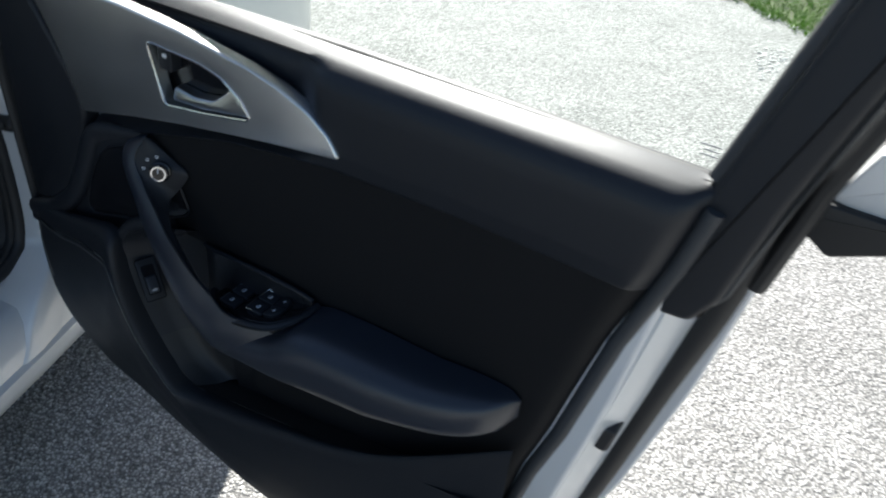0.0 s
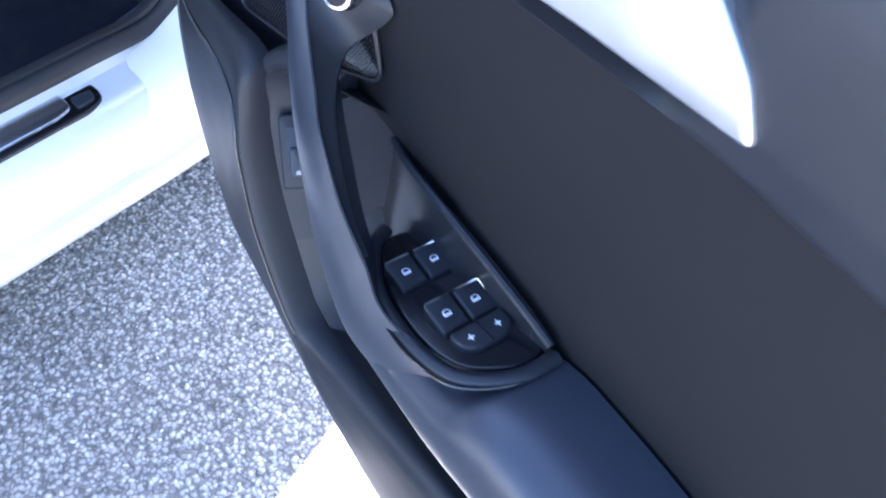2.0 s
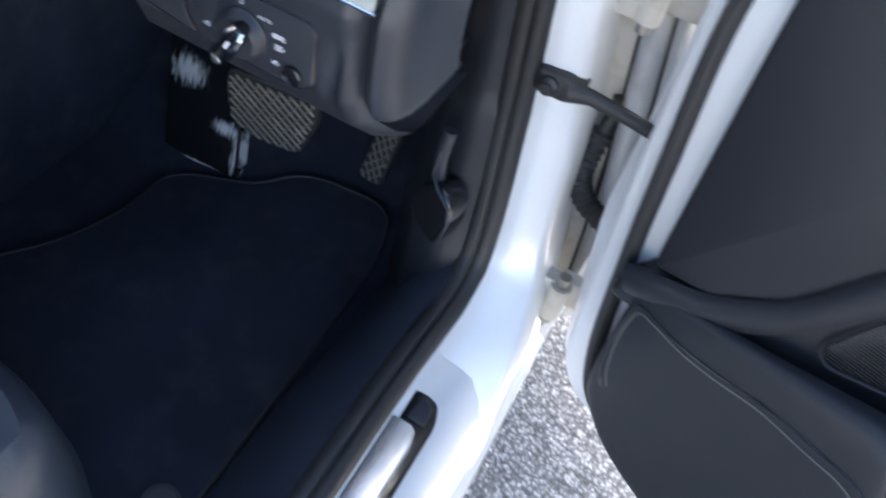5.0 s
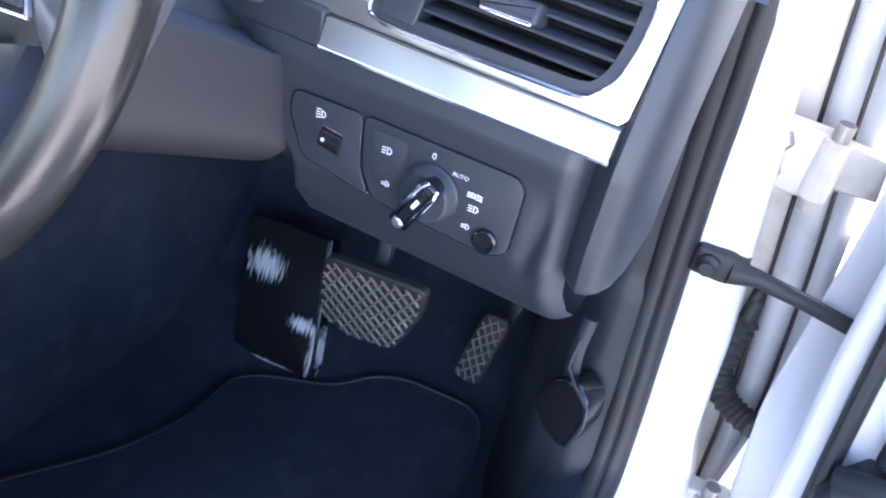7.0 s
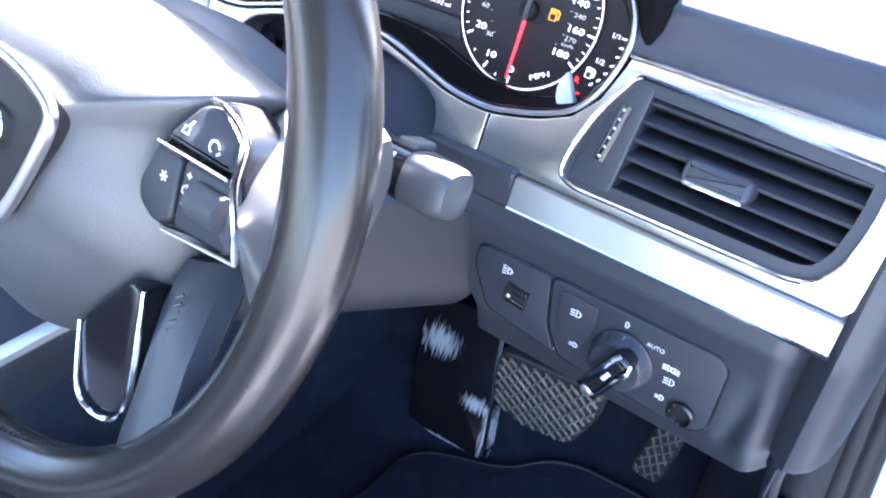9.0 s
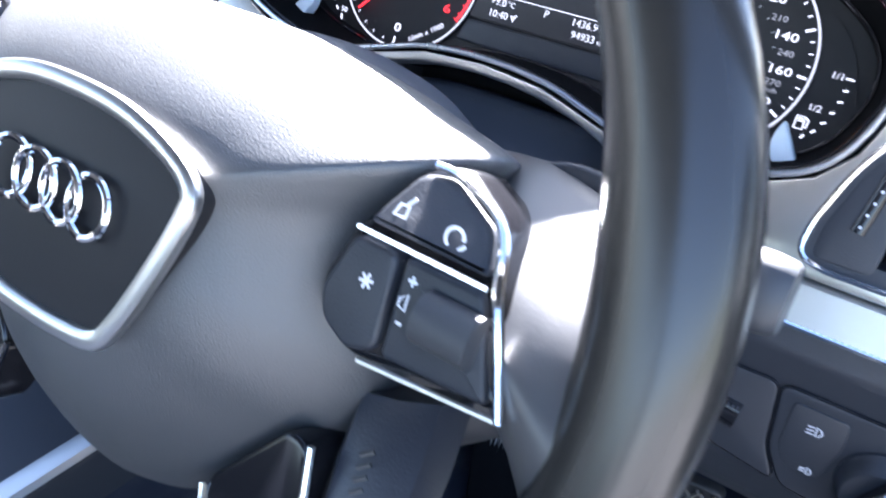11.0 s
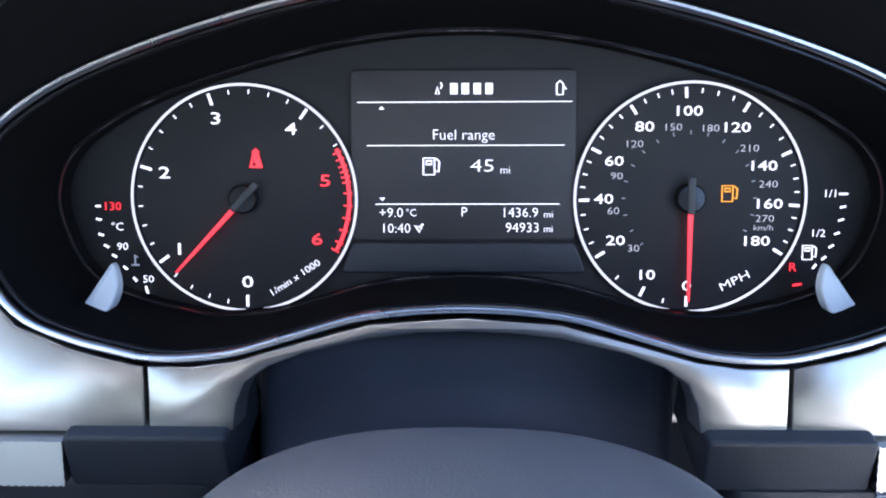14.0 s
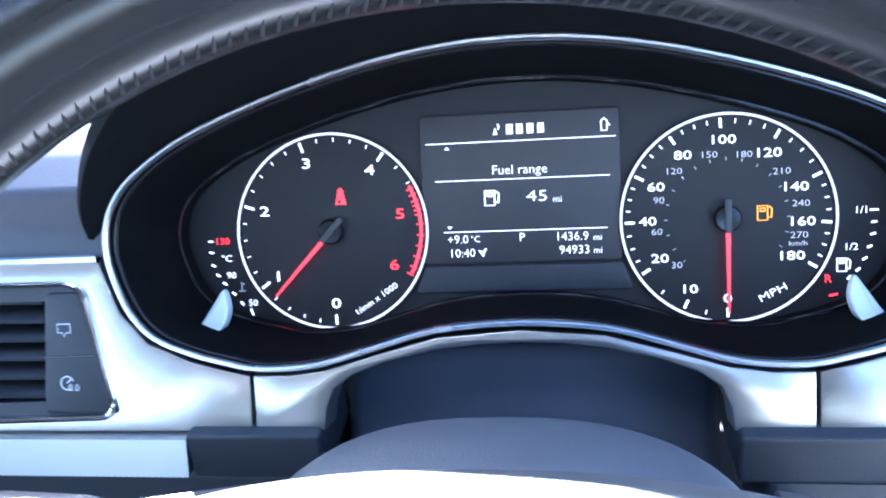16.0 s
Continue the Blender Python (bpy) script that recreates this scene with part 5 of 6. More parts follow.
def knurled(a0, a1, name="knurled_strip"):
    na, nb = int(abs(a1 - a0) / 0.0016), 10
    def f(s, t):
        i, j = round(s * na), round(t * nb)
        return Vector((a0 + (a1 - a0) * s, 0.9435 + 0.0185 * t, 0.1045 - 0.006 * t + (0.0007 if (i + j) % 2 else 0)))
    return part(name, sheet(f, na, nb, 0.012, (0, 0, -1)), KNURL, dash, "knurled aluminium strip")
knurled(0.168, 0.373)
knurled(-0.80, -0.168)
for sx in (1, -1):
    part("strip_end", box(min(sx * 0.098, sx * 0.167), 0.940, 0.05, max(sx * 0.098, sx * 0.167), 0.966, 0.101, 0.003), PLASTIC, dash)
part("strip_edge", tube([(0.168, 0.9425, 0.1045), (0.374, 0.9425, 0.1045)], 0.0016, n=6), CHROME, dash)
part("lower_left", box(-0.80, 0.72, 0.02, -0.105, 0.941, 0.095, 0.012), PLASTIC, dash, "black lower dash beyond the column")
# top pad, both sides of the instrument hood
def top_pad(x0, x1):
    prof = [(0.060, 1.046), (0.054, 1.060), (0.044, 1.076), (0.020, 1.090), (-0.05, 1.105), (-0.25, 1.09), (-0.60, 1.03)]
    def f(s, t):
        i = t * (len(prof) - 1)
        k = min(int(i), len(prof) - 2)
        w = i - k
        c = prof[k][0] * (1 - w) + prof[k + 1][0] * w
        z = prof[k][1] * (1 - w) + prof[k + 1][1] * w
        return Vector((x0 + (x1 - x0) * s, z, c))
    return sheet(f, 20, 36)
part("top_pad", top_pad(0.205, 0.42), LEATHERETTE, dash, "black padded dash top")
part("top_pad", top_pad(-1.18, -0.205), LEATHERETTE, dash, "black padded dash top")
part("top_pad", sheet(lambda s, t: Vector((-0.18 + 0.36 * s, 1.13 - 0.09 * t, -0.05 - 0.55 * t)), 8, 8), LEATHERETTE, dash, "black padded dash top")

# silver trim, in the slanted plane of the instruments
LOW = [(0.0, -0.0425), (0.04, -0.0455), (0.07, -0.0535), (0.096, -0.0610), (0.115, -0.0635), (0.1335, -0.0635), (0.150, -0.0600), (0.165, -0.0560), (0.185, -0.0475), (0.198, -0.033), (0.206, -0.012), (0.2075, 0.004)]
HIGH = [(0.203, 0.020), (0.190, 0.035), (0.163, 0.052), (0.122, 0.068), (0.075, 0.0815), (0.035, 0.0885)]
BEZEL = curve([(0.0, -0.0425)] + LOW[1:] + HIGH + [(0.0, 0.0905)] + [(-a, b) for a, b in reversed(HIGH)] + [(-a, b) for a, b in reversed(LOW[1:])], 4)
trims = thing("dash_trim", CLUSTER, "brushed silver dash trim round the instruments and vents", "trim")
VENT_R = rounded([(0.2185, -0.0135), (0.2300, -0.0130), (0.3590, -0.0165), (0.3660, -0.0215), (0.3655, -0.0470), (0.3610, -0.0705), (0.3515, -0.0845), (0.3380, -0.0880), (0.2050, -0.0890), (0.1930, -0.0850), (0.1935, -0.0700), (0.2030, -0.0400)], 0.010, 4)
VENT_L = rounded([(-0.2200, -0.0180), (-0.2055, -0.0870), (-0.43, -0.0935), (-0.43, -0.0180)], 0.010, 5)
edge_r = [(0.134, -0.0665), (0.150, -0.0630), (0.165, -0.0590), (0.187, -0.0495), (0.201, -0.034), (0.209, -0.012), (0.2105, -0.006)]
N0, N1 = 0.045, 0.0655
part("trim_piece", plate([(0.134, -0.0945), (0.30, -0.0955), (0.370, -0.0955), (0.3745, -0.090), (0.3780, -0.010), (0.374, -0.0045)] + list(reversed(edge_r)), N0, N1, 0.0015, 2, holes=[VENT_R]), SILVER, trims)
part("trim_piece", plate([(-0.134, -0.0945), (-0.62, -0.0965), (-0.62, -0.006)] + [(-a, b) for a, b in reversed(edge_r)], N0, N1, 0.0015, 2, holes=[VENT_L]), SILVER, trims)
CUT = [(0.097, -0.0940), (0.0955, -0.083), (0.0915, -0.0735), (0.082, -0.0665), (0.066, -0.0605), (0.04, -0.0545), (0.02, -0.0522), (0.0, -0.0515)]
cut = CUT + [(-a, b) for a, b in reversed(CUT[:-1])]
top_c = [(a, b - 0.003) for a, b in LOW[:6]]
top_line = [(-a, b) for a, b in reversed(top_c[1:])] + top_c
part("trim_piece", plate([(0.1325, -0.0945)] + cut + [(-0.1325, -0.0945)] + [(p[0] * 0.992, p[1]) for p in top_line], N0, N1, 0.0015, 2), SILVER, trims)
part("trim_line", tube([(0.21, -0.0045, 0.066), (0.375, -0.0035, 0.066)], 0.0014, n=6), CHROME, trims)
part("trim_line", tube([(-0.21, -0.0060, 0.066), (-0.62, -0.0065, 0.066)], 0.0022, n=6), CHROME, trims)
# Grey colour stands in for the light that fills the opening.
part("cut_back", plate([(0.11, -0.20), (0.11, -0.05), (-0.11, -0.05), (-0.11, -0.20)], -0.06, -0.05), GREY_PLASTIC, trims)


def air_vent(hole, label, tab, mirror=False):
    v = thing("air_vent", CLUSTER, label, "air vent", "dash air vents")
    rim = [Vector((p[0], p[1], 0.0662)) for p in hole]
    part("rim", tube(rim, 0.0018, closed=True, n=8), CHROME, v, "bright vent rim")
    hi = inset(ccw(hole), 0.0015)
    part("frame", plate(hi, 0.02, 0.0650, 0.0, holes=[inset(ccw(hole), 0.009)]), PLASTIC, v)
    part("duct", plate(inset(ccw(hole), 0.002), 0.018, 0.022), MATT, v)
    lo, hi_ = (min(p[0] for p in hole), max(p[0] for p in hole))
    b0, b1 = (-0.0775, -0.0185) if mirror else (-0.0860, -0.0165)
    for i in range(6):
        t = (i + 0.5) / 6
        b = b0 + (b1 - b0) * t
        if mirror:
            a0, a1 = -0.425, -0.245 + 0.004 * (1 - t)
        else:
            a0, a1 = 0.2275 + 0.003 * t, lerp([(-0.084, 0.340), (-0.078, 0.3465), (-0.0705, 0.3515), (-0.047, 0.3570), (-0.018, 0.3575)], b)
        part("slat", tube([(a0, b, 0.053), (a1, b - 0.001, 0.053)], 0.0026, 0.011, n=10, up=(0, -0.35, 1), power=2.4), PLASTIC, v)
    a, b = tab
    tb = part("tab", plate(rrect(a - 0.020, b - 0.0075, a + 0.020, b + 0.0080, 0.005), 0.055, 0.0760, 0.005, lift=lambda x, y: -0.18 * (y - b)), PLASTIC, v, "black vent tab")
    part("tab_inlay", box(a - 0.0170, b - 0.0078, 0.068, a + 0.0170, b - 0.0052, 0.0772, 0.001), CHROME, tb, "chrome tab edge")
    return v


vr = air_vent(VENT_R, "black slatted driver's air vent with a chrome rim", (0.2845, -0.0525))
part("side_plate", plate(rounded([(0.2310, -0.0165), (0.2265, -0.0850), (0.1985, -0.0850), (0.1985, -0.0700), (0.2065, -0.0420), (0.2210, -0.0175)], 0.005), 0.045, 0.0655, 0.0015), PLASTIC, vr)
tw = part("thumb_wheel", tube([(0.2190, -0.0315, 0.062), (0.2135, -0.0675, 0.062)], 0.0045, 0.006, n=14, up=(0, 0, 1)), GLOSS, vr, "black thumb wheel with pale dots")
for i in range(6):
    t = i / 5
    part("dot", turned([(0.0008, 0.0), (0.0006, 0.0006)], 8), WHITE_INK, tw, m=Matrix.Translation((0.2185 - 0.0047 * t, -0.0345 - 0.030 * t, 0.0678)))
vl = air_vent(VENT_L, "black slatted centre air vent with a button panel", (-0.305, -0.050), True)
bp_ = part("button_panel", plate(rounded([(-0.2405, -0.0225), (-0.2215, -0.0225), (-0.2035, -0.0855), (-0.2455, -0.0855)], 0.004), 0.045, 0.0670, 0.002), PLASTIC, vl, "black button panel with two symbols")
part("button_gap", tube([(-0.2435, -0.0555, 0.0672), (-0.2125, -0.0548, 0.0672)], 0.0004, n=6), GLOSS, bp_)





outline_icon([([(-0.0035, 0.003), (0.0035, 0.003), (0.0035, -0.0015), (0.001, -0.0015), (0, -0.0035), (-0.001, -0.0015), (-0.0035, -0.0015)], True)], -0.2305, -0.0415, 0.0673, WHITE_INK, bp_)
words("0.0", 0.0052, -0.2275, -0.0715, 0.0673, WHITE_INK, bp_)
outline_icon([([(0.0035 * math.cos(w / 10 * 5 + 0.3), 0.0035 * math.sin(w / 10 * 5 + 0.3)) for w in range(11)], False), ([(0, 0), (0.002, 0.002)], False)], -0.2310, -0.0690, 0.0673, WHITE_INK, bp_)

# light switch unit
ls = thing("light_switch", FACE, "black headlamp switch unit with rotary knob and white symbols", "switch")
LSP = rounded([(0.2092, 0.9078), (0.3235, 0.9088), (0.3300, 0.9020), (0.3295, 0.8520), (0.3170, 0.8448), (0.2245, 0.8485), (0.2130, 0.8690)], 0.006, 4)
LEVEL = rounded([(0.1520, 0.9055), (0.2075, 0.9076), (0.2112, 0.8690), (0.2210, 0.8492), (0.1640, 0.8580), (0.1500, 0.8890)], 0.006, 4)
part("panel", plate(LSP, 0.085, 0.1025, 0.0012), PLASTIC, ls)
part("leveller_panel", plate(LEVEL, 0.085, 0.1025, 0.0012), PLASTIC, ls)
lev = part("leveller_wheel", tube([(0.1775, 0.8795, 0.0985), (0.1945, 0.8775, 0.0985)], 0.0105, 0.008, n=18, up=(0, 0, 1)), GLOSS, ls, "black levelling thumb wheel")
for k in range(7):
    part("rib", tube([(0.1785 + 0.0025 * k, 0.8715, 0.1050), (0.1785 + 0.0025 * k, 0.8855, 0.1050)], 0.0005, n=5), PLASTIC, lev)
part("wheel_window", box(0.1802, 0.8778, 0.1060, 0.1828, 0.8806, 0.1066, 0.0006), WHITE_INK, lev)
for line in (LSP, LEVEL):
    part("gap_line", tube([(p[0], p[1], 0.1012) for p in line], 0.0011, closed=True, n=6), GLOSS, ls)
part("fog_button", plate(rounded([(0.2170, 0.9020), (0.2440, 0.9020), (0.2450, 0.8860), (0.2400, 0.8640), (0.2230, 0.8620), (0.2170, 0.8720)], 0.004), 0.10, 0.1034, 0.0006), PLASTIC, ls)
KN = Matrix.Translation((0.2670, 0.8735, 0.1035))
kb = part("rotary_knob", turned([(0.0215, -0.004), (0.0215, 0.001), (0.0195, 0.003), (0.0185, 0.009), (0.0165, 0.011), (0.0, 0.011)], 36), PLASTIC, ls, "black rotary knob", KN)
g = Matrix.Rotation(radians(62), 4, "Z")
part("knob_grip", plate(rounded([(-0.0230, -0.0075), (0.017, -0.0075), (0.020, 0.0), (0.017, 0.0075), (-0.0230, 0.0075)], 0.004), 0.008, 0.0205, 0.003), GLOSS, kb, "raised gloss black grip", g)
for side_b in (-0.0058, 0.0058):
    part("grip_edge", tube([(-0.0225, side_b, 0.0190), (-0.018, side_b, 0.0212), (0.014, side_b, 0.0212), (0.018, side_b * 0.7, 0.0180)], 0.0019, n=8), CHROME, kb, "chrome grip edge", g)
part("grip_inlay", box(-0.0195, -0.0032, 0.0195, 0.0150, 0.0032, 0.0213, 0.001), GLOSS, kb, "", g)
part("grip_pointer", box(-0.004, -0.0014, 0.0212, 0.004, 0.0014, 0.0217, 0.0006), WHITE_INK, kb, "", g)
part("grip_tip", turned([(0.0042, 0.018), (0.0042, 0.0210), (0.0028, 0.0218), (0.0, 0.0218)], 16, centre=(-0.0215, 0)), SATIN, kb, "", g)
part("key_cylinder", turned([(0.009, 0.0), (0.009, 0.004), (0.0075, 0.005), (0.006, 0.002), (0.0, 0.002)], 24), GLOSS, ls, "", Matrix.Translation((0.3130, 0.8560, 0.1015)))
words("0", 0.0070, 0.2645, 0.9000, 0.1030, WHITE_INK, ls)
words("AUTO", 0.0044, 0.2855, 0.8940, 0.1030, WHITE_INK, ls)


def lamp_icon(a, b, s, parent, c=0.1035, lines=3, side=-1):
    sh = [([(side * -0.2 * s, -0.5 * s), (side * -0.2 * s, 0.5 * s), (side * -0.55 * s, 0.35 * s), (side * -0.75 * s, 0.0), (side * -0.55 * s, -0.35 * s)], True)]
    for i in range(lines):
        y = (i - (lines - 1) / 2) * 0.36 * s
        sh.append(([(side * 0.0, y), (side * 0.6 * s, y - 0.08 * s)], False))
    return outline_icon(sh, a, b, c, WHITE_INK, parent, "lamp_symbol", 0.0004)


lamp_icon(0.2300, 0.8905, 0.0056, ls, 0.1040)
lamp_icon(0.2330, 0.8655, 0.0044, ls, 0.1036, 2)
for side_ in (-1, 1):
    lamp_icon(0.2985 + 0.0030 * side_, 0.8845, 0.0042, ls, 0.1030, 3, side_)
lamp_icon(0.2990, 0.8750, 0.0054, ls, 0.1030)
lamp_icon(0.2965, 0.8600, 0.0044, ls, 0.1030, 2)
lamp_icon(0.1755, 0.8960, 0.0056, ls, 0.1030, 4)

# ---- instrument cluster ----
K = 0.212 / 792
inst = thing("instrument_cluster", CLUSTER, "lit instrument cluster with two round dials and a centre display", "instrument cluster")
B = ccw(BEZEL)


def scaled(k, c, kb=None, low=None):
    return [Vector((p[0] * k, p[1] * ((kb or k) if p[1] > 0 else (low or kb or k)), c)) for p in B]


top_b = max(p[1] for p in B)


def lip(k, c, kb, low, e):
    """A ring of the hood whose upper half reaches out over the dials by e."""
    return [Vector((v.x, v.y, v.z + e * max(0, p[1] / top_b) ** 1.4 - 0.024 * min(1, max(0, 0.010 - p[1]) / 0.03))) for v, p in zip(scaled(k, c, kb, low), B)]


# Base colour below the plastic's own black, to hold the shade there.
HOOD = material("shaded_matt_hood", (0.0040, 0.0043, 0.0050), 0.85, 0, 0.12, 900, 0.3, 8, spec=0.06)
part("hood", loft([lip(0.998, 0.0600, 1.0, 0.99, 0.0), lip(1.012, 0.0635, 1.05, 1.01, 0.004), lip(1.03, 0.067, 1.20, 1.02, 0.016), lip(1.045, 0.067, 1.54, 1.02, 0.037), lip(1.065, 0.062, 1.82, 1.02, 0.042), lip(1.085, 0.045, 1.97, 1.02, 0.035), lip(1.10, 0.0, 1.99, 1.02, 0.018), scaled(1.05, -0.16, 1.65, 1.0)], cap=False), HOOD, inst, "black padded instrument hood")
SURROUND = material("satin_chrome", (0.70, 0.70, 0.71), 0.28, 1.0, 0.03, 300, 0, 9)
part("chrome_surround", tube(scaled(0.994, 0.0635), 0.0018, 0.0020, closed=True, n=10), SURROUND, inst, "thin bright chrome surround")
part("inner_line", tube(scaled(0.978, 0.0595, 0.965), 0.0012, closed=True, n=6), GLOSS, inst)
part("cowl", loft([scaled(0.990, 0.0605), scaled(0.972, 0.056, 0.955), scaled(0.945, 0.030, 0.90), scaled(0.930, 0.010, 0.865), scaled(0.915, 0.004, 0.84)], cap=False), HOOD, inst, "black funnel between surround and dials")
part("ledge", tube([p for p in scaled(0.925, 0.012, 0.86)], 0.0012, closed=True, n=6), GLOSS, inst)
part("backplate", plate([(p[0] * 0.95, p[1] * 0.95) for p in B], -0.012, 0.0), MATT, inst, "matt black dial backplate")
part("side_inset", plate(rounded([(-0.195, -0.035), (-0.175, 0.022), (-0.12, 0.055), (-0.10, -0.06), (-0.16, -0.055)], 0.02), -0.004, 0.0012), MATT, inst)
# Pale leaf plates paint the two blue reflections low on the cowl.
for sx in (-1, 1):
    leaf = curve([(sx * x, y) for x, y in ((0.1600, -0.0280), (0.1573, -0.0385), (0.1612, -0.0488), (0.1688, -0.0513), (0.1745, -0.0495), (0.1700, -0.0420), (0.1645, -0.0335))], 5)
    part("gauge_glint", plate([(p.x, p.y) for p in leaf], 0.026, 0.0330, 0.0012, lift=lambda a, b: -0.20 * (b + 0.040)), material("pale_blue_glint", (0.62, 0.72, 0.80), 0.25, 0, 0.04, 300, 0, 9), inst, "pale blue leaf-shaped reflection beside the gauge")
part("side_inset", plate(rounded([(0.195, -0.035), (0.175, 0.022), (0.12, 0.055), (0.10, -0.06), (0.16, -0.055)], 0.02), -0.004, 0.0012), MATT, inst)


def dial(cx, label):
    d = part("dial", turned([(0.0550, 0.0), (0.0550, 0.003), (0.0535, 0.0035), (0.0530, 0.0020), (0.0, 0.0020)], 72), MATT, inst, label, Matrix.Translation((cx, 0, 0)))
    ring = bmesh.new()
    tube([(0.0541 * math.cos(2 * math.pi * i / 96), 0.0541 * math.sin(2 * math.pi * i / 96), 0.0042) for i in range(96)], 0.00066, closed=True, n=6, bm=ring)
    part("dial_ring", ring, LIT_RING, d, "thin silver dial ring")
    return d


def ticks(angles, r0, r1, w, mat, parent):
    for a in angles:
        b = bmesh.new()
        d, s = Vector((math.cos(radians(a)), math.sin(radians(a)), 0)), Vector((-math.sin(radians(a)), math.cos(radians(a)), 0))
        q = [d * r0 - s * w, d * r1 - s * w, d * r1 + s * w, d * r0 + s * w]
        v = [bm_v for bm_v in (b.verts.new(p + Vector((0, 0, 0.0026))) for p in q)]
        b.faces.new(v)
        part("tick_mark", b, mat, parent)


def between(angles, n):
    return [a + (b - a) * i / n for a, b in zip(angles, angles[1:]) for i in range(1, n)]


def needle(angle, length, parent):
    m = Matrix.Rotation(radians(angle), 4, "Z")
    nd = part("needle", plate([(0.0075, -0.0011), (length, -0.0005), (length, 0.0005), (0.0075, 0.0011)], 0.0058, 0.0070), LIT_RED, parent, "glowing red needle", m)
    part("needle_hub", turned([(0.0070, 0.0025), (0.0070, 0.0065), (0.0060, 0.0078), (0.0, 0.0080)], 32), GLOSS, parent, "gloss black needle hub")
    part("needle_tail", plate(rrect(-0.010, -0.0016, 0.0075, 0.0016, 0.001), 0.0060, 0.0086, 0.0004), GREY_PLASTIC, parent, "grey needle tail", m)
    return nd


rev = dial(-0.106, "black rev counter with white numerals and red zone")
RA = [270, 216, 162.5, 108, 54, 12]
ticks(RA[:5], 0.0468, 0.0525, 0.0007, LIT_WHITE, rev)
ticks(between(RA[:5], 5), 0.0498, 0.0519, 0.00032, LIT_WHITE, rev)
ticks([42, 30], 0.0498, 0.0519, 0.00032, LIT_WHITE, rev)
ticks([26, 22, 18, 15, 12, 9, 3, -4, -11, -18, -25, -30], 0.0478, 0.0520, 0.0004, LIT_RED, rev)
b = bmesh.new()
tube([(0.0505 * math.cos(radians(a)), 0.0505 * math.sin(radians(a)), 0.0027) for a in range(28, -32, -3)], 0.0009, 0.0003, n=4, bm=b, up=(0, 0, 1))
part("red_arc", b, LIT_RED, rev, "red zone arc")
for t_, dx, dy, mt in (("0", 1, -152, LIT_WHITE), ("1", -122, -92, LIT_WHITE), ("2", -144, 46, LIT_WHITE), ("3", -48, 142, LIT_WHITE), ("4", 86, 123, LIT_WHITE), ("5", 146, 31, LIT_RED), ("6", 129, -74, LIT_RED)):
    words(t_, 0.0080, dx * K, dy * K, 0.0026, mt, rev, "numeral", squash=1.5, bold=0.004)
words("1/min x 1000", 0.0050, 87 * K, -144 * K, 0.0026, LIT_WHITE, rev, "lettering", turn=33, squash=1.1)
needle(226.6, 0.0485, rev)
outline_icon([([(0, 0.0042), (0.0012, 0.003), (0.0, 0.0018), (-0.0012, 0.003)], True), ([(-0.0025, -0.004), (-0.001, 0.0015), (0.001, 0.0015), (0.0025, -0.004)], True), ([(-0.001, 0.001), (0.0015, -0.004)], False)], 22 * K, 72 * K, 0.0028, LIT_RED, rev, "belt_warning", 0.0008)

spd = dial(0.106, "black speedometer with white numerals")
SA = [270, 244.7, 213, 181, 153, 123, 93, 59, 25, -4, -31]
ticks(SA, 0.0470, 0.0520, 0.0007, LIT_WHITE, spd)
ticks(between(SA[:3], 2) + between(SA[2:], 4), 0.0493, 0.0516, 0.00036, LIT_WHITE, spd)
ticks(range(-30, 232, 15), 0.0300, 0.0318, 0.0003, GREY_INK, spd)
for t_, dx, dy in (("0", 0, -158), ("10", -73, -138), ("20", -128, -76), ("40", -150, -2), ("60", -133, 65), ("80", -81, 125), ("100", -6, 152), ("120", 78, 123), ("140", 127, 56), ("160", 139, -11), ("180", 119, -77)):
    words(t_, 0.0066, dx * K, dy * K, 0.0026, LIT_WHITE, spd, "numeral", squash=1.42, bold=0.004)
for t_, dx, dy in (("30", -96, -90), ("60", -133, -23), ("90", -128, 39), ("120", -99, 95), ("150", -32, 124), ("180", 33, 122), ("210", 103, 87), ("240", 138, 24), ("270", 134, -37), ("km/h", 132, -53)):
    words(t_, 0.0049 if t_ != "km/h" else 0.0038, dx * K, dy * K, 0.0026, LIT_DIM, spd, "small_numeral", squash=1.25)
words("MPH", 0.0056, 85 * K, -148 * K, 0.0026, LIT_WHITE, spd, "lettering", turn=27, squash=1.4)
needle(270, 0.0490, spd)


def pump(a, b, s, mat, parent, c=0.0028):
    return outline_icon([([(-0.5 * s, -0.6 * s), (0.3 * s, -0.6 * s), (0.3 * s, 0.6 * s), (-0.5 * s, 0.6 * s)], True), ([(-0.3 * s, 0.15 * s), (0.1 * s, 0.15 * s), (0.1 * s, 0.4 * s), (-0.3 * s, 0.4 * s)], True), ([(0.3 * s, -0.3 * s), (0.6 * s, -0.4 * s), (0.65 * s, 0.35 * s), (0.4 * s, 0.55 * s)], False)], a, b, c, mat, parent, "pump_symbol", 0.07 * s)


pump(69 * K, 8 * K, 0.0062, LIT_AMBER, spd)

# centre display
disp = part("display", plate(rrect(-0.0545, -0.0200, 0.0525, 0.0608, 0.003), -0.004, 0.0022, 0.0008), LCD, inst, "lit trip display")
part("display_base", plate(rounded([(-0.055, -0.0215), (0.053, -0.0215), (0.058, -0.036), (-0.060, -0.036)], 0.003), -0.004, 0.0016, 0.0008), PLASTIC, inst)


def at(px, py):
    return (px - 803) * K, (361 - py) * K


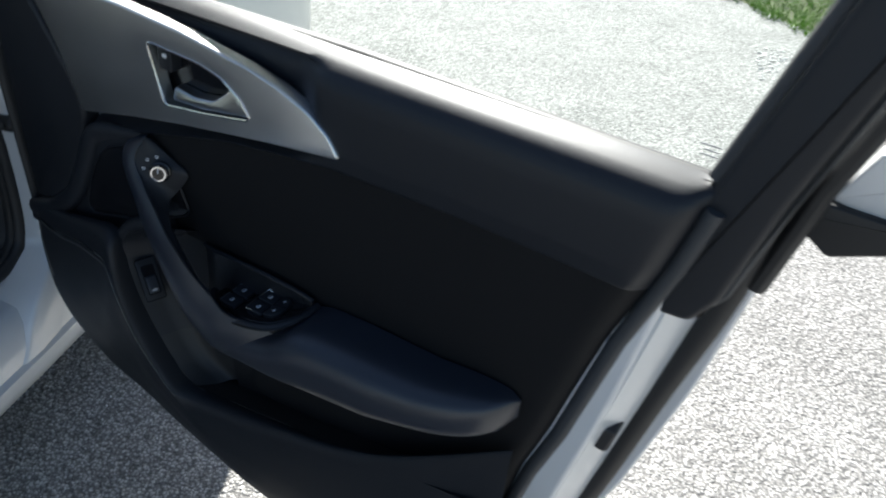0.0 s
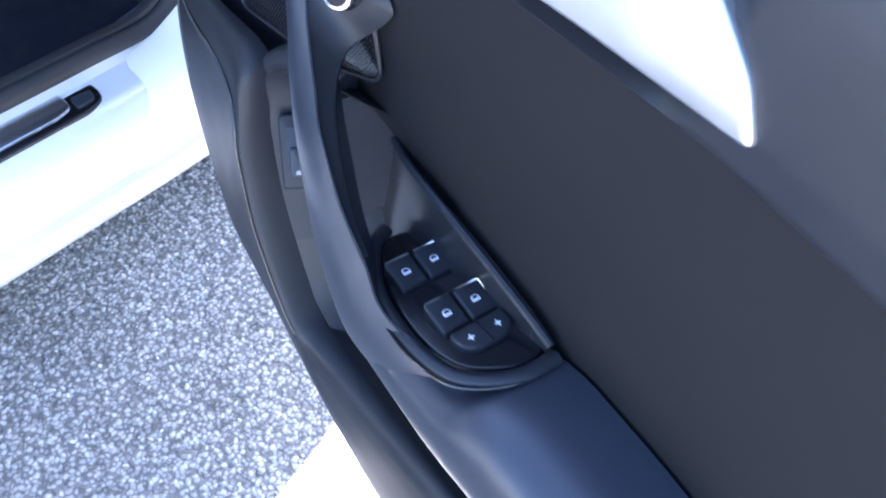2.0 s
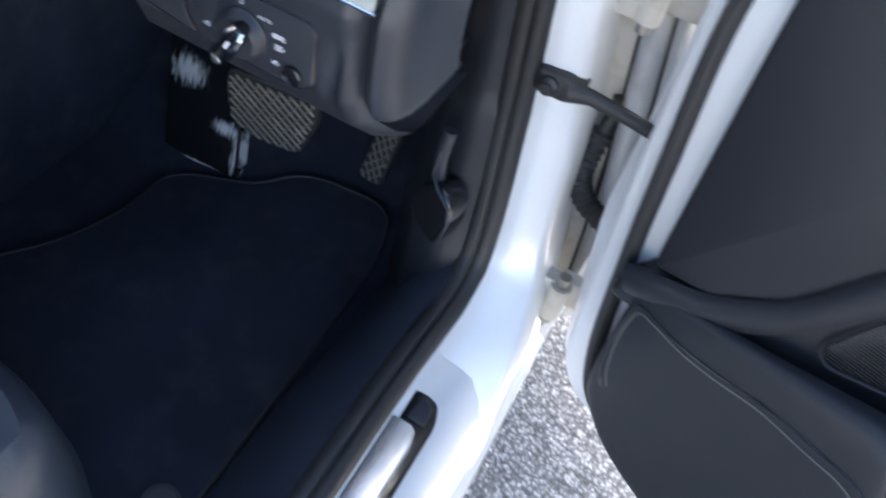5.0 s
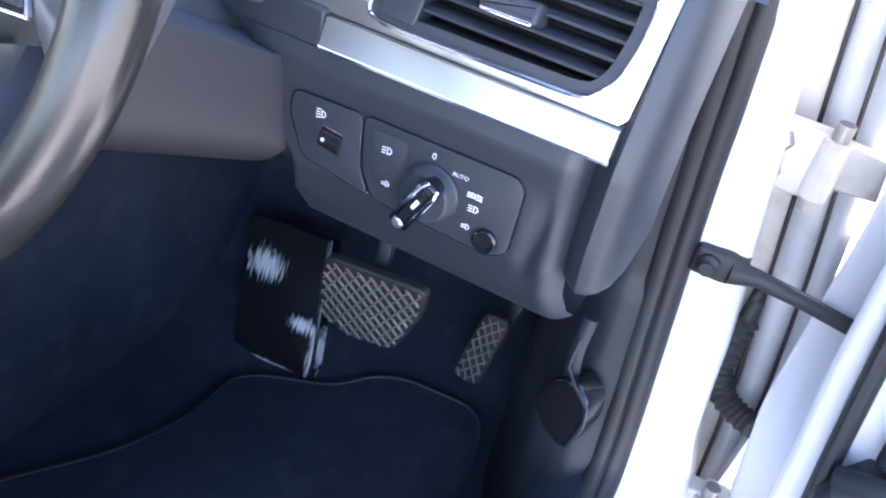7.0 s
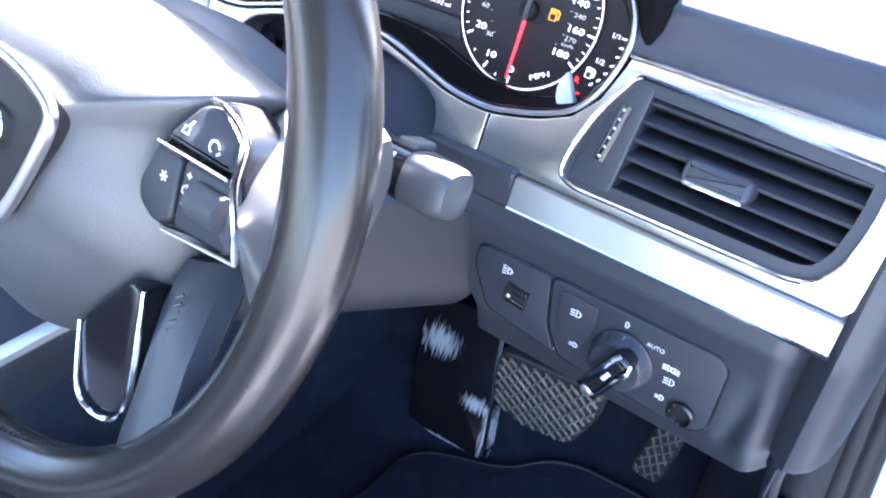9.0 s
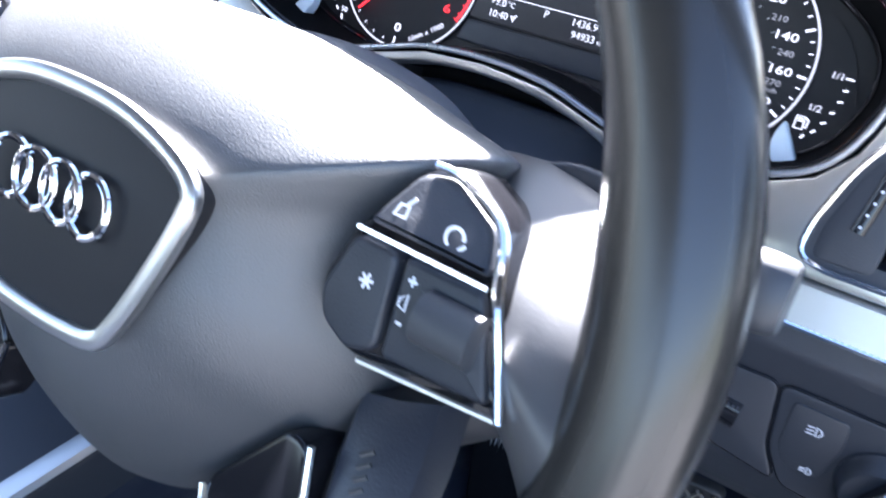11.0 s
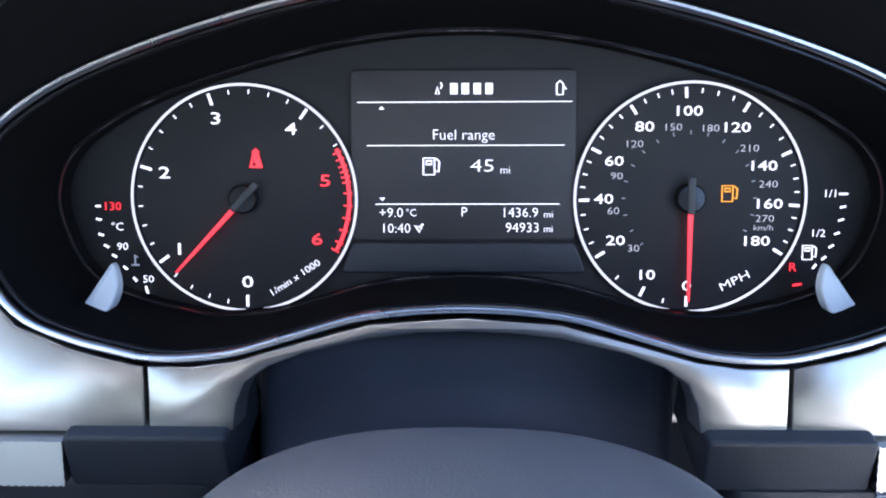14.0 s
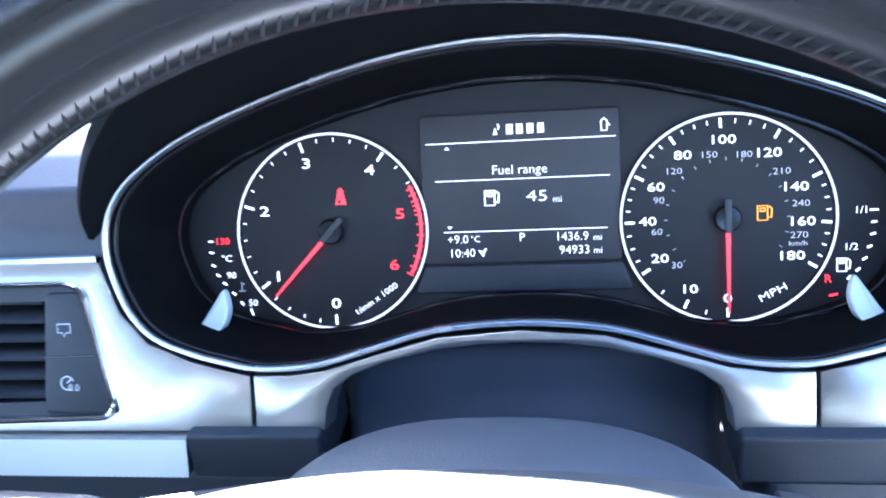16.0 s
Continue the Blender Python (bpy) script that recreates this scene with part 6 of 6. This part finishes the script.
def say(text, size, px, py, mat=LIT_WHITE, align="CENTER", squash=1.0):
    a, b_ = at(px, py)
    return words(text, size, a, b_, 0.0026, mat, disp, "display_text", align, squash=squash)


for x0, x1, y in ((612, 991, 191), (628, 978, 267), (642, 971, 371)):
    a0, b0 = at(x0, y)
    a1, _ = at(x1, y)
    part("rule", box(a0, b0 - 0.00024, 0.0023, a1, b0 + 0.00024, 0.0027), LIT_WHITE, disp)
say("Fuel range", 0.0072, 800, 249)
say("45", 0.0084, 834, 304, squash=1.45)
say("mi", 0.0052, 874, 311)
say("+9.0", 0.0066, 648, 387, align="LEFT")
say("\u00b0C", 0.0050, 696, 387, align="LEFT")
say("10:40", 0.0066, 651, 415, align="LEFT")
say("P", 0.0066, 801, 386)
say("1436.9", 0.0066, 934, 387, align="RIGHT")
say("mi", 0.0048, 960, 390, align="RIGHT")
say("94933", 0.0066, 936, 414, align="RIGHT")
say("mi", 0.0048, 960, 416, align="RIGHT")
# station name as plain bars
for px, w in ((783, 5), (803, 5), (824, 5), (845, 5)):
    a, b_ = at(px, 168)
    part("text_bar", box(a - w * K * 1.3, b_ - 0.0026, 0.0023, a + w * K * 1.3, b_ + 0.0026, 0.0027), LIT_WHITE, disp)
a, b_ = at(754, 168)
outline_icon([([(-0.0008, -0.0025), (0.0008, -0.0025), (0.0, 0.001)], True), ([(0.0015, 0.0), (0.0022, 0.0015), (0.0015, 0.003)], False)], a, b_, 0.0026, LIT_WHITE, disp, "aerial_symbol", 0.0004)
a, b_ = at(969, 168)
outline_icon([([(-0.0014, -0.003), (0.0014, -0.003), (0.0016, 0.002), (0.0, 0.0034), (-0.0016, 0.002)], True), ([(0.0016, 0.001), (0.003, -0.0005)], False)], a, b_, 0.0026, LIT_WHITE, disp, "open_door_symbol", 0.0004)
a, b_ = at(741, 304)
pump(a, b_, 0.0066, LIT_WHITE, disp, 0.0026)
for px, py, s in ((655, 201, 1), (655, 362, -1)):
    a, b_ = at(px, py)
    part("arrow", plate([(a - 0.0014, b_ - 0.0007 * s), (a + 0.0014, b_ - 0.0007 * s), (a, b_ + 0.0009 * s)], 0.0023, 0.0027), LIT_WHITE, disp)
a, b_ = at(720, 415)
outline_icon([([(-0.002, 0.0015), (0.0005, -0.0018), (0.0012, 0.0005)], True), ([(0.0008, 0.0012), (0.0022, 0.0022)], False)], a, b_, 0.0026, LIT_WHITE, disp, "satellite_symbol", 0.0005)
# side gauges
def side(text, size, px, py, mat):
    a_, c_ = at(px, py)
    return words(text, size, a_, c_, 0.0020, mat, inst, "gauge_text", squash=1.1)


side("130", 0.0056, 164, 375, LIT_RED)
side("\u00b0C", 0.0054, 172, 412, LIT_WHITE)
side("90", 0.0052, 180, 448, LIT_WHITE)
side("50", 0.0052, 225, 508, LIT_WHITE)
side("1/1", 0.0052, 1447, 354, LIT_WHITE)
side("1/2", 0.0052, 1428, 424, LIT_WHITE)
side("R", 0.0060, 1386, 485, LIT_RED)
a, b_ = at(1413, 458)
pump(a, b_, 0.0056, LIT_WHITE, inst, 0.0020)
for pts, mt in (([(138, 374, 0), (138, 398, 10), (141, 426, 20), (150, 447, 25), (164, 465, 30), (183, 487, 40), (200, 508, 50), (221, 528, 75)], LIT_WHITE), ([(1470, 354, 0), (1470, 377, -10), (1468, 400, -15), (1462, 424, -20), (1453, 447, -30), (1441, 468, -40), (1425, 483, -55)], LIT_WHITE), ([(1396, 516, -10)], LIT_RED)):
    for px, py, rot in pts:
        a, b_ = at(px, py)
        big = 1.6 if (px, py) in ((221, 528), (1396, 516), (1470, 354)) else 1.0
        part("gauge_tick", box(-0.0013 * big, -0.0005, 0.0014, 0.0013 * big, 0.0005, 0.0019), mt, inst, "", Matrix.Translation((a, b_, 0)) @ Matrix.Rotation(radians(-rot), 4, "Z"))
a, b_ = at(202, 474)
outline_icon([([(0, 0.003), (0, -0.0015)], False), ([(-0.002, -0.002), (0.002, -0.002)], False), ([(0, 0.002), (0.0015, 0.002)], False)], a, b_, 0.0020, WHITE_INK, inst, "coolant_symbol", 0.0004)

# ---- steering column ----
col = thing("steering_column", WHEEL, "charcoal steering column shroud with stalks", "steering column")
def shroud(s, t):
    w = -math.pi / 2 + 2 * math.pi * s
    c = -0.075 - 0.22 * t
    x, y = math.cos(w), math.sin(w)
    if y > 0:
        return Vector((lerp([(0, 0.088), (0.25, 0.094), (1, 0.080)], t) * math.copysign(abs(x) ** 0.8, x), lerp([(0, 0.064), (0.12, 0.076), (0.25, 0.0785), (0.40, 0.066), (1, 0.02)], t) * abs(y) ** 0.8 - 0.004, c))
    r = 0.088 + 0.062 * t
    return Vector((r * math.copysign(abs(x) ** 0.42, x), -(0.098 - 0.006 * t) * abs(y) ** 0.42 - 0.004, c))
# Upper half paler, lower half darker: sky light and shade set in colour.
part("upper_shroud", sheet(lambda s, t: shroud(0.25 + 0.5 * s, t), 34, 14), material("skylit_shroud", (0.066, 0.071, 0.082), 0.5, 0, 0.08, 1200, 0.3, 9, spec=0.4), col, "charcoal upper column shroud, paler with skylight in its colour")
part("lower_shroud", sheet(lambda s, t: shroud((0.75 + 0.5 * s) % 1.0, t), 34, 14), material("shaded_shroud", (0.019, 0.0205, 0.024), 0.5, 0, 0.08, 1200, 0.3, 9, spec=0.4), col, "charcoal lower column shroud, its shade in the darker colour")
part("shroud_gap", tube([(0.0895, -0.004, -0.08), (0.083, -0.02, -0.26)], 0.0014, n=6), GLOSS, col)
# Blue light inside the opening is painted into the cover's colour.
part("column_boot", plate(rounded([(-0.10, -0.015), (0.10, -0.015), (0.10, 0.075), (0.05, 0.070), (-0.05, 0.070), (-0.10, 0.060)], 0.02), -0.34, -0.30, 0.01), material("blue_lit_column_cloth", (0.085, 0.10, 0.14), 0.8, 0, 0.2, 500, 0.3, 12, spec=0.1), col, "gap cover round the column, coloured as if blue-lit")


def stalk(sx, label):
    st = part("stalk", tube([(sx * 0.075, 0.026, -0.118), (sx * 0.110, 0.034, -0.112), (sx * 0.140, 0.040, -0.107), (sx * 0.165, 0.0415, -0.103), (sx * 0.187, 0.0415, -0.100)], [0.010, 0.010, 0.012, 0.0128, 0.0130], [0.010, 0.010, 0.013, 0.0142, 0.0145], n=20, up=(0, 0, 1), power=3.0), GLOSS, col, label)
    part("stalk_end", tube([(sx * 0.1875, 0.0415, -0.100), (sx * 0.203, 0.0415, -0.0985), (sx * 0.2090, 0.0415, -0.098), (sx * 0.2110, 0.0415, -0.098)], [0.0134, 0.0132, 0.0124, 0.011], [0.0150, 0.0148, 0.0138, 0.012], n=20, up=(0, 0, 1), power=3.0), STALK_CAP, st, "satin grey stalk end")
    part("boot", tube([(sx * 0.070, 0.006, -0.120), (sx * 0.092, 0.012, -0.116), (sx * 0.112, 0.026, -0.112)], [0.022, 0.019, 0.010], [0.018, 0.016, 0.010], n=18, up=(0, 0, 1)), RUBBER, st, "black stalk boot")
    return st


STALK_CAP = material("satin_grey_cap", (0.036, 0.039, 0.044), 0.45, 0.0, 0.05, 600, 0.1, 9)
st = stalk(1, "black wiper stalk with white symbols")
part("stalk_slider", box(0.174, 0.0530, -0.110, 0.1855, 0.0580, -0.094, 0.002), GREY_PLASTIC, st)
for i in range(9):
    a, b_ = 0.162 + 0.0075 * (i % 3), 0.0375 + 0.0062 * (i // 3)
    outline_icon([([(-0.002, -0.001), (0.002, 0.001)], False), ([(0.0012, -0.0018), (0.0026, 0.0012)], False)], a, b_, -0.0886 + 0.0007 * (i % 3), WHITE_INK, st, "wiper_symbol", 0.0003)
words("0", 0.0050, 0.149, 0.0440, -0.0925, WHITE_INK, st)
st2 = stalk(-1, "black lighting stalk with white symbols")
lamp_icon(-0.176, 0.048, 0.007, st2, -0.0875)
lamp_icon(-0.180, 0.038, 0.007, st2, -0.0872)
outline_icon([([(-0.004, 0), (0.0, 0.004), (0.0, 0.002), (0.004, 0.002), (0.004, -0.002), (0, -0.002), (0, -0.004)], True)], -0.160, 0.046, -0.0895, WHITE_INK, st2, "indicator_symbol", 0.0004)

# ---- steering wheel ----
sw = thing("steering_wheel", WHEEL, "four-spoke black leather steering wheel with chrome-edged airbag cover", "steering wheel")
RIM_LEATHER = material("worn_wheel_leather", (0.019, 0.0180, 0.0165), 0.25, 0, 0.15, 700, 0.05, 7, spec=0.6)
# Rim leather made paler and shinier; sun on the spokes is in it.
SPOKE_LEATHER = material("sunlit_spoke_leather", (0.046, 0.046, 0.048), 0.42, 0, 0.15, 700, 0.10, 7, spec=1.0)
HUB_PLASTIC = material("hub_grained_plastic", (0.053, 0.055, 0.058), 0.46, 0, 0.10, 1500, 0.48, 9, spec=1.0, dist=0.0004)
RIM_THREAD = material("dark_rim_thread", (0.020, 0.020, 0.021), 0.7, 0, 0.1, 800, 0.3, 9)
R = 0.1935
rp = [(R * math.cos(2 * math.pi * i / 96), 0.008 + R * math.sin(2 * math.pi * i / 96), -0.030) for i in range(96)]
fat = [0.0165 + 0.0035 * max(0, math.cos(4 * math.pi * i / 96 - 0.5)) ** 4 for i in range(96)]
rim = part("rim", tube(rp, fat, 0.0175, closed=True, n=20, up=(0, 0, 1)), RIM_LEATHER, sw, "smooth worn leather rim")
b = bmesh.new()
for i in range(300):
    w = 2 * math.pi * i / 300
    q = Vector((math.cos(w), math.sin(w), 0))
    tq = Vector((-math.sin(w), math.cos(w), 0))
    o = q * (R - 0.0158) + Vector((0, 0.008, -0.0245))
    tube([o - tq * 0.0016 + q * 0.0022 + Vector((0, 0, 0.0028)), o + tq * 0.0016 - q * 0.0012 - Vector((0, 0, 0.0025))], 0.00048, n=5, bm=b)
part("rim_stitching", b, RIM_THREAD, rim, "row of thread stitches inside the rim")
HUB = [(0.0, 0.0735), (0.035, 0.0725), (0.070, 0.0682), (0.098, 0.062), (0.118, 0.0570), (0.122, 0.053), (0.117, 0.042), (0.110, 0.028), (0.107, 0.010), (0.107, -0.010), (0.107, -0.030), (0.100, -0.052), (0.084, -0.072), (0.062, -0.095), (0.034, -0.113), (0.0, -0.121)]
HB = ccw(curve(HUB + [(-a, b) for a, b in reversed(HUB[1:-1])], 4))


def hub_ring(k, c, shift=0.0):
    return [Vector((p[0] * k, p[1] * k + shift, c)) for p in HB]


hub = part("airbag_cover", loft([hub_ring(0.88, -0.100), hub_ring(0.97, -0.082), hub_ring(1.0, -0.066), hub_ring(0.985, -0.0585), hub_ring(0.95, -0.0510), hub_ring(0.90, -0.0440), hub_ring(0.83, -0.0355), hub_ring(0.74, -0.0258), hub_ring(0.65, -0.0175), hub_ring(0.55, -0.0105), hub_ring(0.45, -0.0060), hub_ring(0.35, -0.0038), hub_ring(0.2, -0.003), hub_ring(0.05, -0.003)]), HUB_PLASTIC, sw, "domed grained black airbag cover")
BADGE_R = [(0.024, 0.0345), (0.046, 0.0285), (0.0575, 0.0215), (0.0580, 0.0120), (0.0500, -0.0100), (0.0405, -0.0300), (0.0330, -0.0385), (0.0160, -0.0410)]
BADGE = curve([(0.0, 0.0360)] + BADGE_R + [(0.0, -0.0415)] + [(-a, b) for a, b in reversed(BADGE_R)], 5)
badge = part("badge_panel", plate(BADGE, -0.02, 0.0010, 0.001), MATT, sw, "matt black badge panel")
part("badge_frame", tube([(p[0], p[1], 0.0005) for p in BADGE], 0.0036, 0.0028, closed=True, n=10, up=(0, 0, 1), power=2.6), SATIN, badge, "satin chrome frame")
for cx in (-0.0210, -0.0071, 0.0068, 0.0207):
    b = bmesh.new()
    tube([(cx + 0.0099 * math.cos(2 * math.pi * i / 32), 0.0022 + 0.0099 * math.sin(2 * math.pi * i / 32), 0.0040 + 0.0006 * math.sin(2 * math.pi * i / 32 + cx * 99)) for i in range(32)], 0.0015, 0.0014, closed=True, n=8, up=(0, 0, 1), bm=b)
    part("emblem_ring", b, CHROME, badge, "interlinked chrome ring")


def spoke_side(sx):
    def P(pts):
        q = [(sx * a, b_) for a, b_ in pts]
        return q
    # upper leather spoke
    prof = curve([(-1, -0.012), (-0.9, 0.0), (-0.6, 0.010), (-0.3, 0.0135), (-0.1, 0.0105), (0.2, 0.002), (0.5, -0.011), (0.8, -0.025), (1, -0.038), (0.6, -0.048), (0, -0.042), (-0.6, -0.030)], 3)
    part("spoke", loft([[Vector((sx * a, y + dy, c + dc)) for dy, dc in [(0.030 * k * q.x, q.y) for q in prof]] for a, y, c, k in ((0.085, 0.024, -0.085, 0.95), (0.110, 0.0245, -0.060, 1.05), (0.130, 0.0245, -0.0445, 1.12), (0.150, 0.0210, -0.0380, 1.10), (0.164, 0.0140, -0.0345, 1.25), (0.173, 0.0100, -0.0330, 1.50), (0.181, 0.0080, -0.0320, 1.80), (0.186, 0.0080, -0.0320, 1.70))]), SPOKE_LEATHER, sw, "leather-covered spoke")
    def back(a, b_):
        """The upper half of the module leans back with its spoke."""
        return -0.60 * max(0, b_ - 0.024)

    def B_(pts):
        return P([(a + 0.36 * back(a, b_), b_ + 0.19 * back(a, b_)) for a, b_ in pts])
    mod = part("switch_module", plate(rounded(B_([(0.0915, 0.0060), (0.1000, 0.0274), (0.1145, 0.0507), (0.1280, 0.0550), (0.1455, 0.0430), (0.1510, 0.0240), (0.1620, -0.0070), (0.1270, -0.0095), (0.1090, -0.0130), (0.0945, -0.0054)]), 0.007), -0.060, -0.0250, 0.004, lift=back), GLOSS, sw, "gloss black spoke switch module")
    part("upper_key", plate(rounded(B_([(0.1040, 0.0290), (0.1155, 0.0485), (0.1265, 0.0505), (0.1435, 0.0405), (0.1470, 0.0275)]), 0.003), -0.04, -0.0215, 0.002, lift=back), PLASTIC, mod, "black upper key")
    part("lower_key", plate(rounded(P([(0.0950, 0.0050), (0.1022, 0.0245), (0.1180, 0.0240), (0.1195, -0.0060), (0.1095, -0.0100), (0.0980, -0.0040)]), 0.004), -0.04, -0.0220, 0.002), PLASTIC, mod, "black lower key")
    part("roller_bed", plate(rounded(P([(0.1200, 0.0240), (0.1470, 0.0235), (0.1575, -0.0055), (0.1210, -0.0070)]), 0.003), -0.04, -0.0225, 0.002), PLASTIC, mod, "black bed round the roller")
    part("chrome_line", tube([(sx * 0.1028, 0.0265, -0.0212), (sx * 0.1478, 0.0252, -0.0207)], 0.0008, n=6), CHROME, mod)
    strip = [(0.1195, 0.0525), (0.1290, 0.0515), (0.1455, 0.0430), (0.1515, 0.0240), (0.1575, 0.0080), (0.1630, -0.0070)]
    part("chrome_strip", tube(curve([(q[0], q[1], -0.0212 + back(q[0], q[1])) for q in B_(strip)], 6, False), [0.0012] * 6 + [0.0015] * 7 + [0.0019] * 12 + [0.0014] * 6, 0.0018, n=8, up=(0, 0, 1)), CHROME, mod, "bright chrome strip")
    part("chrome_lower", tube([(sx * 0.114, -0.0115, -0.0240), (sx * 0.162, -0.0075, -0.0225)], 0.0010, n=6), SATIN, mod)
    part("roller", tube([(sx * 0.1315, 0.0105, -0.0215), (sx * 0.1500, 0.0100, -0.0210)], 0.0080, 0.0070, n=20, up=(0, 0, 1)), GREY_PLASTIC, mod, "ribbed grey thumb roller")
    if sx > 0:
        outline_icon([([(0.0025 * math.cos(a), 0.0025 * math.sin(a)), (-0.0025 * math.cos(a), -0.0025 * math.sin(a))], False) for a in (0.2, 1.25, 2.3)], 0.1105, 0.0125, -0.0216, WHITE_INK, mod, "star_symbol", 0.0005)
        outline_icon([([(0, 0.007), (0.003, 0.007)], False), ([(0.0015, 0.0085), (0.0015, 0.0055)], False), ([(-0.001, 0.001), (0.0015, 0.003), (0.0015, -0.002), (-0.001, -0.001)], True), ([(0, -0.006), (0.002, -0.006)], False)], 0.1235, 0.0110, -0.0222, WHITE_INK, mod, "volume_symbol", 0.0005)
        outline_icon([([(-0.0025, -0.0015), (0.0015, -0.0015), (0.002, 0.002), (-0.001, 0.002)], True), ([(0.001, 0.002), (0.0035, 0.005)], False)], 0.1125, 0.0345, -0.0262, WHITE_INK, mod, "voice_symbol", 0.0006)
        outline_icon([([(0.003 * math.cos(a * 0.35), 0.003 * math.sin(a * 0.35)) for a in range(13)], False), ([(0.002, -0.003), (0.004, -0.001)], False)], 0.1315, 0.0335, -0.0256, WHITE_INK, mod, "phone_symbol", 0.0006)
    # lower spoke
    part("lower_spoke", loft([[Vector((sx * (x + u * 0.95 * w_), y + u * 0.30 * w_, c + dc)) for u, dc in ((-1, -0.004), (-0.7, 0.006), (0, 0.009), (0.7, 0.006), (1, -0.004), (0.7, -0.014), (-0.7, -0.014))] for x, y, c, w_ in ((0.116, -0.030, -0.062, 0.022), (0.121, -0.052, -0.050, 0.022), (0.124, -0.078, -0.043, 0.020), (0.127, -0.098, -0.038, 0.020), (0.130, -0.112, -0.034, 0.022), (0.132, -0.122, -0.032, 0.023))]), LEATHERETTE, sw, "leather lower spoke")
    si = part("spoke_inlay", plate(rounded(P([(0.060, -0.086), (0.090, -0.050), (0.099, -0.053), (0.107, -0.108), (0.098, -0.124), (0.078, -0.127), (0.068, -0.116)]), 0.008), -0.06, -0.0370, 0.002), GLOSS, sw, "gloss black inlay with a chrome edge")
    part("inlay_edge", tube(curve([(sx * 0.0995, -0.052, -0.0370), (sx * 0.1045, -0.080, -0.0360), (sx * 0.1075, -0.108, -0.0352), (sx * 0.098, -0.1245, -0.0352), (sx * 0.078, -0.1275, -0.0355), (sx * 0.068, -0.117, -0.0360), (sx * 0.060, -0.087, -0.0372)], 5, False), 0.0016, n=8), CHROME, si)
    b2 = bmesh.new()
    for i in range(16):
        t = i / 15
        o = Vector((sx * (0.117 + 0.007 * t), -0.046 - 0.062 * t, -0.0420 + 0.010 * t))
        tube([o + Vector((-0.002 * sx, -0.002, 0)), o + Vector((0.0025 * sx, 0.0015, 0))], 0.0008, n=4, bm=b2)
    part("spoke_stitching", b2, STITCH, sw, "thread stitching along the spoke")
    pd = part("shift_paddle", plate(rounded(P([(0.100, 0.010), (0.112, 0.046), (0.132, 0.061), (0.151, 0.0600), (0.1570, 0.054), (0.1600, 0.036), (0.150, 0.010)]), 0.012), -0.085, -0.079, 0.002), PLASTIC, sw, "black shift paddle")
    words("+" if sx > 0 else "-", 0.012, sx * 0.1470, 0.0505, -0.0788, WHITE_INK, pd, "paddle_mark")


spoke_side(1)
spoke_side(-1)

# ---- centre tunnel and bulkhead, closing the footwell ----
tun = thing("centre_console", Matrix.Identity(4), "black carpeted centre console with a knurled silver strip", "console")
part("side", box(-0.52, -1.2, 0.22, -0.245, 0.62, 0.60, 0.02), CARPET, tun, "carpeted console side")
part("console_top", box(-0.53, -1.2, 0.60, -0.235, 0.10, 0.66, 0.02), PLASTIC, tun, "black console top")
part("console_strip", tube([(-0.240, -0.9, 0.655), (-0.240, 0.02, 0.665)], 0.012, 0.006, n=8), KNURL, tun, "knurled aluminium strip")
bm = sheet(lambda s, t: Vector((-1.15 + 1.58 * s, 0.60 + 0.02 * t, 0.55 + 0.50 * t)), 6, 6, 0.02, (0, 1, 0))
solo("bulkhead", bm, CARPET, "dark lining of the front bulkhead", "bulkhead", kind="structure")
bm = sheet(lambda s, t: Vector((-1.17 + 1.52 * s, 0.07 + 0.5 * t, 0.735 + 0.02 * t)), 6, 6, 0.01, (0, 0, 1))
solo("dash_underside", bm, MATT, "black underside of the dashboard", "panel", kind="structure")
bm = sheet(lambda s, t: Vector((-1.18 + 0.70 * s, -1.9 + 2.6 * t, 0.24)), 4, 4, 0.02, (0, 0, -1))
solo("far_floor", bm, CARPET, "dark carpet of the passenger footwell", "carpet", kind="structure")
bm = sheet(lambda s, t: Vector((-0.45 + 0.90 * s, -1.9 + 0.75 * t, 0.24)), 4, 4, 0.02, (0, 0, -1))
solo("rear_floor", bm, CARPET, "dark carpet behind the seat", "carpet", kind="structure")
